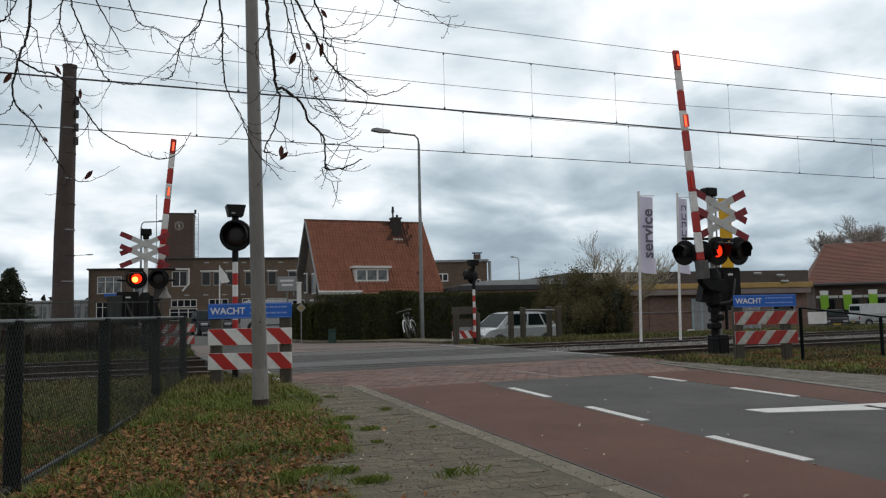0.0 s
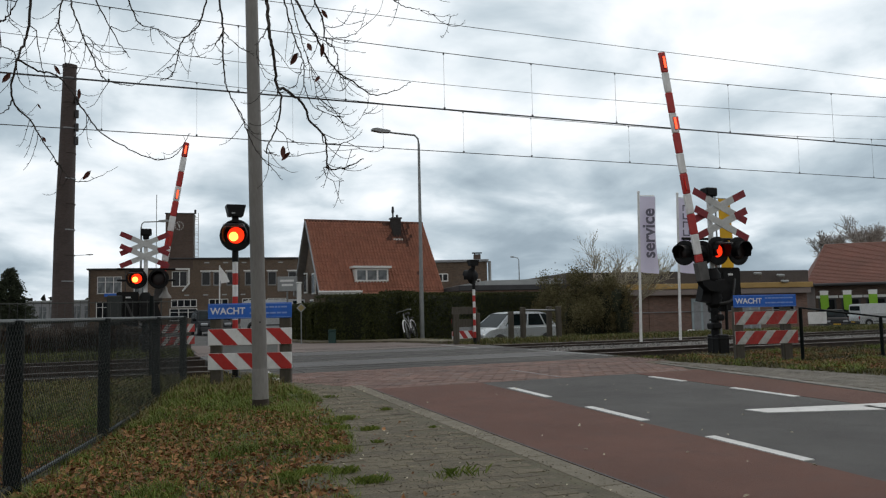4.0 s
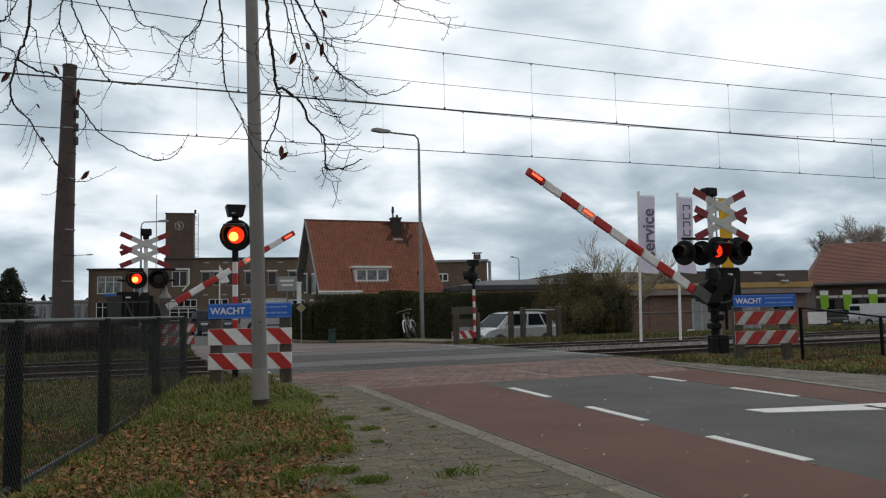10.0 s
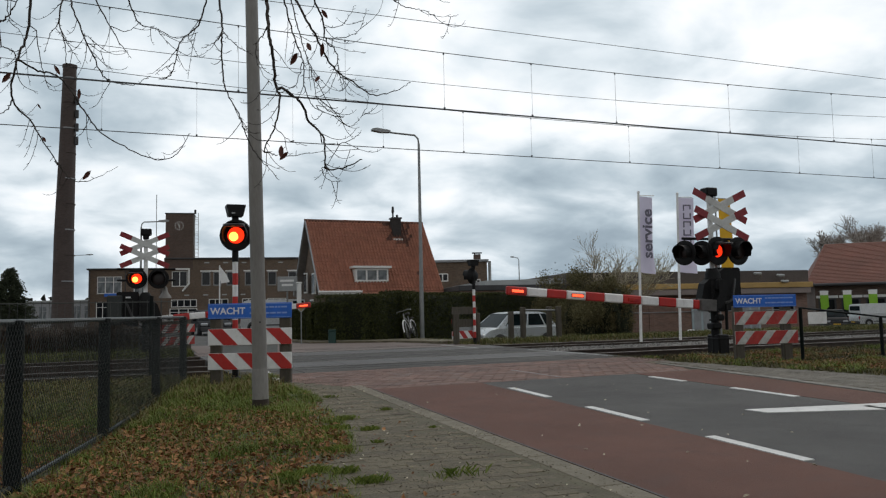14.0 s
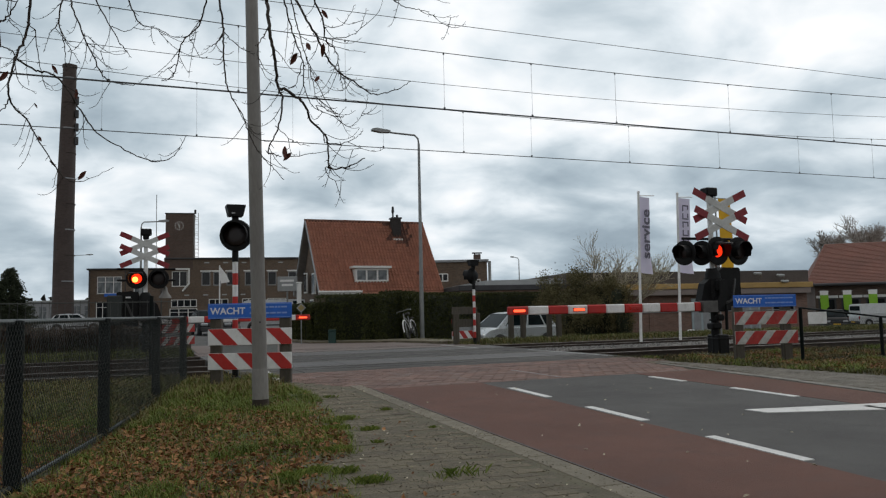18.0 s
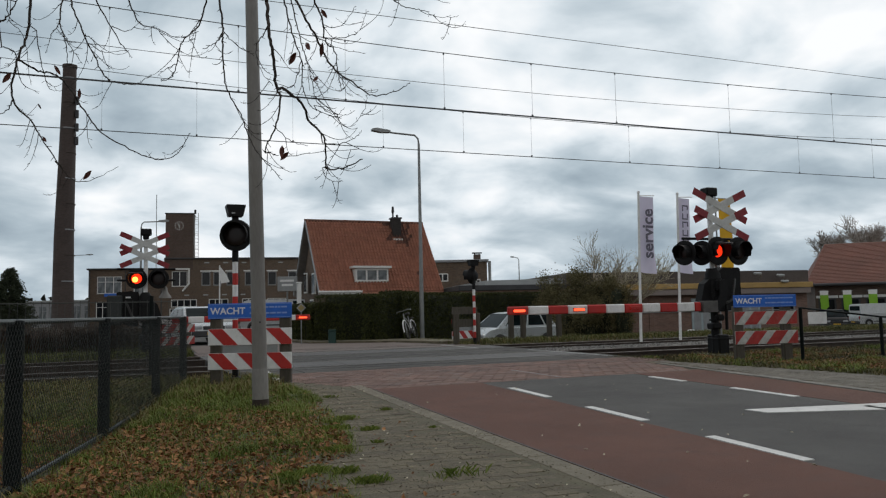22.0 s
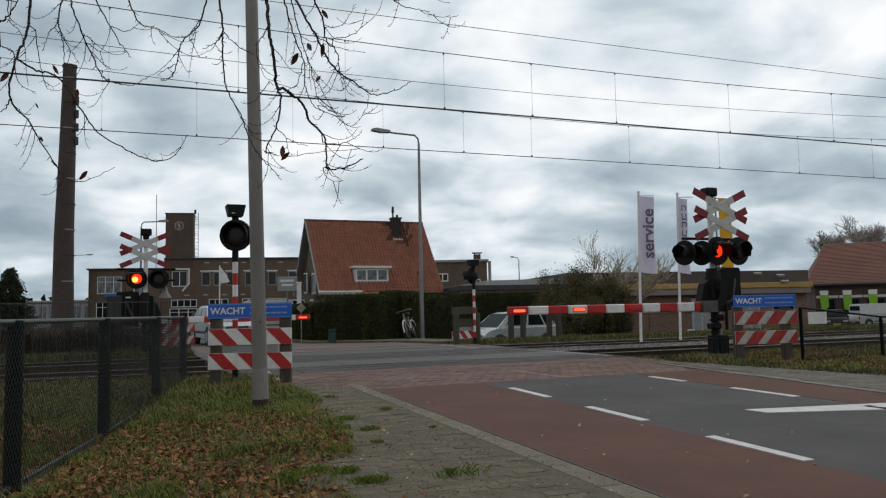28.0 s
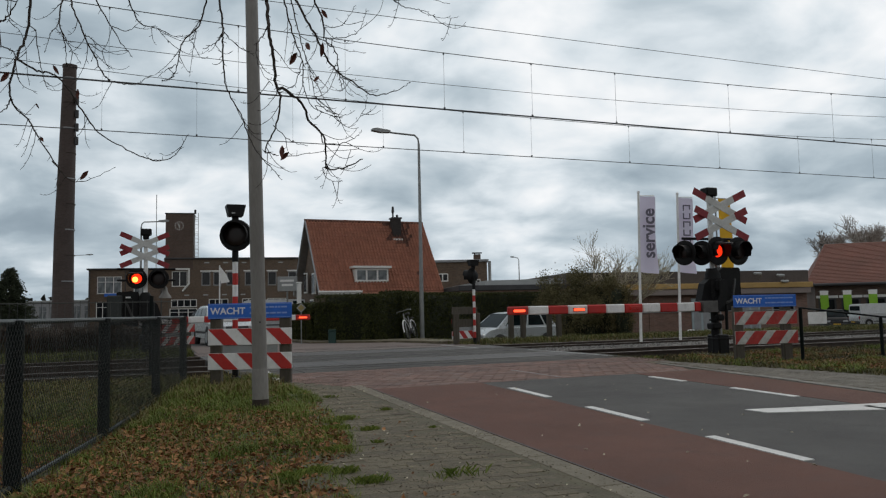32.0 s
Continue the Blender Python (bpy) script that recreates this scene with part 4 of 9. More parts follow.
def warning_board(at, lean, label, writing=True, back=False, lift=0.0, low=False, faded=False):
    white, red = (FADED_WHITE, FADED_RED) if faded else (SIGN_WHITE, SIGN_RED)
    t = thing("crossing_warning_board", label, "warning board", at=at)
    for x in (-0.53, 0.45 if faded else 0.53):
        part("post", Shape().box(x - 0.085, x + 0.085, 0.01, 0.15, -0.15, 1.05, 0.015), WOOD_POST, t, "weathered wooden post")
    for z in (0.62 + lift, 0.25 + lift):
        board = part("striped_board", Shape().box(-0.64, 0.64, -0.012, 0.008, z, z + 0.25, 0.004, 0), WOOD_POST if back and z > 0.5 else white, t, "board with slanted red stripes", smooth=False)
        w, pitch, cant, first = (0.255, 0.43, 0.205, 0.193) if faded else (0.22, 0.44, 0.24, 0.06)
        for k in range(-2, 6):
            x = -0.64 + k * pitch + (first if lean > 0 else 0.0)
            poly = [(x + (cant if lean < 0 else 0.0), z + 0.002), (x + w + (cant if lean < 0 else 0), z + 0.002), (x + w + (cant if lean > 0 else 0), z + 0.248), (x + (cant if lean > 0 else 0), z + 0.248)]
            clip = []
            for (ax, az), (bx, bz) in zip(poly, poly[1:] + poly[:1]):
                clip.append((ax, az))
                for edge in (-0.638, 0.638):
                    if (ax - edge) * (bx - edge) < 0:
                        clip.append((edge, az + (bz - az) * (edge - ax) / (bx - ax)))
            clip = [q for q in clip if abs(q[0]) <= 0.6381]
            if back and z < 0.5 and len(clip) >= 3 and max(c[0] for c in clip) - min(c[0] for c in clip) > 0.05:
                part("stripe", Shape().prism(clip, 0.0085, 0.012), red, board, smooth=False)
            if len(clip) >= 3 and max(c[0] for c in clip) - min(c[0] for c in clip) > 0.05:
                part("stripe", Shape().prism(clip, -0.016, -0.0125), red, board, smooth=False)
    if low:
        return t
    if not faded:
        part("reflector_plate", Shape().box(-0.42, 0.42, 0.0, 0.012, 0.5, 0.615, 0.003), GREY_PLATE, t, "pale grey plate between the boards")
    sign = part("blue_sign" if writing else "sign_back", Shape().box(-0.64, 0.64, -0.012, 0.012, 1.02, 1.255, 0.005), SIGN_BLUE if writing else WOOD_POST, t, "blue waiting sign with white letters" if writing else "bare grey sign back")
    if writing:
        letters("lettering", "WACHT", 0.142, SIGN_TEXT, sign, pose(-0.335, -0.0145, 1.135, 90))
        rim = Shape().box(-0.625, 0.625, -0.0145, -0.0125, 1.032, 1.038).box(-0.625, 0.625, -0.0145, -0.0125, 1.237, 1.243)
        part("sign_rim", rim, SIGN_PALE, sign, smooth=False)
        rng = random.Random(3)
        for z in (1.19, 1.1):
            x = 0.0
            while x < 0.56:
                w = rng.uniform(0.03, 0.1)
                part("small_print", Shape().box(x, min(x + w, 0.61), -0.0155, -0.0125, z - 0.012, z + 0.012), SIGN_PALE, sign, smooth=False)
                x += w + 0.014
    return t


warning_board(pose(1.75, 12.24, -0.03, 0, 0, -22), -1, "blue waiting sign over red-white striped boards on wooden posts")
warning_board(pose(11.32, 11.6, -0.03, 0, 0, -14), 1, "faded waiting sign over red-white striped boards on mossy posts", lift=0.07, faded=True)
warning_board(pose(10.0, 22.95, -0.1, 0, 0, 207), 1, "striped warning board seen from behind beyond the rails", False, True)
# dimming by the fence mesh is put into this board's duller colours
warning_board(pose(1.43, 25.0, -0.06, 0, 0, 36), 1, "red-white striped board in dulled colours beyond the chain-link fence", False, low=True, faded=True)


# ---- fences, poles ----
def chain_link(posts, heights, label, cell=0.055, thick=0.058, rail=RAIL_GREY):
    t = thing("chain_link_fence", label, "fence")
    for (x, y), height in zip(posts, heights):
        z = ground_z(x, y)
        part("fence_post", Shape().tube([(x, y, z - 0.1), (x, y, height - 0.005)], thick, 12).turned([(thick + 0.003, 0), (thick, 0.012), (0.01, 0.022)], 12, pose(x, y, height - 0.005)), DARK_GREEN, t, "dark green fence post")
    for (ax, ay), (bx, by), height, h2 in zip(posts, posts[1:], heights, heights[1:]):
        a, b = Vector((ax, ay, 0)), Vector((bx, by, 0))
        part("top_rail", Shape().tube([a + Vector((0, 0, height)), b + Vector((0, 0, h2))], 0.019, 8), rail, t, "slim top rail")
        part("bottom_rail", Shape().tube([a + Vector((0, 0, -0.035)), b + Vector((0, 0, -0.035))], 0.017 if thick > 0.05 else 0.006, 8), rail, t)
        u = (b - a).normalized()
        n = Vector((u.y, -u.x, 0)) * (0.035 if thick < 0.05 else 0.066)
        length = (b - a).length
        h = min(height, h2) - 0.0
        s = Shape()
        run = h * 0.75
        x = -run
        k = 0
        while x < length:
            for sgn in (1, -1):
                x0, x1 = (x, x + run) if sgn > 0 else (x + run, x)
                z0, z1 = -0.035, h
                p, q = [x0, z0], [x1, z1]
                for lim in (0.0, length):
                    for e, o in ((p, q), (q, p)):
                        if (lim == 0 and e[0] < 0) or (lim > 0 and e[0] > lim):
                            f = (lim - e[0]) / (o[0] - e[0]) if abs(o[0] - e[0]) > 1e-6 else 0
                            e[1] += (o[1] - e[1]) * f
                            e[0] = lim
                if abs(p[0] - q[0]) > 0.02:
                    P = a + u * p[0] + n + Vector((0, 0, p[1]))
                    Q = a + u * q[0] + n * (1.1 if sgn > 0 else 0.9) + Vector((0, 0, q[1]))
                    s.tube([P, Q], 0.0018, 3, caps=False)
            x += cell
        tagged(part("wire_mesh", s, WIRE_GREEN, t, "dark green chain-link wire"), kind="stuff")
    return t


chain_link([(-1.75, 1.2), (-1.2, 3.55), (-0.68, 5.86), (-0.19, 8.05), (0.36, 10.9), (0.86, 13.55)], [1.03] * 6, "dark green chain-link fence along the verge", cell=0.05, thick=0.054)
chain_link([(12.1, 11.5), (14.25, 11.5), (16.5, 11.5)], [0.96, 0.74, 0.6], "dark sagging chain-link fence beside the faded waiting sign", thick=0.034, rail=DARK_GREEN)
notice = thing("notice_plate", "blank white notice plate hung on the dark fence", "sign")
part("plate", Shape().box(12.19, 12.67, 11.4, 11.415, 0.64, 0.87, 0.004), SIGN_WHITE, notice)


BAR_GREY = surf("grey_bar_steel", (0.07, 0.075, 0.07), 0.6, 0.1, var=0.2, scale=4, fine=40, bump=0.0)


def bar_fence():
    t = thing("bar_fence", "thin dark steel bar fence along the railway", "fence")
    bar = Shape().tube([(0, 0, -0.25), (0, 0, 1.33)], 0.0035, 5).mesh("bar", BAR_GREY)
    for i in range(59):
        part("bar", bar, None, t, at=pose(-6 + 0.115 * i, 14.25, 0))
    for z in (1.3, 0.1):
        part("rail", Shape().tube([(-6, 14.25, z), (0.78, 14.25, z)], 0.008, 6), BAR_GREY, t)
    for x in (-5.2, -2.4, 0.39):
        part("fence_post", Shape().tube([(x, 14.25, -0.35), (x, 14.25, 1.4)], 0.035, 10), DARK_GREEN, t)


bar_fence()


def near_pole():
    t = thing("lamp_post", "tall tapering weathered grey steel lamp post in the verge", "lamp post", at=pose(1.41, 9.04, 0, 0, -1.15, 0))
    part("shaft", Shape().tube([(0, 0, 0.42), (0, 0, 2.5), (0, 0, 8.0)], [0.083, 0.079, 0.06], 24), ALU_POLE, t)
    part("lower_shaft", Shape().tube([(0, 0, -0.3), (0, 0, 0.42), (0, 0, 0.44)], [0.091, 0.091, 0.085], 24), ALU_POLE, t, "wider lower shaft with a round seam")
    part("ground_sleeve", Shape().tube([(0, 0, -0.3), (0, 0, 0.05), (0, 0, 0.1)], [0.0925, 0.0925, 0.0915], 24), RUST, t, "dark stained foot of the post")
    part("arm", Shape().tube([(0, 0, 8.0), (0.1, 0, 8.3), (0.6, 0, 8.4), (1.3, 0, 8.42)], 0.03, 8), ALU_POLE, t)
    part("lantern", Shape().box(1.2, 1.8, -0.12, 0.12, 8.36, 8.48, 0.04), GREY_PLATE, t)
    part("hatch", Shape().box(-0.006, 0.006, -0.088, -0.08, 0.95, 0.97, 0.001), BLACK, t)


near_pole()


def street_lamp(x, y, z, h, reach, label):
    t = thing("street_lamp", label, "street lamp", at=pose(x, y, z, 0, 0, 0))
    s = Shape().tube([(0, 0, -0.2), (0, 0, h * 0.3), (0, 0, h - 0.3)], [0.085, 0.075, 0.045], 12)
    part("mast", s, GALV, t)
    d = 1 if reach > 0 else -1
    part("arm", Shape().tube([(0, 0, h - 0.32), (d * 0.03, 0, h - 0.12), (d * 0.16, 0, h), (reach * 0.5, 0, h + 0.03), (reach * 0.75, 0, h + 0.06)], 0.035, 8), GALV, t)
    part("lantern", Shape().prism([(reach * 0.62, h + 0.03), (reach * 0.62, h + 0.11), (reach * 0.9, h + 0.17), (reach, h + 0.13), (reach, h + 0.06), (reach * 0.8, h + 0.01)], -0.11, 0.11), GREY_PLATE, t, "grey lantern head")
    return t


street_lamp(10.2, 27.4, -0.03, 7.72, -1.85, "galvanised street lamp with a long arm before the hedge")
street_lamp(0.73, 47.9, 0, 6.5, 1.5, "grey street lamp with a curved arm beyond the crossing")
street_lamp(-5.75, 99.1, 0, 8.3, 2.1, "distant grey street lamp beside the factory chimney")
street_lamp(37.2, 71.2, -0.6, 6.9, -0.9, "distant street lamp above the low buildings")


# ---- the train ----
T_WHITE = surf("train_white", (0.56, 0.56, 0.53), 0.35, var=0.08, scale=1.2, fine=12, bump=0.01, dirt=(0.4, 0.38, 0.34), dirt_amount=0.3)
T_YELLOW = surf("train_yellow", (0.6, 0.265, 0.0), 0.35, var=0.08, scale=1.2, fine=12, bump=0.01, dirt=(0.4, 0.2, 0.02), dirt_amount=0.35)
T_BLUE = surf("train_blue", (0.02, 0.027, 0.1), 0.4, var=0.12, scale=1.2, fine=12, bump=0.01, dirt=(0.02, 0.02, 0.035), dirt_amount=0.4, spec=0.3)
T_ROOF = surf("train_roof", (0.045, 0.045, 0.05), 0.7, var=0.2, scale=1.0, fine=14, bump=0.05, dirt=(0.05, 0.045, 0.04), dirt_amount=0.5)
T_UNDER = surf("train_underframe", (0.022, 0.02, 0.019), 0.8, var=0.3, scale=2, fine=25, bump=0.1)
T_GLASS = glass("train_glass", (0.007, 0.007, 0.01), 0.1, 0.16)
T_DOOR_GLASS = glass("train_door_glass", (0.15, 0.055, 0.004), 0.1, 0.2)
T_SEAT = surf("train_seat_blue", (0.028, 0.032, 0.12), 0.5, var=0.2, scale=2, fine=20, bump=0.0)
T_NOTICE = surf("train_notice", (0.25, 0.27, 0.36), 0.5, var=0.1, scale=2, fine=20, bump=0.0)
T_PARTITION = surf("train_saloon_lining", (0.3, 0.3, 0.29), 0.6, var=0.1, scale=2, fine=20, bump=0.0)
T_SKY_BLUE = surf("train_light_blue", (0.03, 0.12, 0.27), 0.45, var=0.15, scale=1.2, fine=12, bump=0.02, dirt=(0.03, 0.05, 0.08), dirt_amount=0.5)


def clear_glass(name, tint):
    """See-through tinted pane with a mirror sheen."""
    m, nt, bsdf = nodes_of(name)
    clear, gloss, mix = nt.nodes.new("ShaderNodeBsdfTransparent"), nt.nodes.new("ShaderNodeBsdfGlossy"), nt.nodes.new("ShaderNodeMixShader")
    clear.inputs[0].default_value = rgb(tint)
    gloss.inputs["Roughness"].default_value = 0.03
    fres = nt.nodes.new("ShaderNodeFresnel")
    fres.inputs[0].default_value = 1.45
    for a, b in ((fres.outputs[0], mix.inputs[0]), (clear.outputs[0], mix.inputs[1]), (gloss.outputs[0], mix.inputs[2]), (mix.outputs[0], nt.nodes["Material Output"].inputs[0])):
        nt.links.new(a, b)
    nt.nodes.remove(bsdf)
    return m


T_CLEAR = clear_glass("train_window_glass", (0.42, 0.46, 0.5))


def train():
    t = thing("passenger_train", "white, yellow and blue three-car electric train passing the crossing", "train")
    half = [(-1.38, 0.82), (-1.44, 0.9), (-1.44, 1.02), (-1.44, 1.46), (-1.44, 3.34), (-1.41, 3.43), (-1.27, 3.6), (-0.9, 3.76), (0.0, 3.82)]
    ring = half + [(-y, z) for y, z in reversed(half[:-1])]
    strip_mat = [2, 2, 1, 0, 2, 2, 3, 3]
    strip_mat = strip_mat + strip_mat[::-1]
    n = len(ring)

    def body(name, stations):
        s = Shape()
        for i, (x, wy, cap, front) in enumerate(stations):
            s.v += [(x, y * wy, z if z < 1 else 1 + (z - 1) * (cap - 1) / 2.82) for y, z in ring]
        for i in range(len(stations) - 1):
            front = stations[i][3] if stations[0][3] else stations[i + 1][3]
            for k in range(n - 1):
                m = strip_mat[k]
                if front == "screen" and 4 <= k <= n - 6:
                    m = 4
                elif front == "blue" and 4 <= k <= n - 6:
                    m = 2
                elif front == "nose" and 4 <= k <= n - 6:
                    m = 0
                if k in (3, n - 5) and abs(stations[i + 1][0] - stations[i][0]) > 20:
                    continue
                s.f.append((i * n + k, i * n + k + 1, (i + 1) * n + k + 1, (i + 1) * n + k))
                s.mi.append(m)
            s.f.append((i * n + n - 1, i * n, (i + 1) * n, (i + 1) * n + n - 1))
            s.mi.append(5)
        s.f += [tuple(range(n)), tuple(reversed(range((len(stations) - 1) * n, len(stations) * n)))]
        s.mi += [0, 0]
        return part("car_body", s, [T_WHITE, T_YELLOW, T_BLUE, T_ROOF, T_GLASS, T_UNDER], t, "white car body with yellow band and blue roof edge")

    def nose(d, base):
        st = [(24.0, 1.0, 3.82, ""), (24.95, 0.998, 3.77, ""), (25.4, 0.99, 3.52, "blue"), (25.84, 0.965, 2.85, "screen"), (25.97, 0.955, 2.45, "blue"), (26.1, 0.94, 1.95, "nose"), (26.24, 0.91, 1.5, "nose"), (26.3, 0.88, 1.2, "nose")]
        return [(base + d * x, w, c, f) for x, w, c, f in st]

    cars = [
        (body("car", [(0.3, 0.97, 3.78, ""), (0.36, 1, 3.82, "")] + nose(1, 0)), [(11.08, 12.48), (2.05, 3.35), (21.78, 23.15)], [(4.1, 10.4), (13.2, 21.1)], (24.05, 24.65), True),
        (body("car", [(-26.5, 0.97, 3.78, ""), (-26.44, 1, 3.82, ""), (-0.36, 1, 3.82, ""), (-0.3, 0.97, 3.78, "")]), [(-7.62, -6.28), (-15.45, -14.0), (-24.25, -22.95)], [(-5.72, -2.05), (-13.4, -8.35), (-22.3, -16.15)], (-25.72, -25.18), False),
        (body("car", list(reversed(nose(-1, -26.8))) + [(-27.16, 1, 3.82, ""), (-27.1, 0.97, 3.78, "")]), [(-30.05, -28.75), (-39.1, -37.75), (-49.85, -48.6)], [(-37.1, -30.85), (-47.75, -40.0)], (-51.5, -50.9), True),
    ]
    for car, doors, bands, small, driven in cars:
        for sg in (-1, 1):
            y = sg * 1.44

            def plate(a, b, z0, z1, d0, d1, bev=0.0):
                return Shape().box(a, b, min(y + sg * d0, y + sg * d1), max(y + sg * d0, y + sg * d1), z0, z1, bev)
            for a, b in doors:
                dr = part("door", plate(a, b, 1.0, 3.12, -0.02, 0.012, 0.01), T_YELLOW, car, "yellow passenger door")
                mid = (a + b) / 2
                for u, w in ((a + 0.12, mid - 0.06), (mid + 0.06, b - 0.12)):
                    part("door_window", plate(u, w, 1.95, 2.85, 0.013, 0.016), T_DOOR_GLASS, dr, smooth=False)
                part("door_gap", plate(mid - 0.012, mid + 0.012, 1.05, 3.05, 0.012, 0.014), T_UNDER, dr, smooth=False)
            x_lo, x_hi = ((0.36, 24.0) if car is cars[0][0] else (-26.44, -0.36) if car is cars[1][0] else (-50.8, -27.16))
            holes = [(a, 1.96, b - a, 1.08) for a, b in bands]
            part("side_wall", wall_with_holes(x_lo, x_hi, 1.46, 3.34, min(y, y - sg * 0.06), max(y, y - sg * 0.06), holes), T_WHITE, car, "white side wall with long window openings", smooth=False)
            for a, b in bands:
                k = max(2, round((b - a) / 1.62))
                w = (b - a) / k
                posts = plate(a, b, 1.96, 2.03, -0.05, 0.006).box(a, b, min(y - sg * 0.05, y + sg * 0.006), max(y - sg * 0.05, y + sg * 0.006), 2.97, 3.04)
                for i in range(k + 1):
                    e0, e1 = max(a, a + i * w - 0.17), min(b, a + i * w + 0.17)
                    posts.box(e0, e1, min(y - sg * 0.05, y + sg * 0.006), max(y - sg * 0.05, y + sg * 0.006), 2.03, 2.97)
                bd = part("window_frame", posts, T_UNDER, car, "black frame of a window band", smooth=False)
                for i in range(k):
                    u0, u1 = a + i * w + 0.17, a + (i + 1) * w - 0.17
                    part("transom", plate(u0, u1, 2.56, 2.62, -0.03, 0.002), T_UNDER, bd, smooth=False)
                    for z0, z1 in ((2.03, 2.56), (2.62, 2.97)):
                        pane = part("window_pane", plate(u0, u1, z0, z1, -0.025, -0.015), T_CLEAR, bd, smooth=False)
                        pane.visible_shadow = False
                    if i % 3 == 1:
                        part("notice", plate(u0 + 0.1, u1 - 0.1, 2.7, 2.9, -0.012, -0.008), T_NOTICE, bd, "pale notice on the glass", smooth=False)
                    for q in (u0 + 0.1, u1 - 0.1):
                        part("seat_back", Shape().box(q - 0.07, q + 0.07, min(sg * 0.38, sg * 1.3), max(sg * 0.38, sg * 1.3), 1.15, 2.28 if i % 2 else 2.36, 0.05), T_SEAT, bd, "dark blue seat behind the glass")
                if not driven:
                    part("blue_line", plate(a - 0.2, b + 0.2, 3.13, 3.17, 0.0, 0.004), T_BLUE, bd, smooth=False)
                    part("blue_line", plate(a - 0.2, b + 0.2, 1.88, 1.92, 0.0, 0.004), T_BLUE, bd, smooth=False)
            for a, b in doors:
                for e in (a - 0.25, b + 0.25):
                    if x_lo < e < x_hi:
                        part("partition", Shape().box(e - 0.03, e + 0.03, min(sg * 0.45, sg * 1.36), max(sg * 0.45, sg * 1.36), 1.15, 3.2), T_PARTITION, car, smooth=False)
            part("side_window", plate(small[0], small[1], 2.15, 2.85, -0.01, 0.008, 0.005), T_GLASS, car)
            part("line_mark", plate(bands[-1][0] + 3.9, bands[-1][0] + 4.9, 1.62, 1.84, 0.0, 0.004), T_NOTICE, car, smooth=False)
            part("line_mark", plate(bands[-1][0] + 4.1, bands[-1][0] + 6.0, 1.66, 1.74, 0.004, 0.007), T_BLUE, car, smooth=False)
        x_lo, x_hi = ((0.4, 23.9) if car is cars[0][0] else (-26.4, -0.4) if car is cars[1][0] else (-50.7, -27.2))
        part("saloon_floor", Shape().box(x_lo, x_hi, -1.36, 1.36, 1.08, 1.15), T_PARTITION, car, smooth=False)
        part("saloon_ceiling", Shape().box(x_lo, x_hi, -1.36, 1.36, 3.2, 3.26), T_PARTITION, car, smooth=False)
    for a, b in ((0.5, 25.6), (-26.3, -0.5), (-52.4, -27.3)):
        part("underframe", Shape().box(a, b, -1.28, 1.28, 0.6, 0.86, 0.03), T_UNDER, t, "dark underframe")
    # gangways
    for x in (0.0, -26.8):
        part("gangway", Shape().box(x - 0.36, x + 0.36, -1.05, 1.05, 0.95, 3.4, 0.05), T_UNDER, t, "black rubber gangway")
    # roof equipment
    for a, b, z, w in ((8.1, 18.8, 4.16, 0.95), (20.7, 22.3, 4.34, 0.8), (-46.3, -38.6, 4.16, 0.95), (-49.3, -47.8, 4.34, 0.8), (1.2, 8.0, 4.0, 0.75)):
        part("roof_unit", Shape().prism([(a, 3.7), (a + 0.25, z), (b - 0.25, z), (b, 3.7)], -w, w), T_ROOF, t, "dark grey roof unit")
    part("roof_unit", Shape().prism([(-38.5, 3.7), (-38.5, 4.14), (-35.6, 4.1), (-35.0, 3.7)], -0.95, 0.95), T_SKY_BLUE, t, "light blue roof unit")
    for x in (-8, -13, -19, -23.5):
        part("roof_vent", Shape().box(x - 0.35, x + 0.35, -0.4, 0.4, 3.75, 3.92, 0.04), T_ROOF, t)
    # current collector
    pg = part("pantograph", Shape().box(3.1, 5.3, -0.7, 0.7, 3.98, 4.1, 0.02).box(3.6, 4.5, -0.3, 0.3, 4.1, 4.28, 0.04), T_UNDER, t, "raised pantograph")
    for y in (-0.45, 0.45):
        part("pantograph_arm", Shape().tube([(4.6, y * 0.5, 4.08), (5.54, y * 0.5, 4.93), (4.1, y * 1.3, 5.54)], 0.045, 6), T_UNDER, pg)
    part("contact_strip", Shape().tube([(3.95, -0.85, 5.45), (3.95, -0.6, 5.59), (3.95, 0.6, 5.59), (3.95, 0.85, 5.45)], 0.05, 6).tube([(4.25, -0.85, 5.45), (4.25, -0.6, 5.59), (4.25, 0.6, 5.59), (4.25, 0.85, 5.45)], 0.05, 6), T_UNDER, pg)
    # running gear
    wheel = Shape().turned([(0.2, -0.07), (0.46, -0.07), (0.475, -0.03), (0.46, 0.06), (0.2, 0.07)], 24, TO_FRONT).mesh("wheel", RUST)
    for cx in (4.2, 22.3, -4.6, -22.2, -31.0, -49.1):
        bg = part("bogie", Shape().box(cx - 1.7, cx + 1.7, -1.12, 1.12, 0.42, 0.78, 0.06).box(cx - 0.5, cx + 0.5, -1.2, 1.2, 0.3, 0.6, 0.05), T_UNDER, t, "dark bogie")
        for dx in (-1.25, 1.25):
            for y in (-0.75, 0.75):
                part("wheel", wheel, None, bg, at=pose(cx + dx, y, 0.46))
            part("axle_box", Shape().box(cx + dx - 0.2, cx + dx + 0.2, -1.22, 1.22, 0.32, 0.62, 0.04), T_UNDER, bg)
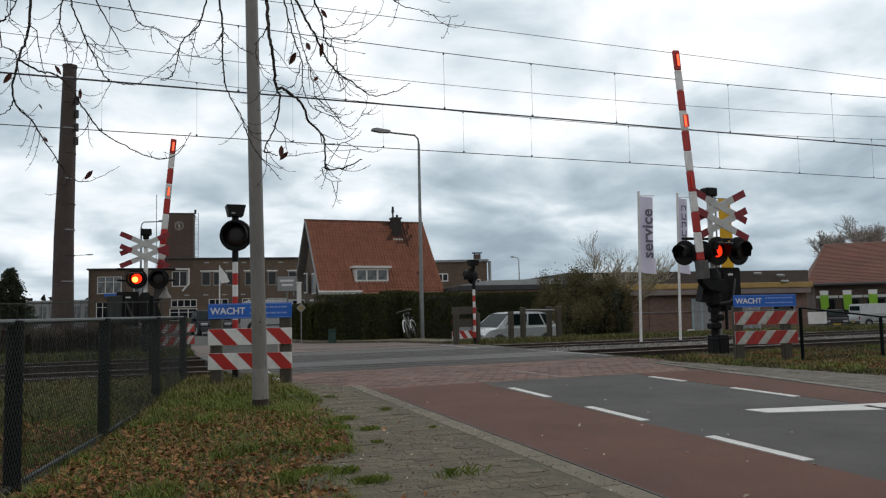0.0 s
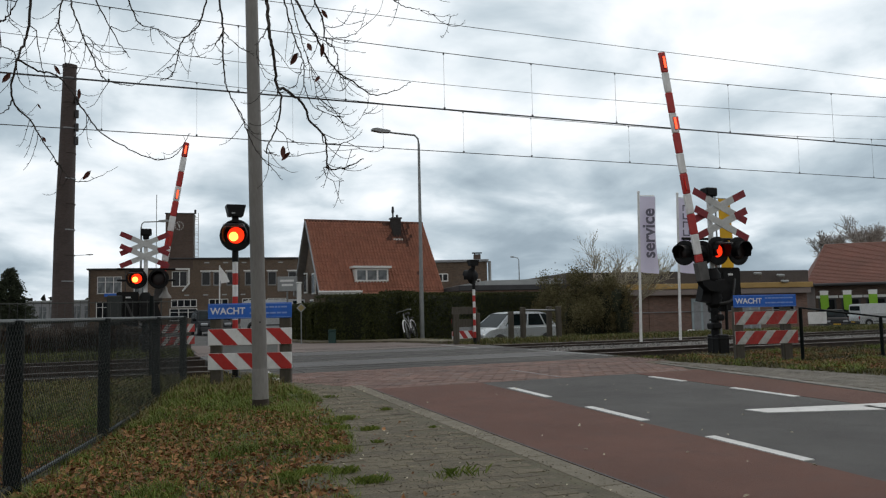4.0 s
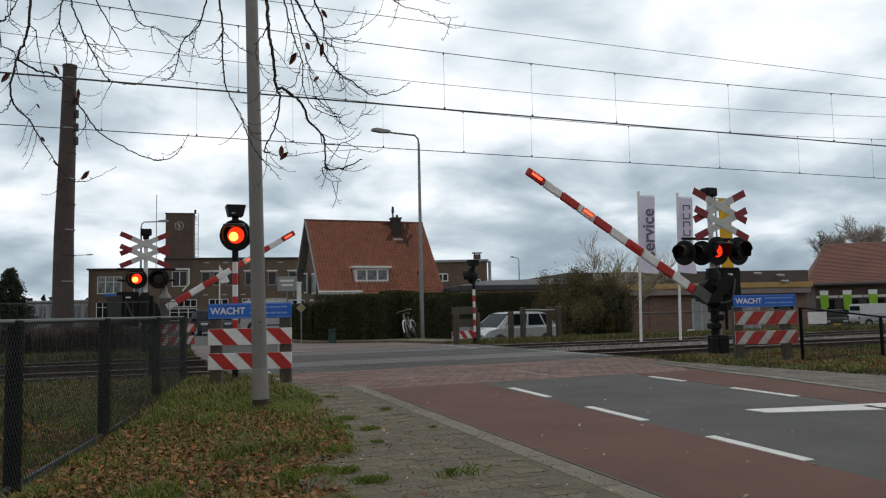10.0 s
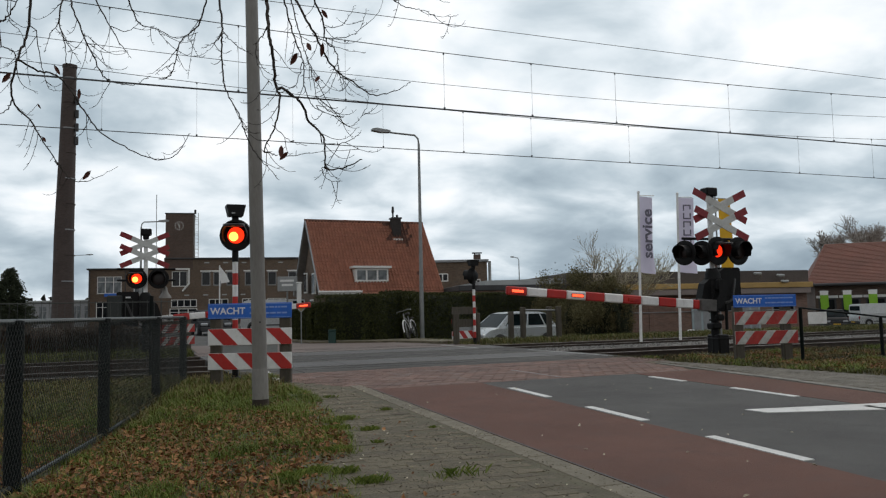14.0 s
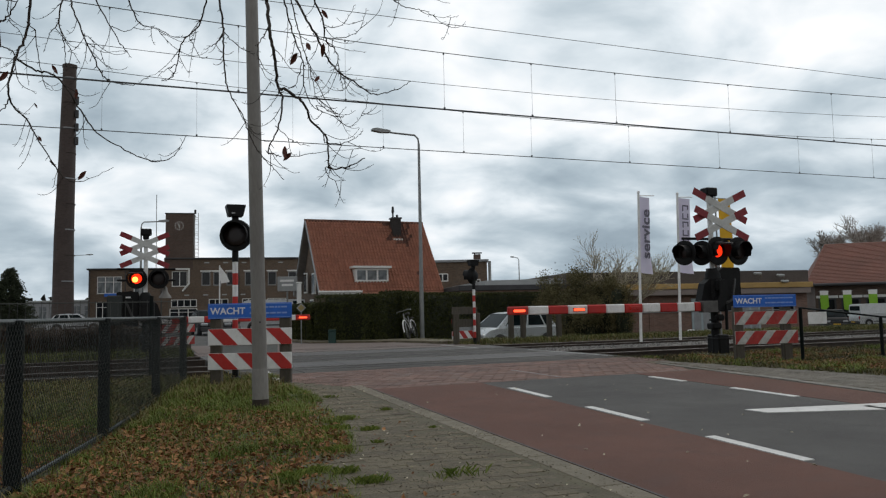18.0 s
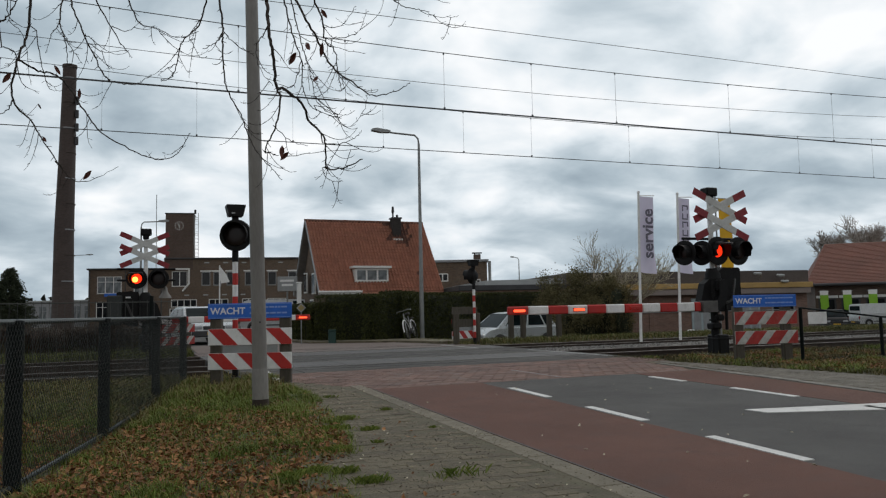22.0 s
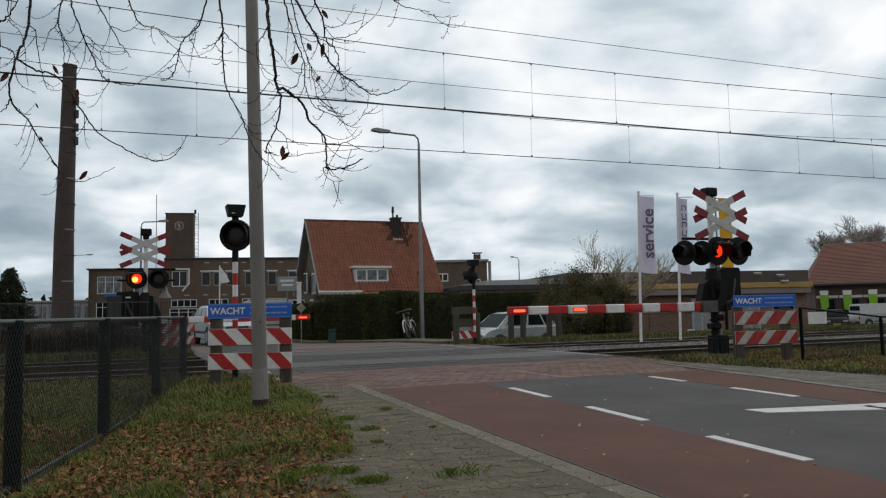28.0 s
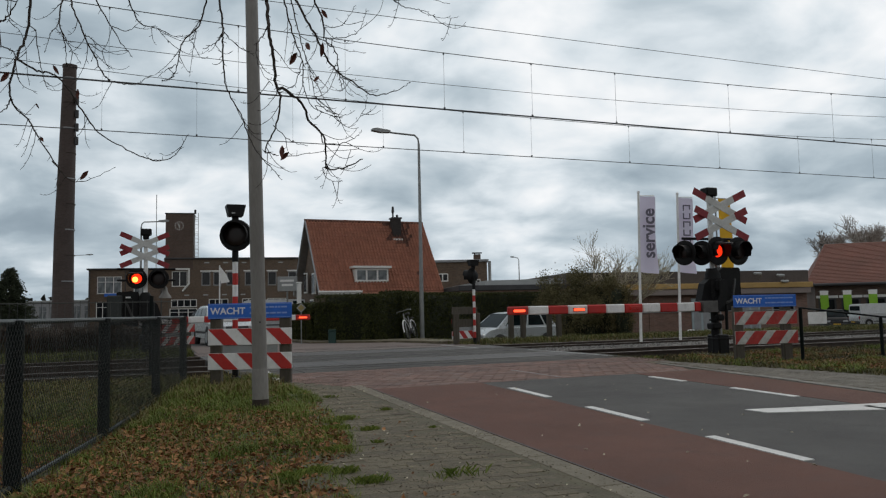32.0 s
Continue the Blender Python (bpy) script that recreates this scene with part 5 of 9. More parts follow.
    for a, b, z in ((7.6, 10.5, 0.36), (11, 15, 0.42), (15.5, 17.5, 0.34), (-10.5, -8, 0.4), (-17.5, -11.5, 0.38), (-36, -33.4, 0.36), (-43, -37, 0.42), (24.4, 25.9, 0.4), (-52.7, -51.2, 0.4)):
        part("underfloor_box", Shape().box(a, b, -1.2, 1.2, z - 0.1, 0.84, 0.05), T_UNDER, t, "dark underfloor equipment box")
    return t


TRAIN = train()


# ---- buildings ----
BRICK_BROWN = bricks("brown_brick", (0.13, 0.085, 0.055), (0.16, 0.14, 0.12))
BRICK_DARK = bricks("dark_brick", (0.1, 0.062, 0.047), (0.12, 0.105, 0.092))
SOOT_BRICK = bricks("sooty_brick", (0.032, 0.026, 0.024), (0.04, 0.036, 0.034))
BRICK_CHIMNEY = bricks("chimney_brick", (0.07, 0.048, 0.042), (0.08, 0.072, 0.068))
TILE_RED = surf("red_roof_tile", (0.36, 0.155, 0.1), 0.8, var=0.14, scale=1.1, fine=12, bump=0.15, dirt=(0.2, 0.09, 0.065), dirt_amount=0.4, rand=0.09, island=True)
TILE_SOOT = surf("sooty_roof_tile", (0.13, 0.062, 0.045), 0.85, var=0.3, scale=1.1, fine=12, bump=0.15, rand=0.3, island=True)
SOFFIT = surf("grey_soffit", (0.2, 0.185, 0.17), 0.8, var=0.2, scale=2, fine=20, bump=0.1)
TILE_BROWN = surf("brown_roof_tile", (0.14, 0.047, 0.029), 0.8, var=0.2, scale=0.6, fine=9, bump=0.3, dirt=(0.1, 0.05, 0.03), dirt_amount=0.5, rand=0.12, island=True)
WHITE_WOOD = surf("white_painted_wood", (0.72, 0.72, 0.7), 0.5, var=0.08, scale=2, fine=25, bump=0.05, dirt=(0.4, 0.4, 0.37), dirt_amount=0.3)
CREAM = surf("cream_fascia", (0.42, 0.27, 0.09), 0.6, var=0.1, scale=1, fine=15, bump=0.03, dirt=(0.25, 0.18, 0.08), dirt_amount=0.4)
BITUMEN = surf("roof_felt", (0.06, 0.06, 0.063), 0.85, var=0.2, scale=1, fine=20, bump=0.1)
SHOW_BRICK = bricks("showroom_brick", (0.19, 0.108, 0.082), (0.2, 0.16, 0.135))
PALE_DOOR = surf("pale_blue_door", (0.33, 0.4, 0.43), 0.6, var=0.12, scale=2, fine=15, bump=0.04)
FASCIA = surf("dark_roof_fascia", (0.085, 0.07, 0.064), 0.7, var=0.2, scale=0.7, fine=12, bump=0.05, dirt=(0.12, 0.11, 0.1), dirt_amount=0.3)
DARK_PANEL = surf("dark_brown_panel", (0.23, 0.19, 0.175), 0.6, var=0.15, scale=0.7, fine=12, bump=0.05)
LIGHT_ROOF = surf("pale_roof", (0.4, 0.42, 0.42), 0.6, var=0.12, scale=0.7, fine=10, bump=0.05)
LEAD = surf("lead_flashing", (0.3, 0.31, 0.32), 0.6, 0.3, var=0.15, scale=4, fine=30, bump=0.05)
PANE = glass("window_pane", (0.014, 0.016, 0.019), 0.05)
PALE_PANE = glass("curtained_pane", (0.14, 0.155, 0.165), 0.08)
GREEN_BANNER = surf("green_banner", (0.2, 0.42, 0.02), 0.6, var=0.08, scale=2, fine=20, bump=0.02)
FLAG_CLOTH = surf("white_lilac_cloth", (0.82, 0.79, 0.88), 0.8, var=0.06, scale=2, fine=30, bump=0.1)
cloth_nt = FLAG_CLOTH.node_tree
see_through = cloth_nt.nodes.new("ShaderNodeBsdfTranslucent")
see_through.inputs[0].default_value = (0.85, 0.82, 0.92, 1)
cloth_mix = cloth_nt.nodes.new("ShaderNodeMixShader")
cloth_nt.links.new(cloth_nt.nodes["Principled BSDF"].outputs[0], cloth_mix.inputs[1])
cloth_nt.links.new(see_through.outputs[0], cloth_mix.inputs[2])
cloth_nt.links.new(cloth_mix.outputs[0], cloth_nt.nodes["Material Output"].inputs[0])
FLAG_INK = surf("grey_ink", (0.15, 0.14, 0.18), 0.8, var=0.05, scale=2, fine=30, bump=0.0)
YELLOW_CLOTH = surf("yellow_cloth", (0.72, 0.4, 0.01), 0.7, var=0.1, scale=2, fine=30, bump=0.05)


def window(parent, x, z, w, h, panes, y=0.0, bar=None, sill=True, frame_mat=None, pane_mat=None):
    """A window in a wall that faces -y: frame, panes and sill."""
    fm = frame_mat or WHITE_WOOD
    t = 0.09
    s = Shape().box(x, x + w, y - 0.05, y + 0.04, z, z + t).box(x, x + w, y - 0.05, y + 0.04, z + h - t, z + h)
    pw = w / panes
    for i in range(panes + 1):
        c = x + min(max(i * pw, t / 2), w - t / 2)
        s.box(c - t / 2, c + t / 2, y - 0.052, y + 0.038, z + t, z + h - t)
    if bar:
        s.box(x + t, x + w - t, y - 0.054, y + 0.036, z + h * bar - 0.03, z + h * bar + 0.03)
    win = part("window", s, fm, parent, "white framed window", smooth=False)
    for i in range(panes):
        part("pane", Shape().box(x + i * pw + 0.05, x + (i + 1) * pw - 0.05, y - 0.012, y + 0.0, z + t * 0.9, z + h - t * 0.9), pane_mat or PANE, win, smooth=False)
    if sill:
        part("sill", Shape().box(x - 0.06, x + w + 0.06, y - 0.12, y + 0.02, z - 0.08, z, 0.01), KERB, win)
    return win


def brick_works():
    t = thing("brick_office_building", "long two-storey brown brick building with flat roof and clock tower", "building", at=pose(-5.4, 97.73, 0, 0, 0, -9))
    E, L, tx = 1.36, 25.8, 9.5
    left = [(2.27, 3.78, 2.62, 1.97), (2.19, 0.9, 1.41, 1.95), (6.2, 3.78, 1.5, 1.97), (5.6, 0.9, 1.4, 1.95)]
    pairs = [(13.67, 4.58, 1.0, 1.6), (15.01, 4.58, 0.92, 1.6), (16.5, 4.58, 0.9, 1.6), (18.6, 4.56, 0.85, 1.62), (19.9, 4.56, 0.85, 1.62), (21.27, 4.54, 1.0, 1.62), (23.66, 4.54, 1.0, 1.62)]
    large = [(10.35, 4.5, 1.75, 1.8)]
    low = [(10.29, 2.1, 2.87, 0.9), (14.49, 2.1, 2.22, 0.9), (18.3, 2.1, 2.2, 0.9), (21.2, 2.1, 2.2, 0.9)]
    ground = [(10.13, 0.5, 3.08, 1.45), (14.5, 0.5, 2.2, 1.45), (18.3, 0.5, 2.2, 1.45)]
    right = pairs + large + low + ground
    part("wall", wall_with_holes(E, tx, 0, 6.5, 0, 0.35, left), BRICK_BROWN, t, smooth=False)
    part("wall", wall_with_holes(tx, L, 0, 7.68, 0, 0.35, right), BRICK_BROWN, t, smooth=False)
    s = Shape().box(E, E + 0.35, 0.35, 12, 0, 6.5).box(L - 0.35, L, 0.35, 12, 0, 7.68).box(E, L, 12, 12.35, 0, 6.5).box(tx, tx + 0.3, 0.36, 12, 6.45, 7.68)
    part("side_wall", s, BRICK_BROWN, t, smooth=False)
    part("roof", Shape().box(E - 0.2, tx, -0.2, 12.4, 6.5, 6.68, 0.03).box(tx + 0.01, L + 0.2, -0.2, 12.4, 7.68, 7.86, 0.03), BITUMEN, t, "flat felt roof with a dark edge")
    part("room_floor", Shape().box(E + 0.36, L - 0.36, 0.4, 11.9, 3.2, 3.5), DARK_PANEL, t)
    part("back_room", Shape().box(E + 0.36, L - 0.36, 2.5, 2.6, 0, 6.4), DARK_PANEL, t)
    for x, z, w, h in left:
        window(t, x, z, w, h, 3 if w > 2 else 2, 0.08, 0.68, pane_mat=PALE_PANE if z > 3 else PANE)
    for x, z, w, h in pairs:
        window(t, x, z, w, h, 1, 0.1, frame_mat=LEAD)
        part("lintel", Shape().box(x - 0.15, x + w + 0.15, -0.06, 0.05, z + h + 0.02, z + h + 0.18, 0.01), WHITE_WOOD, t, "white lintel")
    for x, z, w, h in large:
        window(t, x, z, w, h, 2, 0.12)
    for x, z, w, h in low:
        window(t, x, z, w, h, 4 if w > 2.5 else 3, 0.08)
    for x, z, w, h in ground:
        window(t, x, z, w, h, 3, 0.08, 0.7)
    for row, z in ((7, 7.2), (4, 3.42)):
        for k in range(row):
            x = 9.75 + 2.12 * k + (2.0 if row == 4 else 0)
            part("vent_block", Shape().box(x, x + 0.55, -0.03, 0.02, z, z + 0.13), LIGHT_ROOF, t, "pale stone block")
    frame_line = Shape().box(10.14, 12.37, -0.16, -0.02, 6.42, 6.62, 0.02).box(12.18, 12.37, -0.16, -0.02, 4.75, 6.42, 0.02)
    frame_line.tube([(12.27, -0.09, 4.8), (11.55, -0.09, 3.95)], 0.11, 8)
    part("white_surround", frame_line, WHITE_WOOD, t, "white window surround with a slanted foot")
    # tower
    tw = part("tower", wall_with_holes(9.64, 12.72, 6.45, 13.0, -0.05, 2.6, []), BRICK_DARK, t, "dark brick clock tower", smooth=False)
    part("coping", Shape().box(9.56, 12.8, -0.12, 2.68, 13.0, 13.14, 0.03), BITUMEN, tw)
    c = part("clock", Shape().tube([(11.16, -0.1, 11.62), (11.16, -0.08, 11.62)], 0.1, 12), WHITE_WOOD, tw, "white clock ring with hour marks")
    for k in range(12):
        a = radians(30 * k)
        part("hour_mark", Shape().box(11.16 + 0.46 * math.sin(a) - 0.045, 11.16 + 0.46 * math.sin(a) + 0.045, -0.1, -0.06, 11.62 + 0.46 * math.cos(a) - 0.06, 11.62 + 0.46 * math.cos(a) + 0.06), WHITE_WOOD, c)
    part("clock_arm", Shape().tube([(11.16, -0.11, 11.62), (10.98, -0.11, 11.95)], 0.035, 5), WHITE_WOOD, c)
    part("clock_arm", Shape().tube([(11.16, -0.11, 11.62), (11.2, -0.11, 11.36)], 0.045, 5), WHITE_WOOD, c)
    ld = part("ladder", Shape().tube([(12.8, 0.6, 7.9), (12.8, 0.6, 13.5)], 0.035, 6).tube([(13.25, 0.6, 7.9), (13.25, 0.6, 13.2)], 0.035, 6), LIGHT_ROOF, t, "pale steel ladder")
    for k in range(12):
        part("rung", Shape().tube([(12.8, 0.6, 8.05 + 0.42 * k), (13.25, 0.6, 8.05 + 0.42 * k)], 0.025, 5), LIGHT_ROOF, ld)
    for k in range(3):
        part("cage_hoop", Shape().tube([(12.8, 0.6, 9.0 + 1.7 * k), (12.85, 0.1, 9.0 + 1.7 * k), (13.2, 0.1, 9.0 + 1.7 * k), (13.25, 0.6, 9.0 + 1.7 * k)], 0.03, 5), LIGHT_ROOF, ld)
    part("beacon", Shape().tube([(12.9, 0.6, 13.1), (12.9, 0.6, 13.6)], 0.12, 8), BITUMEN, t)
    part("aerial", Shape().tube([(8.5, 1, 6.6), (8.5, 1, 15.4)], 0.04, 6), GALV, t)
    part("blue_sign", Shape().box(3.1, 4.6, -0.3, -0.2, 3.45, 3.8, 0.02), SIGN_BLUE, t, "small blue sign")
    for x in (1.5, 5.3, 9.2, 17.9, 20.9):
        part("rain_pipe", Shape().tube([(x, -0.08, 0), (x, -0.08, 6.4)], 0.05, 6), BITUMEN, t)
    g = thing("low_glazed_shed", "long low grey glazed shed behind the factory chimney", "building", at=pose(-13.5, 113.2, 0, 0, 0, -22))
    part("wall", wall_with_holes(0, 12, 0, 3.2, 0, 0.2, [(0.4 + 1.45 * i, 1.0, 1.1, 1.7) for i in range(8)]), LEAD, g, smooth=False)
    part("roof", Shape().box(-0.2, 12.2, -0.2, 6, 3.2, 3.4, 0.03), LIGHT_ROOF, g, "pale flat roof")
    part("back_wall", Shape().box(0, 12, 5.5, 5.7, 0, 3.2), BRICK_BROWN, g, smooth=False)
    for i in range(8):
        window(g, 0.4 + 1.45 * i, 1.0, 1.1, 1.7, 2, 0.05, 0.6, sill=False, frame_mat=LEAD, pane_mat=PALE_PANE)


brick_works()


def factory_chimney():
    t = thing("factory_chimney", "tall tapering brown brick factory chimney with iron bands", "chimney", at=pose(-6.4, 93.8, 0))
    s = Shape().tube([(0, 0, -0.2), (0, 0, 10), (0.2, 0, 20), (0.28, 0, 27.6), (0.3, 0, 28.9)], [1.12, 1.0, 0.84, 0.7, 0.7], 28)
    part("shaft", s, BRICK_CHIMNEY, t)
    for k in range(9):
        z = 5 + 2.8 * k
        r = 1.13 - 0.0148 * z
        part("iron_band", Shape().tube([(0.011 * z, 0, z), (0.011 * z, 0, z + 0.12)], r + 0.01, 28), RUST if k % 2 else LEAD, t, "iron band")
    part("rim", Shape().turned([(0.68, 28.6), (0.76, 28.7), (0.76, 29.0), (0.55, 29.0)], 24, Matrix.Translation((0.3, 0, 0))), BRICK_CHIMNEY, t)
    for z in (21.5, 23, 24.5, 20):
        part("aerial_box", Shape().box(0.92, 1.3, -0.7, -0.35, z, z + 0.9, 0.05), BITUMEN, t, "dark antenna box")


factory_chimney()


def house():
    t = thing("dormer_house", "brick house with steep red tiled roof, dormer and chimney", "house", at=pose(9.84, 45.4, -0.05, 0, 0, 1))
    L, zr, ze, run = 7.05, 6.55, 2.28, 3.15
    wall = wall_with_holes(0.25, L - 0.25, 0, ze + 0.25, -run + 0.35, -run + 0.6, [(1.0, 0.8, 1.6, 1.3), (4.0, 0.8, 1.8, 1.3)])
    part("wall", wall, BRICK_BROWN, t, smooth=False)
    for x in (1.0, 4.0):
        window(t, x, 0.8, 1.7, 1.3, 2, -run + 0.42)
    # gable walls
    g = [(-run + 0.4, 0), (-run + 0.4, ze), (0, zr - 0.25), (run - 0.4, ze), (run - 0.4, 0)]
    turn = Euler((0, 0, radians(90))).to_matrix().to_4x4()
    for x in (0.25, L - 0.5):
        part("gable_wall", Shape().prism(g, -0.25, 0, 0, Matrix.Translation((x, 0, 0)) @ turn), BRICK_BROWN, t, "brown brick gable wall", smooth=False)
    part("back_wall", Shape().box(0.25, L - 0.25, run - 0.6, run - 0.4, 0, ze + 0.2), BRICK_BROWN, t, smooth=False)
    for sg, nm in ((-1, "front"), (1, "back")):
        bed = Shape()
        bed.add([(-0.15, 0, zr), (L + 0.15, 0, zr), (L + 0.15, sg * run, ze), (-0.15, sg * run, ze), (-0.15, 0, zr - 0.14), (L + 0.15, 0, zr - 0.14), (L + 0.15, sg * run, ze - 0.14), (-0.15, sg * run, ze - 0.14)], [(0, 1, 2, 3), (7, 6, 5, 4), (0, 3, 7, 4), (1, 5, 6, 2), (3, 2, 6, 7), (0, 4, 5, 1)])
        roof = part("roof", bed, TILE_RED if sg < 0 else SOFFIT, t, "steep roof of orange-red clay tiles", smooth=False)
        if sg > 0:
            continue
        # tiles in courses, each with a roll
        slope = Vector((0, sg * run, ze - zr))
        ln = slope.length
        u = slope / ln
        nrm = Vector((0, -u.z * sg * sg, 0))
        nrm = Vector((1, 0, 0)).cross(u) * (1 if sg < 0 else -1)
        if nrm.z < 0:
            nrm = -nrm
        tiles, sooty = Shape(), Shape()
        rows, colw = int(ln / 0.24), 0.19
        rng = random.Random(5)
        for r in range(rows):
            a = ln - (r + 1) * ln / rows
            b = a + ln / rows + 0.03
            x = -0.18
            while x < L + 0.1:
                j = rng.uniform(-0.006, 0.006)
                pts = []
                for d, hgt in ((a, 0.0), (b, 0.055)):
                    for fx, fz in ((0.0, 0.0), (0.3, -0.012), (0.6, 0.012), (0.8, 0.1), (1.0, 0.03)):
                        pts.append(Vector((x + fx * colw, 0, zr)) + u * d + nrm * (hgt + fz + j))
                low = [p - nrm * 0.03 for p in pts[5:]]
                black = rng.random() < max(0, 0.9 - 0.1 * a - 6.0 * abs(x - 5.62 - 0.06 * a)) + (0.9 if abs(x - 5.28) < 0.5 and a < 1.15 else 0.35 if abs(x - 5.3) < 0.8 and a < 1.6 else 0)
                (sooty if black else tiles).add(pts + low, [(i, i + 1, i + 6, i + 5) for i in range(4)] + [(5 + i, 6 + i, 11 + i, 10 + i) for i in range(4)])
                x += colw
        tagged(part("roof_tiles", tiles, TILE_RED, roof, "orange-red pantiles", smooth=False), kind="stuff")
        tagged(part("sooty_tiles", sooty, TILE_SOOT, roof, "blackened pantiles below the chimney", smooth=False), kind="stuff")
        low = Shape().add([(2.3, -run, ze), (L + 0.15, -run, ze), (L + 0.15, -run - 0.75, ze - 1.0), (2.3, -run - 0.75, ze - 1.0), (2.3, -run, ze - 0.12), (L + 0.15, -run, ze - 0.12), (L + 0.15, -run - 0.75, ze - 1.12), (2.3, -run - 0.75, ze - 1.12)], [(0, 3, 2, 1), (4, 5, 6, 7), (0, 4, 7, 3), (1, 2, 6, 5), (3, 7, 6, 2)])
        part("lower_roof", low, TILE_RED, t, "lower roof slope of clay tiles", smooth=False)
    part("ridge", Shape().tube([(-0.2, 0, zr + 0.02), (L + 0.2, 0, zr + 0.02)], 0.09, 10), TILE_SOOT, t, "dark ridge tiles")
    for x in (-0.2, L + 0.14):
        for sg in (-1, 1):
            s = Shape()
            m = [(x, 0, zr + 0.1), (x + 0.06, 0, zr + 0.1), (x + 0.06, sg * (run + 0.05), ze + 0.08), (x, sg * (run + 0.05), ze + 0.08)]
            s.add(m + [(a, b, c - 0.17) for a, b, c in m], [(0, 1, 2, 3), (7, 6, 5, 4), (0, 3, 7, 4), (1, 5, 6, 2), (3, 2, 6, 7), (0, 4, 5, 1)])
            part("barge_board", s, TILE_RED if x > 1 else LEAD, t, "painted barge board", smooth=False)
    part("gutter", Shape().tube([(-0.2, -run - 0.06, ze - 0.02), (2.3, -run - 0.06, ze - 0.02)], 0.07, 8), WHITE_WOOD, t, "white gutter")
    part("eave_board", Shape().box(-0.1, 2.2, -run - 0.05, -run + 0.35, ze - 0.16, ze - 0.03, 0.01), WHITE_WOOD, t)
    # dormer
    d = part("dormer", Shape().box(2.0, 4.0, -2.8, -0.9, 2.7, 3.58, 0.0), WHITE_WOOD, t, "flat-roofed dormer with white windows", smooth=False)
    part("dormer_roof", Shape().box(1.85, 4.14, -3.0, -0.7, 3.58, 3.72, 0.02), WHITE_WOOD, d, "white edged flat roof")
    window(d, 2.03, 2.84, 1.94, 0.72, 3, -2.83, sill=False, pane_mat=PALE_PANE)
    # chimney
    c = part("chimney", Shape().box(5.06, 5.58, -0.72, -0.15, 5.45, 6.75, 0.02), SOOT_BRICK, t, "soot-black brick chimney")
    part("chimney_cap", Shape().box(4.99, 5.63, -0.78, -0.12, 6.72, 6.82, 0.02), BITUMEN, c)
    part("flue", Shape().tube([(5.15, -0.45, 6.8), (5.15, -0.45, 7.1), (5.15, -0.45, 7.15), (5.15, -0.45, 7.5)], [0.05, 0.05, 0.09, 0.06], 10), BITUMEN, c)
    part("flue", Shape().tube([(5.42, -0.45, 6.8), (5.42, -0.45, 7.0)], 0.07, 10), BITUMEN, c)
    part("flashing", Shape().box(5.03, 5.6, -0.93, -0.71, 5.4, 5.5, 0.01), WHITE_WOOD, c)
    # gable windows
    for y, z in ((-1.7, 2.2), (0.3, 2.3), (-1.2, 0.7)):
        part("gable_window", Shape().box(-0.02, 0.04, y, y + 0.8, z, z + 1.2, 0.01), WHITE_WOOD, t, "white framed side window")
        part("gable_pane", Shape().box(-0.035, -0.021, y + 0.08, y + 0.72, z + 0.08, z + 1.12), PANE, t, smooth=False)


house()


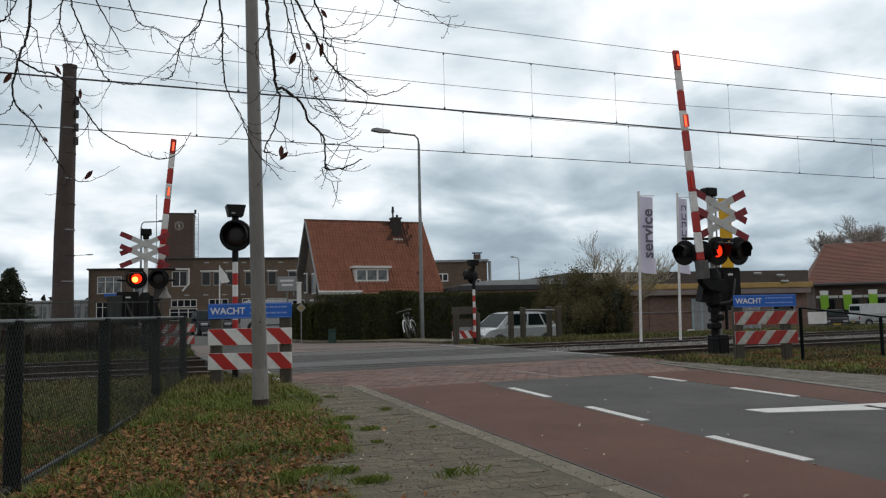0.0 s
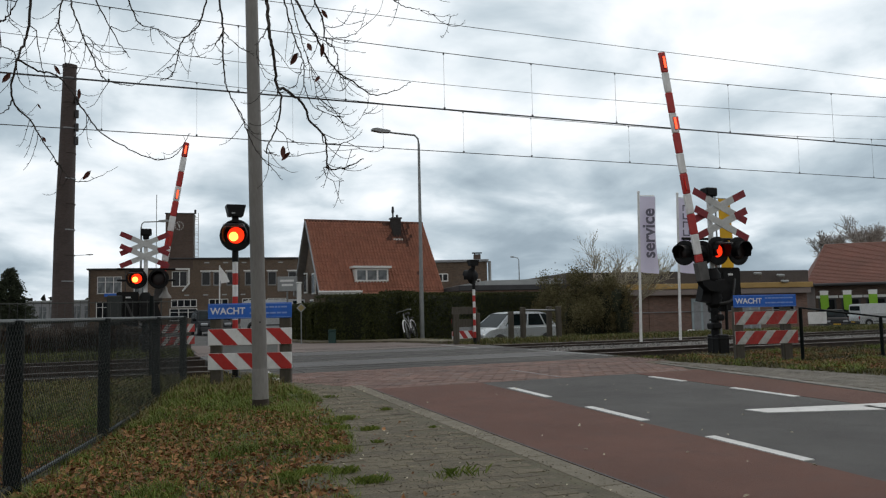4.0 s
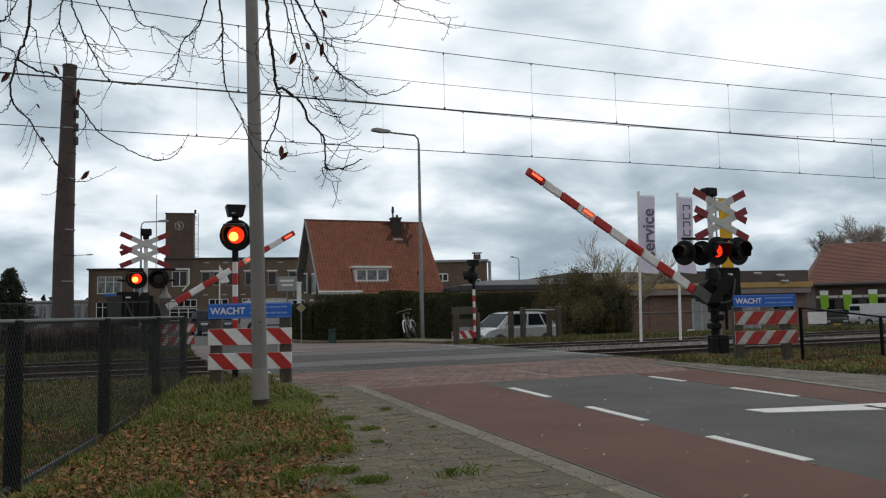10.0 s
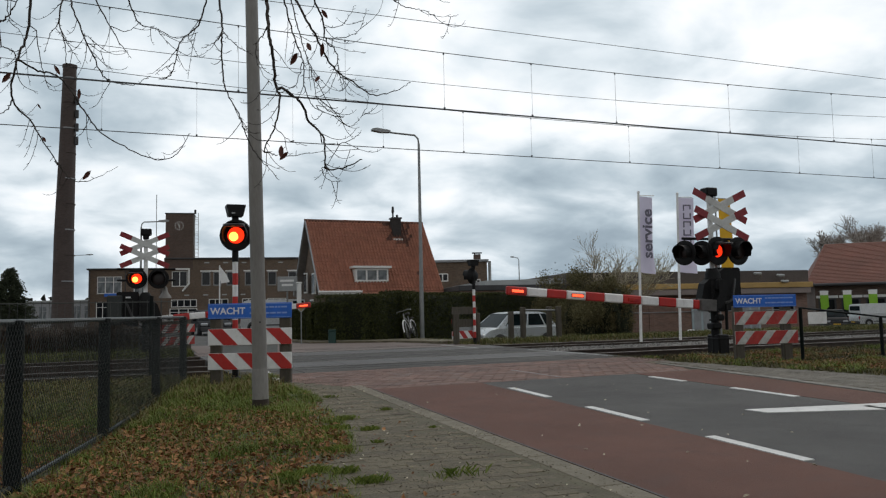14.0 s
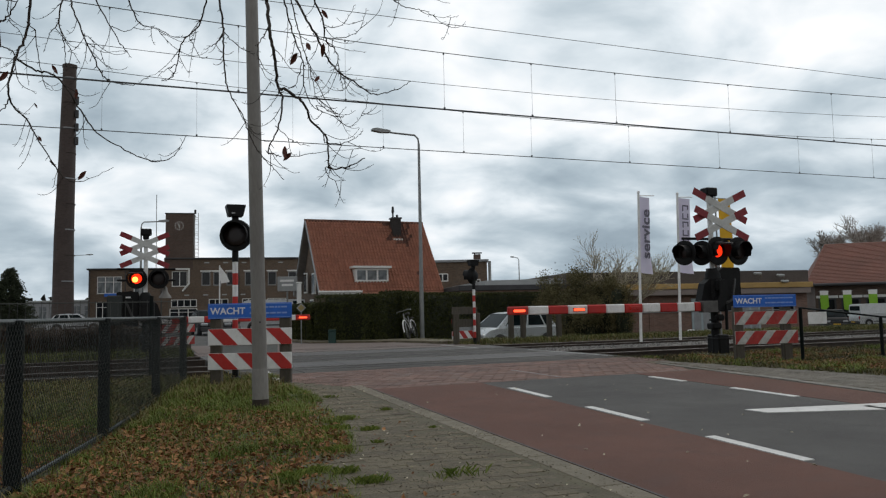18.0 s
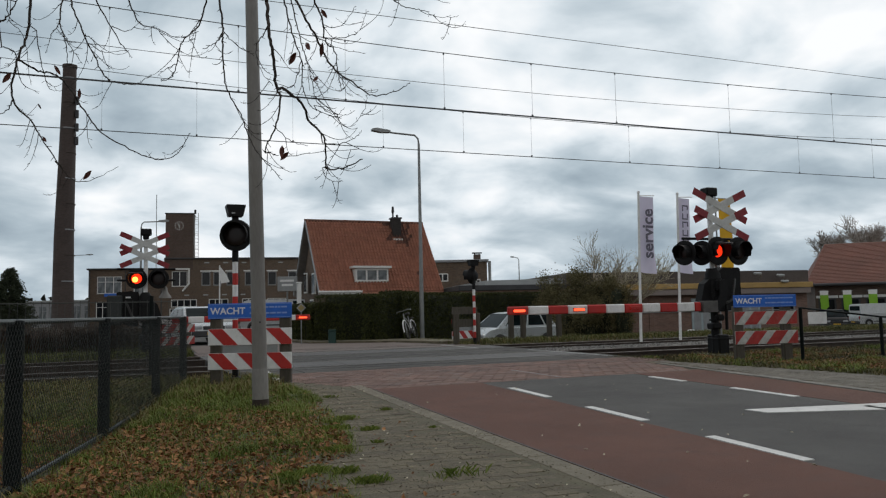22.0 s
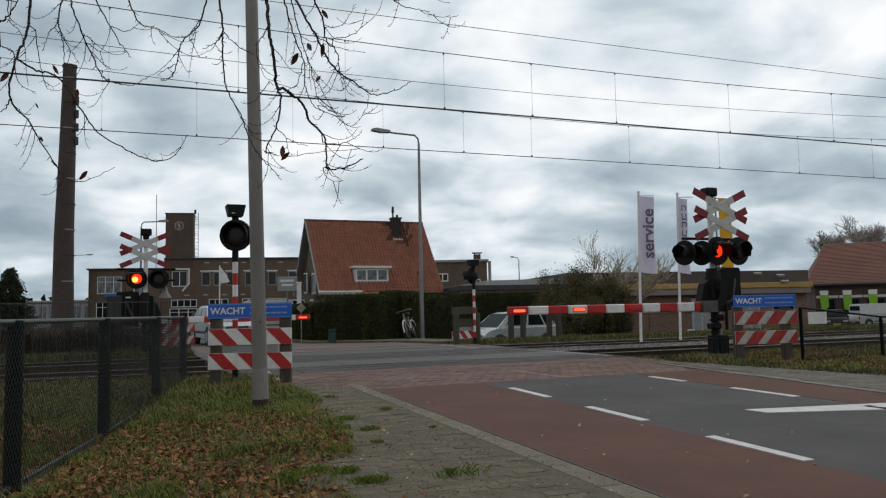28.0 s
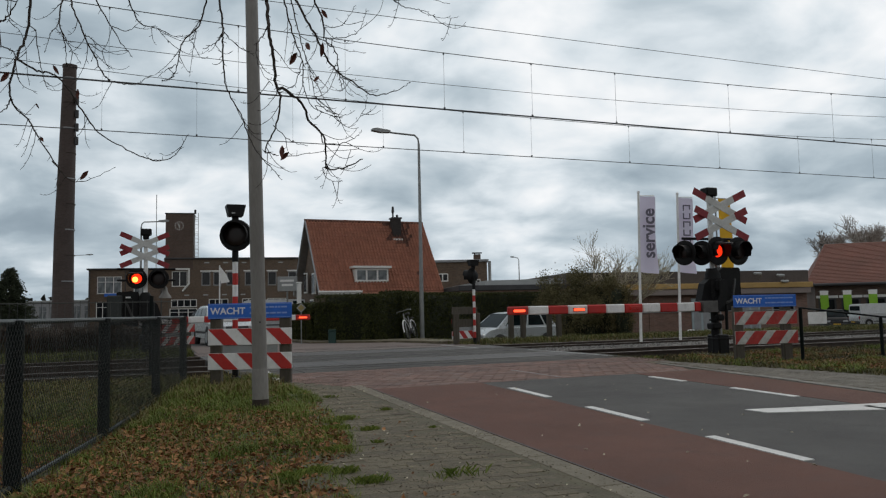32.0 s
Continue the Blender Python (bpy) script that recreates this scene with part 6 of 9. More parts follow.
def side_blocks():
    t = thing("flat_roofed_block", "brown brick block with flat roof behind the house", "building", at=pose(25.3, 65.1, -0.85, 0, 0, -22))
    part("wall", wall_with_holes(0, 4.9, 0, 6.2, 0, 0.3, [(0.42, 4.5, 1.0, 0.72), (3.9, 4.1, 0.4, 0.55)]), BRICK_BROWN, t, smooth=False)
    part("side_wall", Shape().box(0, 0.3, 0.3, 6, 0, 6.2).box(4.6, 4.9, 0.3, 6, 0, 6.2).box(0, 4.9, 6, 6.3, 0, 6.2), BRICK_BROWN, t, smooth=False)
    part("roof", Shape().box(-0.15, 5.05, -0.15, 6.4, 6.2, 6.42, 0.02), LEAD, t, "flat roof with pale edge")
    part("lower_wing", Shape().box(-3.5, 3.2, -0.9, -0.02, 0, 4.3), BRICK_BROWN, t, smooth=False)
    window(t, 0.42, 4.5, 1.0, 0.72, 2, 0.0, sill=False)
    window(t, 3.9, 4.1, 0.4, 0.55, 1, 0.0, sill=False)
    part("chimney", Shape().box(3.78, 4.4, 1.0, 1.8, 6.3, 6.95, 0.02), BRICK_DARK, t)
    part("chimney_cap", Shape().box(3.65, 4.55, 0.9, 1.9, 7.06, 7.12, 0.01).box(3.85, 3.92, 1.2, 1.6, 6.9, 7.08).box(4.28, 4.35, 1.2, 1.6, 6.9, 7.08), BITUMEN, t)
    part("vent_pipe", Shape().tube([(5.2, 1, 3), (5.2, 1, 6.3)], 0.14, 8), LIGHT_ROOF, t, "pale vent pipe")
    # dealer's hall
    h = thing("dealer_showroom", "long low showroom with dark fascia, cream band and brown walls", "building", at=pose(16.89, 39.27, -0.65, 0, 0, -12))
    L = 20.9
    holes = [(6.6, 0.9, 1.5, 1.3), (18.6, 0.6, 1.5, 1.5)]
    part("wall", wall_with_holes(0, L, 0, 2.75, 0, 0.3, holes), SHOW_BRICK, h, smooth=False)
    part("side_wall", Shape().box(0, 0.3, 0.3, 10, 0, 2.75).box(L - 0.3, L, 0.3, 10, 0, 2.75).box(0, L, 10, 10.3, 0, 2.75), BRICK_DARK, h, smooth=False)
    part("cream_band", Shape().box(6.2, L + 0.1, -0.5, 0.35, 2.64, 2.95, 0.02), CREAM, h, "cream yellow band")
    part("fascia", Shape().box(6.0, L + 0.1, -0.1, 10.3, 2.95, 3.66, 0.02), FASCIA, h, "dark brown roof fascia")
    part("low_fascia", Shape().box(-0.1, 5.98, -0.1, 10.3, 2.76, 3.05, 0.02), BITUMEN, h, "dark roof edge")
    part("pale_roof", Shape().prism([(1.5, 3.06), (5.98, 3.06), (5.98, 3.4), (4.2, 3.36), (1.5, 3.32)], 0.4, 10.3), LIGHT_ROOF, h, "pale flat roof section")
    for x, z, w, hh in holes:
        window(h, x, z, w, hh, 2 if w > 2 else 1, 0.06, frame_mat=LEAD, sill=False)
    for dx in (13.5, 16.55):
        door = part("pale_door", Shape().box(dx, dx + 1.25, -0.05, 0.02, 0.0, 2.1, 0.01), PALE_DOOR, h, "pale blue-grey door")
        part("door_panel", Shape().box(dx + 0.13, dx + 0.56, -0.06, -0.048, 0.25, 1.9, 0.01).box(dx + 0.69, dx + 1.12, -0.06, -0.048, 0.25, 1.9, 0.01), LEAD, door)
    # the shadow below the cream band, built as a brown strip
    part("soffit", Shape().box(6.2, L, -0.44, 0.0, 2.3, 2.64, 0.02), DARK_PANEL, h, "brown strip put in for the shadow under the cream band")
    part("wall_pipe", Shape().tube([(6.4, -0.06, 1.35), (20.2, -0.06, 1.35)], 0.025, 6), LEAD, h)
    for x in (10.9, 12.75, 15.2):
        part("pilaster", Shape().box(x, x + 0.28, -0.06, -0.002, 0, 2.4), SHOW_BRICK, h, smooth=False)
    for x, z in ((17.5, 3.45), (18.95, 3.33), (19.2, 2.98)):
        lampet = part("fascia_lamp", Shape().tube(curve_points([(x + 0.3, -0.1, z - 0.3), (x + 0.3, -0.35, z - 0.1), (x + 0.1, -0.55, z)], 3), 0.02, 6), GALV, h, "small grey lamp on a bent arm")
        part("lamp_head", Shape().box(x - 0.3, x + 0.15, -0.68, -0.48, z - 0.05, z + 0.09, 0.04), LIGHT_ROOF, lampet, "pale lamp head")
    part("roof_mast", Shape().box(17.2, 17.5, 4, 4.3, 3.6, 4.1, 0.02), BITUMEN, h)
    # far sheds behind
    f = thing("far_shed", "distant grey roofed shed behind the showroom", "building", at=pose(36, 60, -0.6, 0, 0, -22))
    part("wall", Shape().box(0, 17, 0, 8, 0, 3.4), BRICK_DARK, f, smooth=False)
    part("roof", Shape().prism([(-0.3, 3.4), (17.3, 3.4), (15.5, 4.3), (1.5, 4.3)], -0.3, 8.3), LEAD, f, "grey roof")
    part("chimney", Shape().box(14, 14.7, 3, 3.7, 4.2, 5.4), BRICK_DARK, f)


side_blocks()


def barn():
    t = thing("tiled_roof_hall", "low dark brick hall with a big brown-red tiled roof", "building", at=pose(57.9, 53.46, -1.86, 0, 0, -44) @ Matrix.Scale(1.62, 4))
    L, ze, zr, run = 14, 2.82, 5.42, 5.5
    holes = [(0.25, 0.55, 0.9, 1.5), (1.4, 0.55, 0.95, 1.5), (2.6, 0.55, 1.0, 1.5), (3.9, 0.55, 1.2, 1.5), (6.2, 0.55, 1.3, 1.5)]
    part("wall", wall_with_holes(0.1, L, 0, ze, 0, 0.3, holes), BRICK_DARK, t, smooth=False)
    part("side_wall", Shape().box(0.1, 0.4, 0.3, 10.8, 0, ze).box(L - 0.3, L, 0.3, 10.8, 0, ze).box(0.1, L, 10.8, 11.1, 0, ze), BRICK_DARK, t, smooth=False)
    for x, z, w, h in holes:
        window(t, x, z, w, h, 1, 0.06, sill=False, frame_mat=BITUMEN)
        part("lintel", Shape().box(x - 0.1, x + w + 0.1, -0.04, 0.06, z + h, z + h + 0.14), WHITE_WOOD, t, "white lintel")
    s = Shape()
    e, r = 0.35, 1.12
    v = [(-e, -e, ze), (L + e, -e, ze), (L + e, 2 * run + e, ze), (-e, 2 * run + e, ze), (r, run, zr), (L - 1, run, zr)]
    s.add(v, [(0, 1, 5, 4), (2, 3, 4, 5), (3, 0, 4), (1, 2, 5), (3, 2, 1, 0)])
    roof = part("roof", s, TILE_BROWN, t, "brown-red tiled roof with hipped end", smooth=False)
    k = 30
    for i in range(k):
        a, b = i / k, (i + 1) / k
        y0, z0, y1, z1 = -e + (run + e) * a, ze + (zr - ze) * a, -e + (run + e) * b, ze + (zr - ze) * b
        x0, x1 = -e + (r + e) * a, L + e - (1 + e) * a
        rows = Shape().add([(x0, y0 - 0.015, z0 + 0.035), (x1, y0 - 0.015, z0 + 0.035), (x1 - 0.05, y1, z1 + 0.02), (x0 + 0.05, y1, z1 + 0.02), (x0, y0 - 0.015, z0), (x1, y0 - 0.015, z0)], [(0, 1, 2, 3), (4, 5, 1, 0)])
        part("tile_course", rows, TILE_BROWN, roof, smooth=False)
    part("gutter", Shape().tube([(-e, -e - 0.06, ze - 0.02), (L + e, -e - 0.06, ze - 0.02)], 0.08, 8), BITUMEN, t)
    for x in (0.52, 1.66, 2.9, 4.2):
        b = thing("wall_banner", "green and white banner hung before the dark hall", "banner", group="banners on the hall")
        b.matrix_basis = t.matrix_basis @ pose(x, -0.55, 0)
        part("cloth", Shape().prism([(-0.19, 1.42), (0.05, 1.36), (0.12, 1.5), (0.21, 1.58), (0.21, 2.22), (-0.21, 2.22)], 0, 0.02), GREEN_BANNER, b, smooth=False)
        part("white_top", Shape().box(-0.21, 0.21, -0.002, 0.022, 2.22, 2.46), WHITE_WOOD, b, "white banner top", smooth=False)
        part("bracket", Shape().tube([(-0.27, 0.03, 2.42), (0.27, 0.03, 2.42)], 0.02, 6).tube([(0, 0.03, 2.42), (0, 0.55, 2.42)], 0.015, 6), GALV, b)


barn()


# ---- flags, signs ----
FLAGS = []


def banner_flag(x, y, words, label):
    t = thing("banner_flag", label, "flag", at=pose(x - 0.09, y, -0.05, 0, 1.5, 0), group="banner flags")
    part("flag_pole", Shape().tube([(0, 0, -0.2), (0, 0, 4.72)], [0.045, 0.035], 12).turned([(0.05, 4.7), (0.04, 4.76), (0.01, 4.78)], 10), SIGN_WHITE, t, "white flag pole")
    part("top_bar", Shape().tube([(0, 0, 4.62), (0.6, 0, 4.66)], 0.015, 6), SIGN_WHITE, t)
    s = Shape()
    nx, nz = 7, 22
    w, h = 0.5, 2.42
    for side in (0, 1):
        for j in range(nz + 1):
            for i in range(nx + 1):
                u, q = i / nx, j / nz
                bend = 0.05 * math.sin(q * 7 + u * 3) * u * q + 0.03 * math.sin(u * 5) * (0.3 + q)
                s.v.append((0.04 + w * u - 0.06 * q * u * math.sin(q * 5), bend + side * 0.004, 4.6 - h * q - 0.05 * u * q))
    n = (nx + 1) * (nz + 1)
    for j in range(nz):
        for i in range(nx):
            a = j * (nx + 1) + i
            s.f.append((a, a + nx + 1, a + nx + 2, a + 1))
            s.f.append((n + a, n + a + 1, n + a + nx + 2, n + a + nx + 1))
    s.mi = [0] * len(s.f)
    cloth = part("cloth", s, FLAG_CLOTH, t, "white lilac banner cloth")
    if words:
        letters("lettering", words, 0.56, FLAG_INK, cloth, pose(0.31, -0.05, 3.42, 90, -90, 0), thick=0.004)
    else:
        for k in range(7):
            z = 2.55 + 0.27 * k
            m = Shape().box(0.16, 0.2, -0.055, -0.045, z, z + 0.2).box(0.38, 0.42, -0.055, -0.045, z + 0.05, z + 0.2).box(0.16, 0.42, -0.055, -0.045, z + (0.0 if k % 2 else 0.16), z + (0.04 if k % 2 else 0.2))
            part("mark", m, FLAG_INK, cloth, smooth=False)
    FLAGS.append((cloth, len(FLAGS)))
    return t


banner_flag(15.05, 20.55, "service", "white pole with a long lilac banner that says service")
banner_flag(16.53, 20.5, "", "white pole with a long lilac banner with grey marks")


def yellow_sign():
    t = thing("yellow_banner", "yellow banner on a thin mast behind the crossing signal", "flag", at=pose(19.6, 22.2, -0.1))
    part("mast", Shape().tube([(0, 0, -0.2), (0, 0, 5.1)], 0.03, 8), GALV, t)
    part("top_bar", Shape().tube([(0, 0, 4.98), (0.68, 0, 4.98)], 0.015, 6), GALV, t)
    part("cloth", Shape().prism([(0.14, 5.0), (0.66, 4.95), (0.72, 3.4), (0.7, 2.5), (0.45, 2.36), (0.16, 2.4)], -0.01, 0.01), YELLOW_CLOTH, t)


yellow_sign()


def small_flags():
    t = thing("flag_pole", "white flag on a pole before the brick building", "flag", at=pose(6.6, 62.1, 0))
    part("pole", Shape().tube([(0, 0, 0), (0, 0, 4.9)], 0.05, 8), SIGN_WHITE, t)
    part("cloth", Shape().prism([(0.03, 4.8), (0.5, 4.2), (0.75, 3.6), (0.1, 3.5), (0.03, 3.9)], -0.01, 0.02), SIGN_WHITE, t, "drooping white cloth")
    b = thing("dealer_sign", "pale name board on posts beside the hedge", "sign", at=pose(8.55, 45.1, 0, 0, 0, -22))
    part("board", Shape().box(-0.55, 0.6, -0.05, 0.05, 2.35, 3.2, 0.02), GREY_PLATE, b)
    for k, (a, c) in enumerate(((-0.4, 0.4), (-0.3, 0.35))):
        part("mark", Shape().box(a, c, -0.058, -0.051, 2.9 - 0.25 * k, 3.02 - 0.25 * k), SIGN_WHITE, b)
    part("post", Shape().tube([(0, 0.05, 0), (0, 0.05, 3.2)], 0.05, 8), GALV, b)
    g = thing("gate_pillar", "slim white pillar beside the house gable", "pillar", at=pose(8.6, 42.0, -0.05))
    part("shaft", Shape().box(-0.11, 0.11, -0.11, 0.11, -0.1, 2.72, 0.02), WHITE_WOOD, g)
    part("cap", Shape().box(-0.14, 0.14, -0.14, 0.14, 2.72, 2.8, 0.02), WHITE_WOOD, g)
    r = thing("priority_sign", "small diamond priority sign on a grey post by the hedge", "sign", at=pose(5.62, 27.1, -0.03, 0, 0, -15))
    part("post", Shape().tube([(0, 0, 0), (0, 0, 1.4)], 0.02, 8), GALV, r)
    part("plate", Shape().box(-0.115, 0.115, -0.04, -0.028, -0.115, 0.115, 0.0, 0, pose(0, 0, 1.28, 0, 45, 0)), GREY_PLATE, r, "grey diamond plate")
    part("sign_face", Shape().box(-0.08, 0.08, -0.045, -0.041, -0.08, 0.08, 0.0, 0, pose(0, 0, 1.28, 0, 45, 0)), surf("sign_tan", (0.3, 0.24, 0.09), 0.5), r, "ochre diamond face")
    u = thing("utility_box", "small green utility cabinet at the hedge foot", "utility box", at=pose(6.66, 26.9, -0.03, 0, 0, -12))
    part("body", Shape().box(-0.13, 0.13, -0.12, 0.12, 0, 0.46, 0.03), surf("dark_teal", (0.012, 0.05, 0.042), 0.5), u)
    part("lid", Shape().box(-0.145, 0.145, -0.14, 0.14, 0.46, 0.5, 0.02), surf("dark_teal_lid", (0.015, 0.06, 0.05), 0.5), u)


small_flags()
# ---- trees, hedge, grass ----
BARK = surf("dark_bark", (0.035, 0.027, 0.022), 0.85, var=0.3, scale=8, fine=60, bump=0.3)
BARK_GREY = surf("grey_bark", (0.15, 0.132, 0.115), 0.9, var=0.25, scale=3, fine=30, bump=0.2)
HEDGE_LEAF = leafy("hedge_leaves", (0.026, 0.035, 0.01), (0.085, 0.09, 0.026))
CONIFER_LEAF = leafy("conifer_needles", (0.018, 0.026, 0.014), (0.06, 0.07, 0.04))
SHRUB_LEAF = leafy("shrub_leaves", (0.085, 0.08, 0.036), (0.26, 0.225, 0.115))
BROWN_LEAF = leafy("withering_leaves", (0.075, 0.062, 0.025), (0.2, 0.165, 0.075))
# dark colour for the filler solids: the shade inside foliage is put into it
SHADE_CORE = surf("hedge_shade_core", (0.02, 0.025, 0.011), 0.95, var=0.4, scale=4, fine=25, bump=0.6)


BARK_PALE = surf("pale_grey_bark", (0.3, 0.27, 0.24), 0.9, var=0.25, scale=3, fine=30, bump=0.2)
PALE_TWIG = surf("pale_twigs", (0.36, 0.31, 0.23), 0.9, var=0.25, scale=3, fine=30, bump=0.2)

PALE_LEAF = leafy("pale_leaves", (0.45, 0.41, 0.28), (0.7, 0.65, 0.5))


def leaf(s, c, size, rng, mi=0, flat=False):
    a = Vector((rng.gauss(0, 1), rng.gauss(0, 1), rng.gauss(0, 0.25 if flat else 1))).normalized()
    b = a.cross(Vector((rng.gauss(0, 1), rng.gauss(0, 1), rng.gauss(0, 1)))).normalized()
    if flat:
        b.z *= 0.35
    k = a.cross(b) * size * 0.25
    c = Vector(c)
    s.add([c - a * size * 0.5, c + b * size * 0.3 + k, c + a * size * 0.5, c - b * size * 0.3 + k], [(0, 1, 2), (0, 2, 3)], mi)


SWAY = []
BRANCHES = []
WITHERED = surf("withered_leaf", (0.11, 0.03, 0.018), 0.7, var=0.35, scale=25, fine=90, bump=0.2)
LEAF_SPOTS = [(-0.74, 5.65, 2.61, 0.1), (-0.44, 5.65, 2.69, 0.09), (-0.31, 5.7, 2.55, 0.085), (-0.26, 5.75, 2.01, 0.1), (0.96, 4.78, 2.64, 0.12), (1.06, 4.8, 2.73, 0.1), (1.15, 4.82, 2.73, 0.11), (1.16, 4.8, 2.96, 0.08), (0.88, 4.78, 2.04, 0.1), (0.9, 4.8, 2.02, 0.085), (-0.55, 5.7, 2.45, 0.045), (-0.52, 5.72, 2.23, 0.06), (1.1, 4.78, 2.52, 0.07)]
VIEW_RIGHT = Vector((0.927, -0.375, 0.0))


def spurred(s, line, radii, rng, org):
    """A bare twig with short buds on alternate sides."""
    s.tube([p - org for p in line], radii, 6 if radii[0] > 0.006 else 5)
    side, gone = 1, 0.0
    for i in range(1, len(line) - 1):
        gone += (line[i] - line[i - 1]).length
        if gone < 0.045 or rng.random() < 0.3:
            continue
        gone, side = 0.0, -side
        d = (line[i + 1] - line[i]).normalized()
        out = (d * 0.7 + VIEW_RIGHT * side * rng.uniform(0.4, 0.9) + Vector((0, rng.gauss(0, 0.3), rng.uniform(-0.1, 0.5)))).normalized()
        tip = line[i] + out * rng.uniform(0.012, 0.04)
        s.tube([line[i] - org, tip - org], [min(0.003, radii[i]), 0.0012], 4)


def hanging_branch(num, *curves):
    """One branch of the overhanging tree: its bough and side twigs, each (thickness, y, points in x and z)."""
    rng = random.Random(300 + num)
    s = Shape()
    org, spine = None, []
    for r, depth, *marks in curves:
        line = curve_points([(x, depth + 0.05 * math.sin(2.1 * k + num), z) for k, (x, z) in enumerate(marks)], 7)
        if org is None:
            org, spine = line[0].copy(), line
        else:
            near = min(spine, key=lambda p: (p - line[0]).length)
            line[0] = near.copy() if (near - line[0]).length < 0.2 else line[0]
        line = [line[0]] + [p + Vector((rng.gauss(0, 0.0025), rng.gauss(0, 0.006), rng.gauss(0, 0.0025))) for p in line[1:]]
        n = len(line)
        spurred(s, line, [max(0.0016, 0.9 * r * (1 - 0.72 * i / n)) for i in range(n)], rng, org)
        # fine side twigs that droop and turn up at the tip
        for _ in range(int(n * 0.13)):
            i = rng.randrange(2, n - 1)
            d = ((line[i + 1] - line[i]).normalized() * 0.6 + VIEW_RIGHT * rng.choice((-1, 1)) * rng.uniform(0.3, 0.9) + Vector((0, 0, rng.uniform(-0.8, 0.0)))).normalized()
            twig, k = [line[i]], rng.randint(6, 11)
            length = rng.uniform(0.1, 0.32)
            for m in range(k):
                d = (d + Vector((0, 0, 0.42 * m / k - 0.06)) + Vector((rng.gauss(0, 0.06), rng.gauss(0, 0.06), rng.gauss(0, 0.06)))).normalized()
                twig.append(twig[-1] + d * length / k)
            spurred(s, twig, [max(0.0014, 0.0024 * (1 - 0.5 * m / k)) for m in range(k + 1)], rng, org)
        BRANCHES.append((None, org, line))
    br = part("hanging_branch", s, BARK, TREE, "bare dark twig branch")
    br.matrix_basis = Matrix.Translation(org)
    for k in range(len(BRANCHES) - len(curves), len(BRANCHES)):
        BRANCHES[k] = (br, org, BRANCHES[k][2])
    SWAY.append((br, org, num))


TREE = thing("overhanging_tree", "bare dark hanging twigs with a few withered leaves", "tree")
hanging_branch(0, (0.011, 5.7, (-0.61, 3.19), (-0.64, 2.93), (-0.69, 2.70), (-0.71, 2.48), (-0.60, 2.35), (-0.52, 2.20), (-0.40, 2.02)), (0.006, 5.7, (-0.71, 2.48), (-0.74, 2.43), (-0.79, 2.36)), (0.0075, 5.7, (-0.69, 2.76), (-0.57, 2.70), (-0.43, 2.64), (-0.30, 2.47), (-0.18, 2.31), (0.03, 2.17), (0.19, 2.13), (0.32, 2.19), (0.39, 2.32)), (0.0045, 5.7, (-0.46, 2.10), (-0.36, 1.98), (-0.24, 1.96), (-0.07, 2.07)), (0.004, 5.7, (-0.58, 2.98), (-0.55, 2.76), (-0.49, 2.56), (-0.39, 2.58)))
hanging_branch(1, (0.008, 5.75, (-0.81, 3.02), (-0.74, 3.07), (-0.68, 3.20)), (0.005, 5.75, (-0.80, 2.86), (-0.71, 2.81), (-0.67, 2.61), (-0.57, 2.56)), (0.004, 5.75, (-0.76, 3.19), (-0.74, 3.03), (-0.65, 2.90), (-0.62, 2.61)))
hanging_branch(2, (0.0065, 5.6, (-0.42, 3.18), (-0.43, 2.99), (-0.40, 2.86), (-0.39, 2.71)), (0.004, 5.6, (-0.42, 2.93), (-0.35, 2.80), (-0.30, 2.73)), (0.004, 5.6, (-0.43, 3.02), (-0.48, 2.90), (-0.52, 2.78)))
hanging_branch(3, (0.0065, 5.6, (-0.38, 3.18), (-0.31, 2.98), (-0.20, 2.74), (-0.14, 2.64), (-0.09, 2.61), (0.03, 2.63), (0.13, 2.69)), (0.0035, 5.6, (-0.26, 2.88), (-0.16, 2.81), (-0.03, 2.86)), (0.0035, 5.6, (-0.29, 2.94), (-0.22, 2.86), (-0.24, 2.76)))
hanging_branch(4, (0.006, 5.6, (-0.23, 3.20), (-0.10, 2.96), (0.01, 2.82)), (0.004, 5.6, (-0.12, 3.00), (-0.02, 2.98), (0.07, 3.08)))
hanging_branch(5, (0.006, 5.4, (-0.02, 3.15), (0.04, 3.02), (0.09, 2.97), (0.17, 2.94), (0.24, 2.88)), (0.0035, 5.4, (0.17, 2.94), (0.30, 2.92), (0.43, 2.97)))
hanging_branch(6, (0.0065, 5.3, (0.48, 3.18), (0.43, 2.99), (0.32, 2.84), (0.29, 2.70), (0.26, 2.62), (0.19, 2.57)), (0.0035, 5.3, (0.44, 3.02), (0.37, 2.91), (0.39, 2.84)), (0.0035, 5.3, (0.29, 2.69), (0.23, 2.67), (0.17, 2.60)))
hanging_branch(7, (0.0075, 5, (0.53, 3.07), (0.55, 2.88), (0.54, 2.76), (0.56, 2.59), (0.58, 2.47), (0.66, 2.28), (0.74, 2.13), (0.81, 2.03), (0.91, 1.90)), (0.004, 5, (0.55, 2.87), (0.62, 2.78), (0.74, 2.69)), (0.004, 5, (0.54, 2.81), (0.48, 2.75), (0.42, 2.70)))
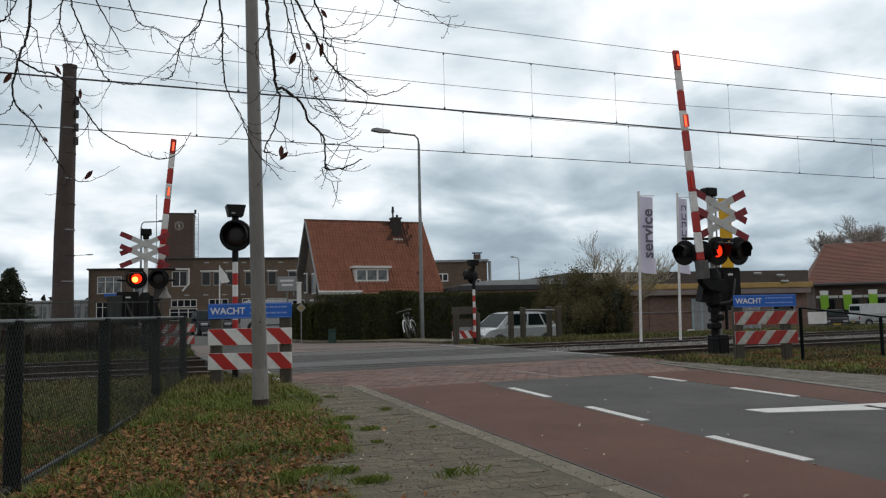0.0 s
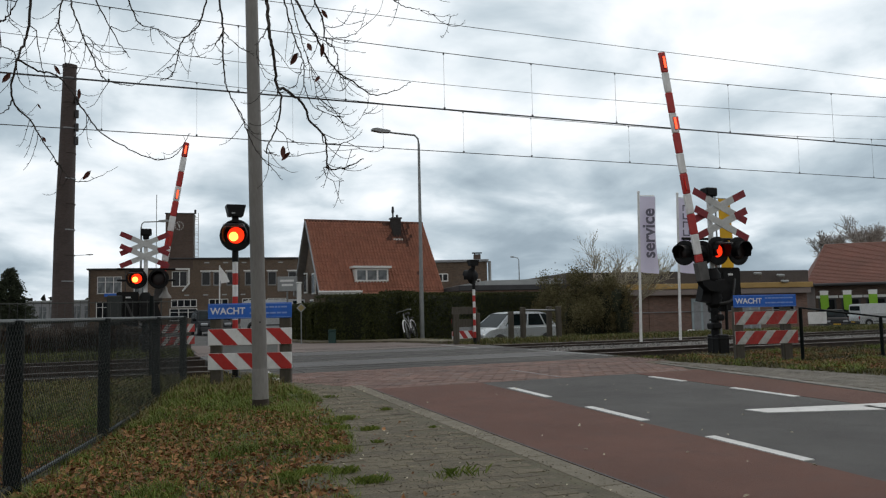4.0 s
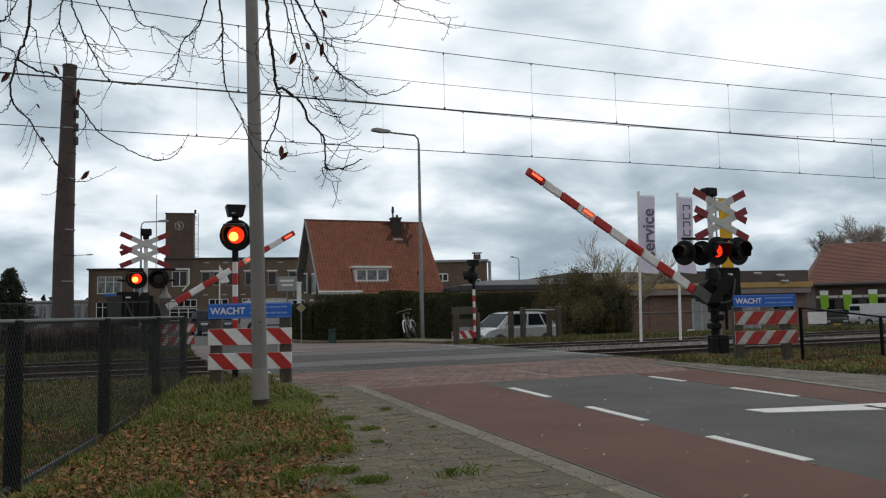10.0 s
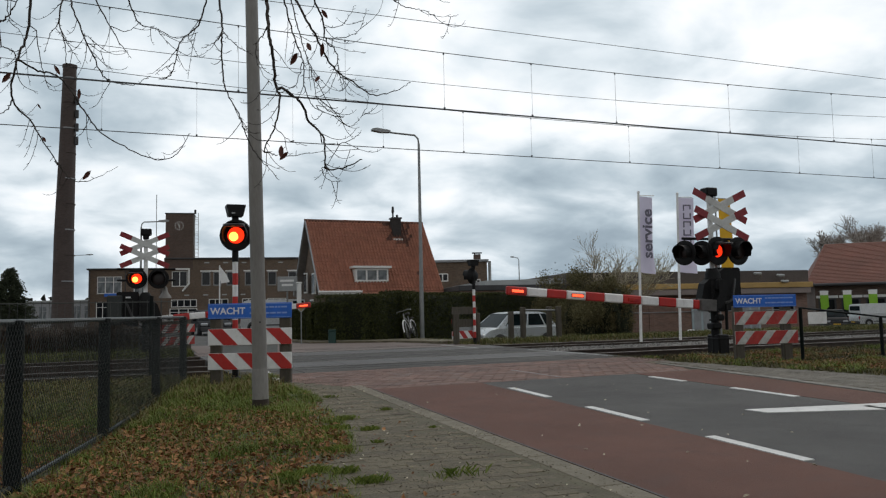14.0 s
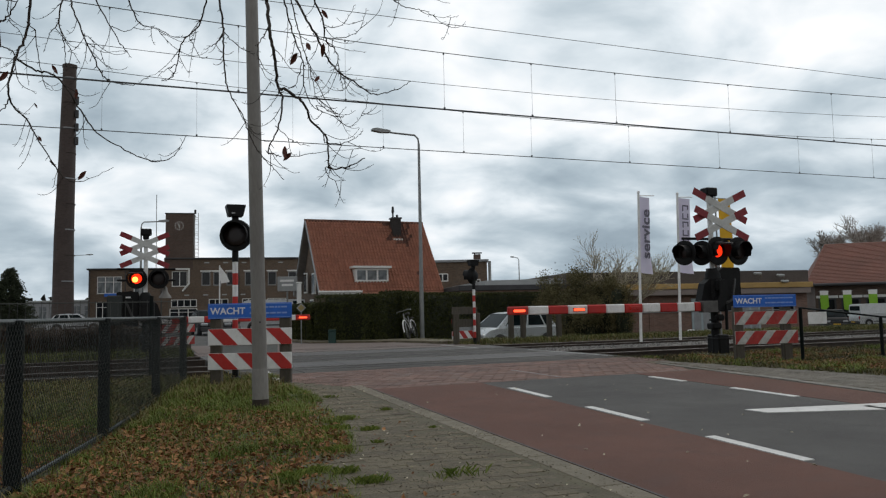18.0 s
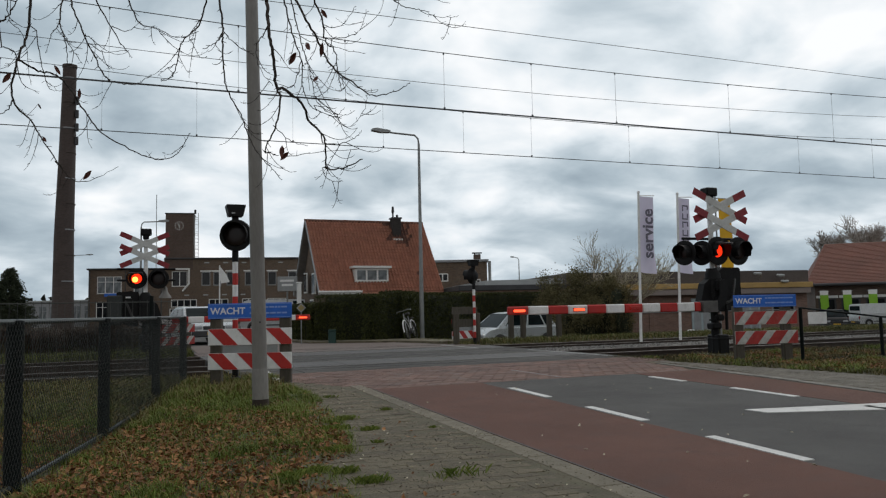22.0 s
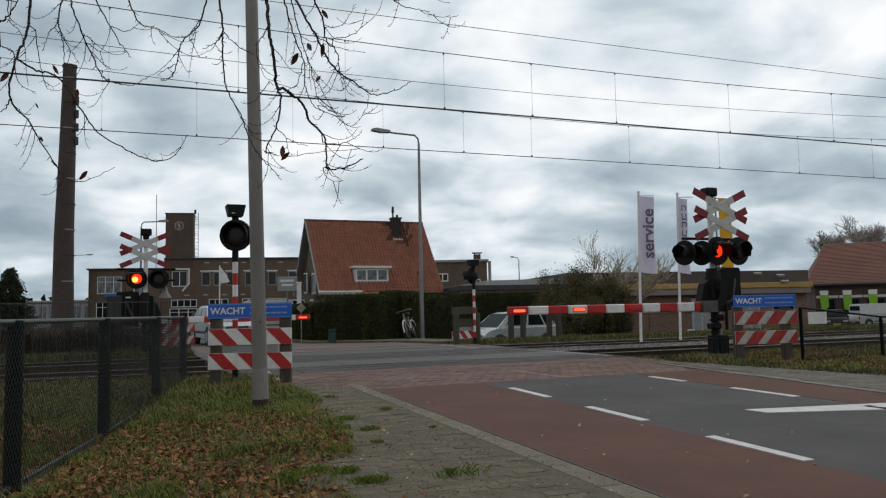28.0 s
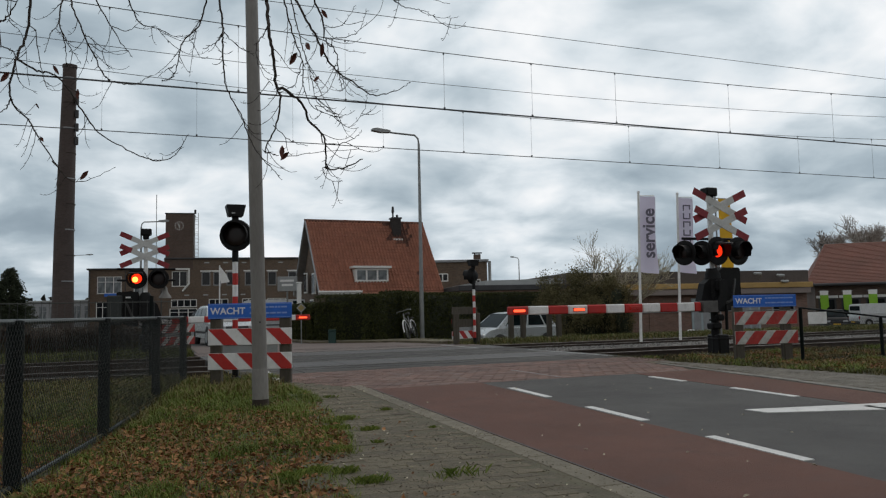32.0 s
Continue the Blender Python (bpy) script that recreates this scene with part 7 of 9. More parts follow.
hanging_branch(8, (0.0125, 4.75, (0.79, 3.01), (0.79, 2.79), (0.82, 2.63), (0.85, 2.46), (0.89, 2.42), (0.99, 2.35), (1.06, 2.25), (1.13, 2.13), (1.14, 1.98), (1.18, 1.95), (1.28, 1.96), (1.38, 2.02)), (0.008, 4.75, (0.85, 2.45), (0.86, 2.36), (0.84, 2.21), (0.78, 2.06), (0.79, 2.02), (0.85, 2.01)), (0.004, 4.75, (1.13, 2.12), (1.22, 2.10), (1.33, 2.15), (1.40, 2.22)), (0.0035, 4.75, (1.14, 1.97), (1.13, 1.90), (1.18, 1.87), (1.27, 1.88)), (0.0035, 4.75, (0.83, 2.21), (0.91, 2.11), (1.03, 2.08)), (0.004, 4.75, (0.78, 2.79), (0.72, 2.68), (0.73, 2.56), (0.83, 2.46)), (0.003, 4.75, (0.91, 2.02), (1.09, 2.04), (1.36, 2.08)))
hanging_branch(9, (0.0085, 4.85, (0.97, 3.08), (1.06, 2.88), (1.17, 2.74), (1.23, 2.64), (1.34, 2.53), (1.50, 2.48), (1.66, 2.52), (1.74, 2.57)), (0.0035, 4.85, (1.20, 2.68), (1.28, 2.55), (1.42, 2.57)), (0.0035, 4.85, (1.08, 2.85), (1.23, 2.75), (1.45, 2.76)))
hanging_branch(10, (0.007, 4.9, (1.09, 3.11), (1.16, 2.96), (1.20, 2.85), (1.25, 2.74), (1.27, 2.60), (1.31, 2.52)), (0.0035, 4.9, (1.15, 2.90), (1.29, 2.93), (1.41, 3.11)), (0.0035, 4.9, (1.21, 2.82), (1.36, 2.87), (1.45, 2.97), (1.46, 3.06)))
hanging_branch(11, (0.006, 4.8, (0.88, 3.04), (0.94, 2.89), (0.98, 2.75), (1.01, 2.60), (1.03, 2.47), (1.09, 2.35), (1.19, 2.29), (1.28, 2.30)), (0.0035, 4.8, (1.00, 2.62), (0.96, 2.47), (0.80, 2.51)), (0.0035, 4.8, (1.08, 2.36), (1.24, 2.32), (1.30, 2.37)))
hanging_branch(12, (0.005, 4.9, (0.95, 3.09), (1.02, 2.90), (1.04, 2.74), (1.09, 2.58), (1.15, 2.42), (1.26, 2.33)), (0.003, 4.9, (1.05, 2.70), (1.10, 2.64), (1.14, 2.52)), (0.003, 4.9, (1.11, 2.54), (1.33, 2.28), (1.44, 2.37), (1.46, 2.48)))
hanging_branch(13, (0.004, 4.9, (1.64, 3.18), (1.76, 3.13), (1.84, 3.09), (2.02, 3.09), (2.15, 3.12)), (0.0035, 4.9, (1.67, 3.16), (1.86, 3.21), (2.06, 3.17)))


def withered_leaves():
    """Each leaf hangs on the branch that passes nearest."""
    rng = random.Random(21)
    for x, y, z, size in LEAF_SPOTS:
        c = Vector((x, y, z))
        br, org, line = min(BRANCHES, key=lambda b: min((p - c).length for p in b[2]))
        size *= 0.85
        a = (VIEW_RIGHT * rng.uniform(-0.9, 0.9) + Vector((0, rng.gauss(0, 0.3), -0.8))).normalized()
        b = a.cross(Vector((0.37, 0.93, 0.2)) + Vector((rng.gauss(0, 0.3), rng.gauss(0, 0.3), 0))).normalized()
        k = a.cross(b)
        q = c - org
        near = min(line, key=lambda p: (p - c).length) - org
        lf = Shape().tube([near, (near + q) / 2 + Vector((0, 0, 0.01)), q - a * size * 0.5], 0.0016, 4)
        rows = [[q + a * size * (f - 0.5) + b * size * w * sd + k * size * (0.5 * abs(sd) * w + 0.35 * (f - 0.5) ** 2) for sd in (-1, -0.5, 0, 0.5, 1)] for f, w in ((0.0, 0.03), (0.25, 0.16), (0.5, 0.19), (0.78, 0.13), (1.0, 0.02))]
        lf.add([p for row in rows for p in row], [(i * 5 + j, i * 5 + j + 1, i * 5 + j + 6, i * 5 + j + 5) for i in range(4) for j in range(4)])
        part("withered_leaf", lf, WITHERED, br, "curled withered dark red-brown leaf")


withered_leaves()


def hedge():
    s = Shape()
    rng = random.Random(7)
    line = [(7.2, 34.5), (6.75, 31.2), (6.8, 29.4), (7.3, 28.5), (8.3, 28.0), (9.6, 28.7), (11.2, 31.0), (14.0, 32.6), (20.0, 32.2)]
    t = thing("clipped_hedge", "tall dense dark green clipped hedge along the garden", "hedge")
    core, leaves = Shape(), Shape()
    for (ax, ay), (bx, by) in zip(line, line[1:]):
        a, b = Vector((ax, ay, 0)), Vector((bx, by, 0))
        u = (b - a).normalized()
        n = Vector((u.y, -u.x, 0))
        a = a - u * 0.35
        b = b + u * 0.35
        ln = (b - a).length
        k = int(ln / 0.4) + 1
        up = 0.12 if ax > 9 else -0.28 if ay > 29 else -0.1 if ax < 7.2 else 0.0
        prof = [(0.45, -0.7), (0.5, 0.6), (0.48, 1.45 + up), (0.36, 1.62 + up), (-0.36, 1.62 + up), (-0.5, 1.4 + up), (-0.5, -0.7)]
        v = []
        for i in range(k + 1):
            p = a + u * (ln * i / k)
            for off, z in prof:
                q = p + n * (off - 0.06) + Vector((0, 0, z))
                w = noise.noise(q * 1.7) * 0.08
                v.append(q + n * w + Vector((0, 0, w * 0.6 if z > 0 else 0)))
        m = len(prof)
        core.add(v, [(i * m + j, i * m + (j + 1) % m, (i + 1) * m + (j + 1) % m, (i + 1) * m + j) for i in range(k) for j in range(m)])
        for _ in range(int(ln * 1700)):
            x = rng.uniform(-0.45, ln + 0.45)
            if rng.random() < 0.3:
                off, z = rng.uniform(-0.5, 0.5), 1.66 + up + rng.gauss(0, 0.035)
            else:
                off, z = 0.5 + rng.gauss(0, 0.03), rng.uniform(-0.5 if ax > 9 else -0.1, 1.68 + up)
            q = a + u * x + n * off + Vector((0, 0, z))
            q += n * noise.noise(q * 1.7) * 0.1
            leaf(leaves, q, rng.uniform(0.05, 0.1), rng)
    part("hedge_shade_core", core, SHADE_CORE, t)
    tagged(part("foliage", leaves, HEDGE_LEAF, t, "small dark green leaves", smooth=False), kind="stuff")


hedge()


def shrub(x, y, w, d, h, name, label, mat, seed, count, size=0.09):
    rng = random.Random(seed)
    t = thing(name, label, "shrub", at=pose(x, y, ground_z(x, y)))
    st, lv = Shape(), Shape()
    tips = []
    for k in range(14):
        a = rng.uniform(0, 2 * math.pi)
        top = Vector((math.cos(a) * w * rng.uniform(0.1, 0.9), math.sin(a) * d * rng.uniform(0.1, 0.9), h * rng.uniform(0.5, 0.98)))
        st.tube(curve_points([(rng.gauss(0, 0.15), rng.gauss(0, 0.1), -0.1), top * 0.4 + Vector((0, 0, h * 0.1)), top], 3), [0.04, 0.034, 0.028, 0.022, 0.016, 0.012, 0.008], 5)
        tips.append(top)
        tips.append(top * 0.75 + Vector((rng.gauss(0, 0.3) * w, rng.gauss(0, 0.3) * d, 0)))
        tips.append(Vector((top.x * 1.05, top.y * 1.05, h * rng.uniform(0.15, 0.5))))
    for _ in range(count):
        c = rng.choice(tips)
        q = c + Vector((rng.gauss(0, 0.17) * w, rng.gauss(0, 0.17) * d, rng.gauss(-0.02, 0.075) * h))
        if q.z < 0.03:
            q.z = abs(q.z) + 0.05
        leaf(lv, q, rng.uniform(0.6, 1.3) * size, rng)
    # dark blobs fill the shrub; their colour stands for shade between the leaves
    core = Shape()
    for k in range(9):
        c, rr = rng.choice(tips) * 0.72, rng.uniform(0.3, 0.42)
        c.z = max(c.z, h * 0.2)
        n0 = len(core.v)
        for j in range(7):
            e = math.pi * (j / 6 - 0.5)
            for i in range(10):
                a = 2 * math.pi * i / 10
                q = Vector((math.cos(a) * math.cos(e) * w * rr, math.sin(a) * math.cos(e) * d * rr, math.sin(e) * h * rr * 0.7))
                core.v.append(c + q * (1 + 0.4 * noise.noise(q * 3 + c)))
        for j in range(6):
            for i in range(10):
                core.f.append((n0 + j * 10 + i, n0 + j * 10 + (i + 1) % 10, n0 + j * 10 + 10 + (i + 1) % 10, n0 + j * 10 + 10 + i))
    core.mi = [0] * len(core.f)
    part("inner_growth", core, SHADE_CORE, t, "dark filler for the shaded inside of the shrub")
    part("stems", st, BARK, t, "woody stems")
    tagged(part("foliage", lv, mat, t, smooth=False), kind="stuff")


shrub(17.9, 31.3, 0.9, 0.7, 3.1, "evergreen_shrub", "dense dark evergreen shrub behind the parked car", SHRUB_LEAF, 8, 20000, 0.075)
shrub(16.45, 26.5, 0.9, 0.9, 2.72, "evergreen_shrub", "tall dense dark evergreen shrub by the parking place", SHRUB_LEAF, 5, 34000, 0.065)
shrub(17.3, 26.2, 0.75, 0.8, 2.6, "evergreen_shrub", "dense dark evergreen shrub with trailing twigs", SHRUB_LEAF, 6, 26000, 0.06)
shrub(17.75, 25.4, 0.55, 0.6, 2.1, "wild_shrub", "half-bare olive-brown shrub at the railway's edge", BROWN_LEAF, 9, 9000, 0.055)


def bare_tree(x, y, z, h, spread, name, label, seed, mat=BARK_GREY, levels=4, r=0.12, lean=0.0, forks=(3, 4), pale=0, thin=0.6):
    rng = random.Random(seed)
    t = thing(name, label, "tree", at=pose(x, y, z))
    trunk, limbs = Shape(), Shape()

    def grow(p, d, length, rad, level, shape):
        pts, q = [p], p
        for i in range(4):
            d = (d + Vector((rng.gauss(0, 0.12), rng.gauss(0, 0.12), rng.gauss(0.02, 0.08)))).normalized()
            q = q + d * length / 4
            pts.append(q)
        shape.tube(pts, [rad * (1 - 0.11 * i) for i in range(5)], 6 if level > 2 else 3)
        if level == 0:
            return
        for _ in range(rng.randint(*forks)):
            s0 = rng.choice((2, 3, 4, 4))
            nd = (d + Vector((rng.gauss(0, spread), rng.gauss(0, spread), rng.gauss(0.1, 0.35)))).normalized()
            grow(pts[s0], nd, length * rng.uniform(0.55, 0.8), rad * thin, level - 1, limbs)
    grow(Vector((0, 0, -0.1)), Vector((lean, 0, 1)), h * 0.4, r, levels, trunk)
    if pale:
        lv = Shape()
        for _ in range(pale):
            leaf(lv, rng.choice(limbs.v[-len(limbs.v) // 2:]), 0.05, rng)
        tagged(part("foliage", lv, PALE_LEAF, t, "last pale leaves", smooth=False), kind="stuff")
    part("trunk", trunk, mat, t)
    part("crown", limbs, mat, t, "bare twigs")


bare_tree(18.15, 28.2, -0.6, 4.5, 0.34, "bare_shrub", "pale bare shrub with thin upright twigs", 31, PALE_TWIG, levels=5, r=0.05, lean=0.02, pale=6500)
bare_tree(19.85, 28.2, -0.6, 4.3, 0.3, "bare_shrub", "pale bare shrub with thin upright twigs", 33, PALE_TWIG, levels=5, r=0.045, lean=0.02, pale=5000)
for x, y, h, k in ((75.6, 66, 9.0, 41), (78.6, 66, 10.4, 43), (82.2, 66, 11.5, 47)):
    bare_tree(x, y, -0.8, h, 0.5, "bare_tree", "large bare tree behind the tiled hall", k, BARK_PALE, 7, 0.4, forks=(3, 4), thin=0.62)


def conifer(x, y, h, w, seed, label):
    rng = random.Random(seed)
    t = thing("conifer", label, "tree", at=pose(x, y, 0))
    part("trunk", Shape().tube([(0, 0, -0.2), (0, 0, h * 0.95)], [0.14, 0.02], 8), BARK, t)
    lv, bo = Shape(), Shape()
    for k in range(260):
        z = h * (0.05 + 0.93 * (k / 260))
        r = w * (1 - z / h) ** 0.7 * rng.uniform(0.65, 1.1)
        a = rng.uniform(0, 2 * math.pi)
        tip = Vector((math.cos(a) * r, math.sin(a) * r, z + 0.1 * r))
        if k % 3 == 0:
            bo.tube([(0, 0, z - 0.1), tip], [0.02, 0.006], 4)
        for _ in range(42):
            f = rng.uniform(0.45, 1.05)
            leaf(lv, tip * f + Vector((0, 0, z * (1 - f))) + Vector((rng.gauss(0, 0.12), rng.gauss(0, 0.12), rng.gauss(0, 0.12))), rng.uniform(0.12, 0.22), rng)
    part("boughs", bo, BARK, t)
    tagged(part("foliage", lv, CONIFER_LEAF, t, smooth=False), kind="stuff")


conifer(-8.3, 67.9, 4.9, 2.1, 3, "dark bushy conifer beyond the railway")
conifer(-10.2, 69, 4.6, 2.0, 4, "dark bushy conifer beyond the railway")


def blades(name, label, area, count, h0, h1, mat, seed, dens=None, wid=0.006):
    rng = random.Random(seed)
    s = Shape()
    x0, x1, y0, y1 = area
    made = 0
    tries = 0
    while made < count and tries < count * 12:
        tries += 1
        x, y = rng.uniform(x0, x1), rng.uniform(y0, y1)
        k = dens(x, y) if dens else 1.0
        if rng.random() > k:
            continue
        z = ground_z(x, y)
        hh = rng.uniform(h0, h1) * (0.6 + 0.6 * max(0, noise.noise(Vector((x * 1.1, y * 1.1, seed)))) + 0.2)
        a = rng.uniform(0, 2 * math.pi)
        lean = rng.uniform(0.3, 1.4) * hh
        w = wid * rng.uniform(0.7, 1.4)
        dx, dy = math.cos(a), math.sin(a)
        bx, by = -dy * w, dx * w
        s.add([(x - bx, y - by, z - 0.01), (x + bx, y + by, z - 0.01), (x + dx * lean * 0.35 + bx * 0.7, y + dy * lean * 0.35 + by * 0.7, z + hh * 0.65), (x + dx * lean * 0.35 - bx * 0.7, y + dy * lean * 0.35 - by * 0.7, z + hh * 0.65), (x + dx * lean, y + dy * lean, z + hh)], [(0, 1, 2, 3), (3, 2, 4)])
        made += 1
    setting(name, s, mat, label, "grass", kind="stuff", smooth=True)


def verge_left(x, y):
    if x > pave_left(y) - 0.05 and y < 12.9:
        return 0.02 if x < pave_left(y) + 0.15 else 0.0
    n = noise.noise(Vector((x * 0.9, y * 0.9, 7))) * 0.5 + 0.5
    near = 1 - smooth_step(6.0, 9.5, y)
    return max(0.06, n * (1 - 0.4 * near) + (0.4 if n > 0.58 else 0) + 0.35 * smooth_step(8, 11, y))


def tussock(x, y):
    if x > pave_left(y) + 0.03 and y < 12.9:
        return 0.0
    n = noise.noise(Vector((x * 2.1, y * 2.1, 3))) + 0.6 * noise.noise(Vector((x * 5.0, y * 5.0, 8)))
    edge = max(0.0, 1 - (pave_left(y) - x) / 0.55) * smooth_step(5.4, 6.6, y)
    far = smooth_step(7.5, 10.5, y)
    return max(0.09, min(1.0, 1.9 * (n - 0.2 + 0.3 * edge + 0.36 * far)))


blades("verge_grass", "rough green grass on the verge under the lamp post", (-2.2, 2.35, 3.6, 13.9), 80000, 0.02, 0.06, GRASS, 5, verge_left, 0.0026)
blades("verge_tussocks", "longer tussocks of green grass on the verge", (-2.2, 2.35, 3.6, 13.9), 90000, 0.045, 0.11, GRASS, 25, tussock, 0.0023)
blades("verge_straw", "straw-coloured grass along the fence foot", (-2.2, 2.3, 4.5, 14.0), 6000, 0.06, 0.18, DRY_GRASS, 6, lambda x, y: verge_left(x, y) * (0.9 if y > 10.5 or abs(x - (-0.68 + 0.213 * (y - 5.86))) < 0.2 else 0.12))
blades("pavement_edge_grass", "short grass and moss creeping over the edge pavers", (-0.5, 4.2, 3.4, 12.6), 30000, 0.008, 0.032, GRASS, 41, lambda x, y: max(0, 1 - abs(x - pave_left(y) - 0.08) / 0.42) ** 2 * max(0, 0.5 + 1.6 * noise.noise(Vector((x * 2.2, y * 2.2, 4)))), 0.003)
blades("kerb_moss", "thin moss and grass in the kerb joint", (0.5, 4.4, 3.4, 10.2), 26000, 0.004, 0.014, SHADE_GRASS, 42, lambda x, y: (1.0 if abs(x - left_red(y) + 0.2) < 0.03 else 0.0) * max(0, 0.4 + noise.noise(Vector((x * 3, y * 3, 9)))), 0.003)
blades("street_verge_grass", "rough green grass on the verge beside the fence start", (-7.0, 0.75, -7.0, 3.6), 26000, 0.03, 0.09, GRASS, 21, lambda x, y: 0.35 + 0.65 * max(0, noise.noise(Vector((x * 0.9, y * 0.9, 7))) + 0.4) if math.hypot(x, y) > 0.5 else 0, 0.0045)
blades("trackside_grass", "rough grass between the fence and the railway", (-5.5, 1.7, 9, 14.6), 22000, 0.06, 0.18, SHADE_GRASS, 8, lambda x, y: 0.9 if x < 0.4 + 0.19 * (y - 11) else 0.0)
blades("trackside_straw", "straw-coloured grass between the fence and the railway", (-5.5, 1.7, 9, 14.6), 9000, 0.06, 0.2, DRY_GRASS, 18, lambda x, y: 0.9 if x < 0.4 + 0.19 * (y - 11) else 0.0)
blades("far_grass", "grass strip beyond the rails", (-9, 1.7, 22.3, 25.4), 20000, 0.08, 0.22, SHADE_GRASS, 9, None, 0.01)
blades("far_meadow", "rough grass towards the side street", (-12, 1.3, 25.4, 50), 8000, 0.1, 0.3, VERGE_GRASS, 51, None, 0.016)
blades("bramble_strip", "dense brown withered undergrowth behind the railway verge", (-8, 0.75, 24.9, 28.2), 26000, 0.42, 0.98, BRAMBLE, 52, lambda x, y: 0.4 + 0.6 * max(0, noise.noise(Vector((x * 0.8, y * 0.8, 5))) + 0.5), 0.016)
blades("bramble_shoots", "dark green shoots among the brown undergrowth", (-8, 0.75, 24.6, 28.2), 5000, 0.25, 0.7, VERGE_GRASS, 53, None, 0.014)
blades("far_verge", "unmown grass strip before the parking place", (8.9, 36, 22.3, 25.2), 12000, 0.05, 0.17, DRY_GRASS, 10, lambda x, y: 1.0 if x > 9.4 + 0.3 * (y - 22) else 0, 0.009)
blades("far_verge_green", "green grass tufts beyond the rails", (8.9, 36, 21.9, 27.3), 34000, 0.05, 0.2, SHADE_GRASS, 11, lambda x, y: 1.0 if x > 10.2 else 0.4 if x > 9.6 else 0, 0.009)
blades("right_verge", "mixed green and brown grass beside the faded waiting sign", (9.3, 19, 7.6, 14.4), 40000, 0.02, 0.075, VERGE_GRASS, 12, lambda x, y: (1.0 if x > right_edge(min(y, 12.2)) + 0.04 else 0) * (0.55 + 0.6 * max(0, noise.noise(Vector((x * 1.1, y * 1.1, 6))) + 0.3)))
blades("right_verge_fresh", "fresh green tufts beside the faded waiting sign", (9.3, 19, 7.6, 13.6), 10000, 0.04, 0.12, GRASS, 44, lambda x, y: max(0, 1.7 * noise.noise(Vector((x * 1.6, y * 1.6, 21))) - 0.05) if x > right_edge(min(y, 12.2)) + 0.1 else 0)
blades("right_verge_dry", "brown dry grass beside the faded waiting sign", (9.4, 19, 8.2, 14.4), 9000, 0.03, 0.15, DRY_GRASS, 13, lambda x, y: max(0, 0.2 * smooth_step(10.5, 12, x) + noise.noise(Vector((x, y, 2)))) if x > right_edge(min(y, 12.2)) + 0.1 else 0)
blades("right_kerb_moss", "dark moss patches on the kerb joint of the footpath", (7.6, 9.2, 5, 11.8), 22000, 0.004, 0.014, SHADE_GRASS, 43, lambda x, y: (1.0 if abs(x - right_red(y) - 0.2) < 0.09 else 0.0) * (1.0 if noise.noise(Vector((x * 1.2, y * 1.5, 19))) > 0.12 else 0.0), 0.005)


TUFT_SPOTS = [(2.03, 6.82, 0.04, 260), (2.58, 8.09, 0.03, 120), (1.35, 5.12, 0.045, 260), (1.41, 4.74, 0.05, 380), (1.18, 5.22, 0.05, 240), (1.0, 5.13, 0.05, 220), (1.88, 6.12, 0.025, 90), (2.56, 6.65, 0.02, 40), (2.34, 9.62, 0.04, 90), (2.0, 7.61, 0.05, 260), (1.73, 6.96, 0.07, 420), (1.9, 4.66, 0.08, 45), (2.02, 4.7, 0.08, 40), (1.62, 6.5, 0.05, 200), (1.5, 5.9, 0.06, 260)]


def curled(s, c, size, rng):
    """A fallen leaf, folded along its rib and curled up at the tip."""
    a = rng.uniform(0, 2 * math.pi)
    tilt = rng.gauss(0, 0.45)
    f = Vector((math.cos(a), math.sin(a), tilt)).normalized()
    side = Vector((-math.sin(a), math.cos(a), rng.gauss(0, 0.5))).normalized()
    up = f.cross(side)
    c = Vector(c)
    w, fold, curl = size * rng.uniform(0.24, 0.4), size * rng.uniform(0.0, 0.22), size * rng.uniform(-0.1, 0.3)
    s.add([c - f * size * 0.5, c + side * w + up * fold, c, c - side * w + up * fold, c + f * size * 0.5 + up * curl], [(0, 1, 2), (0, 2, 3), (1, 4, 2), (2, 4, 3)])


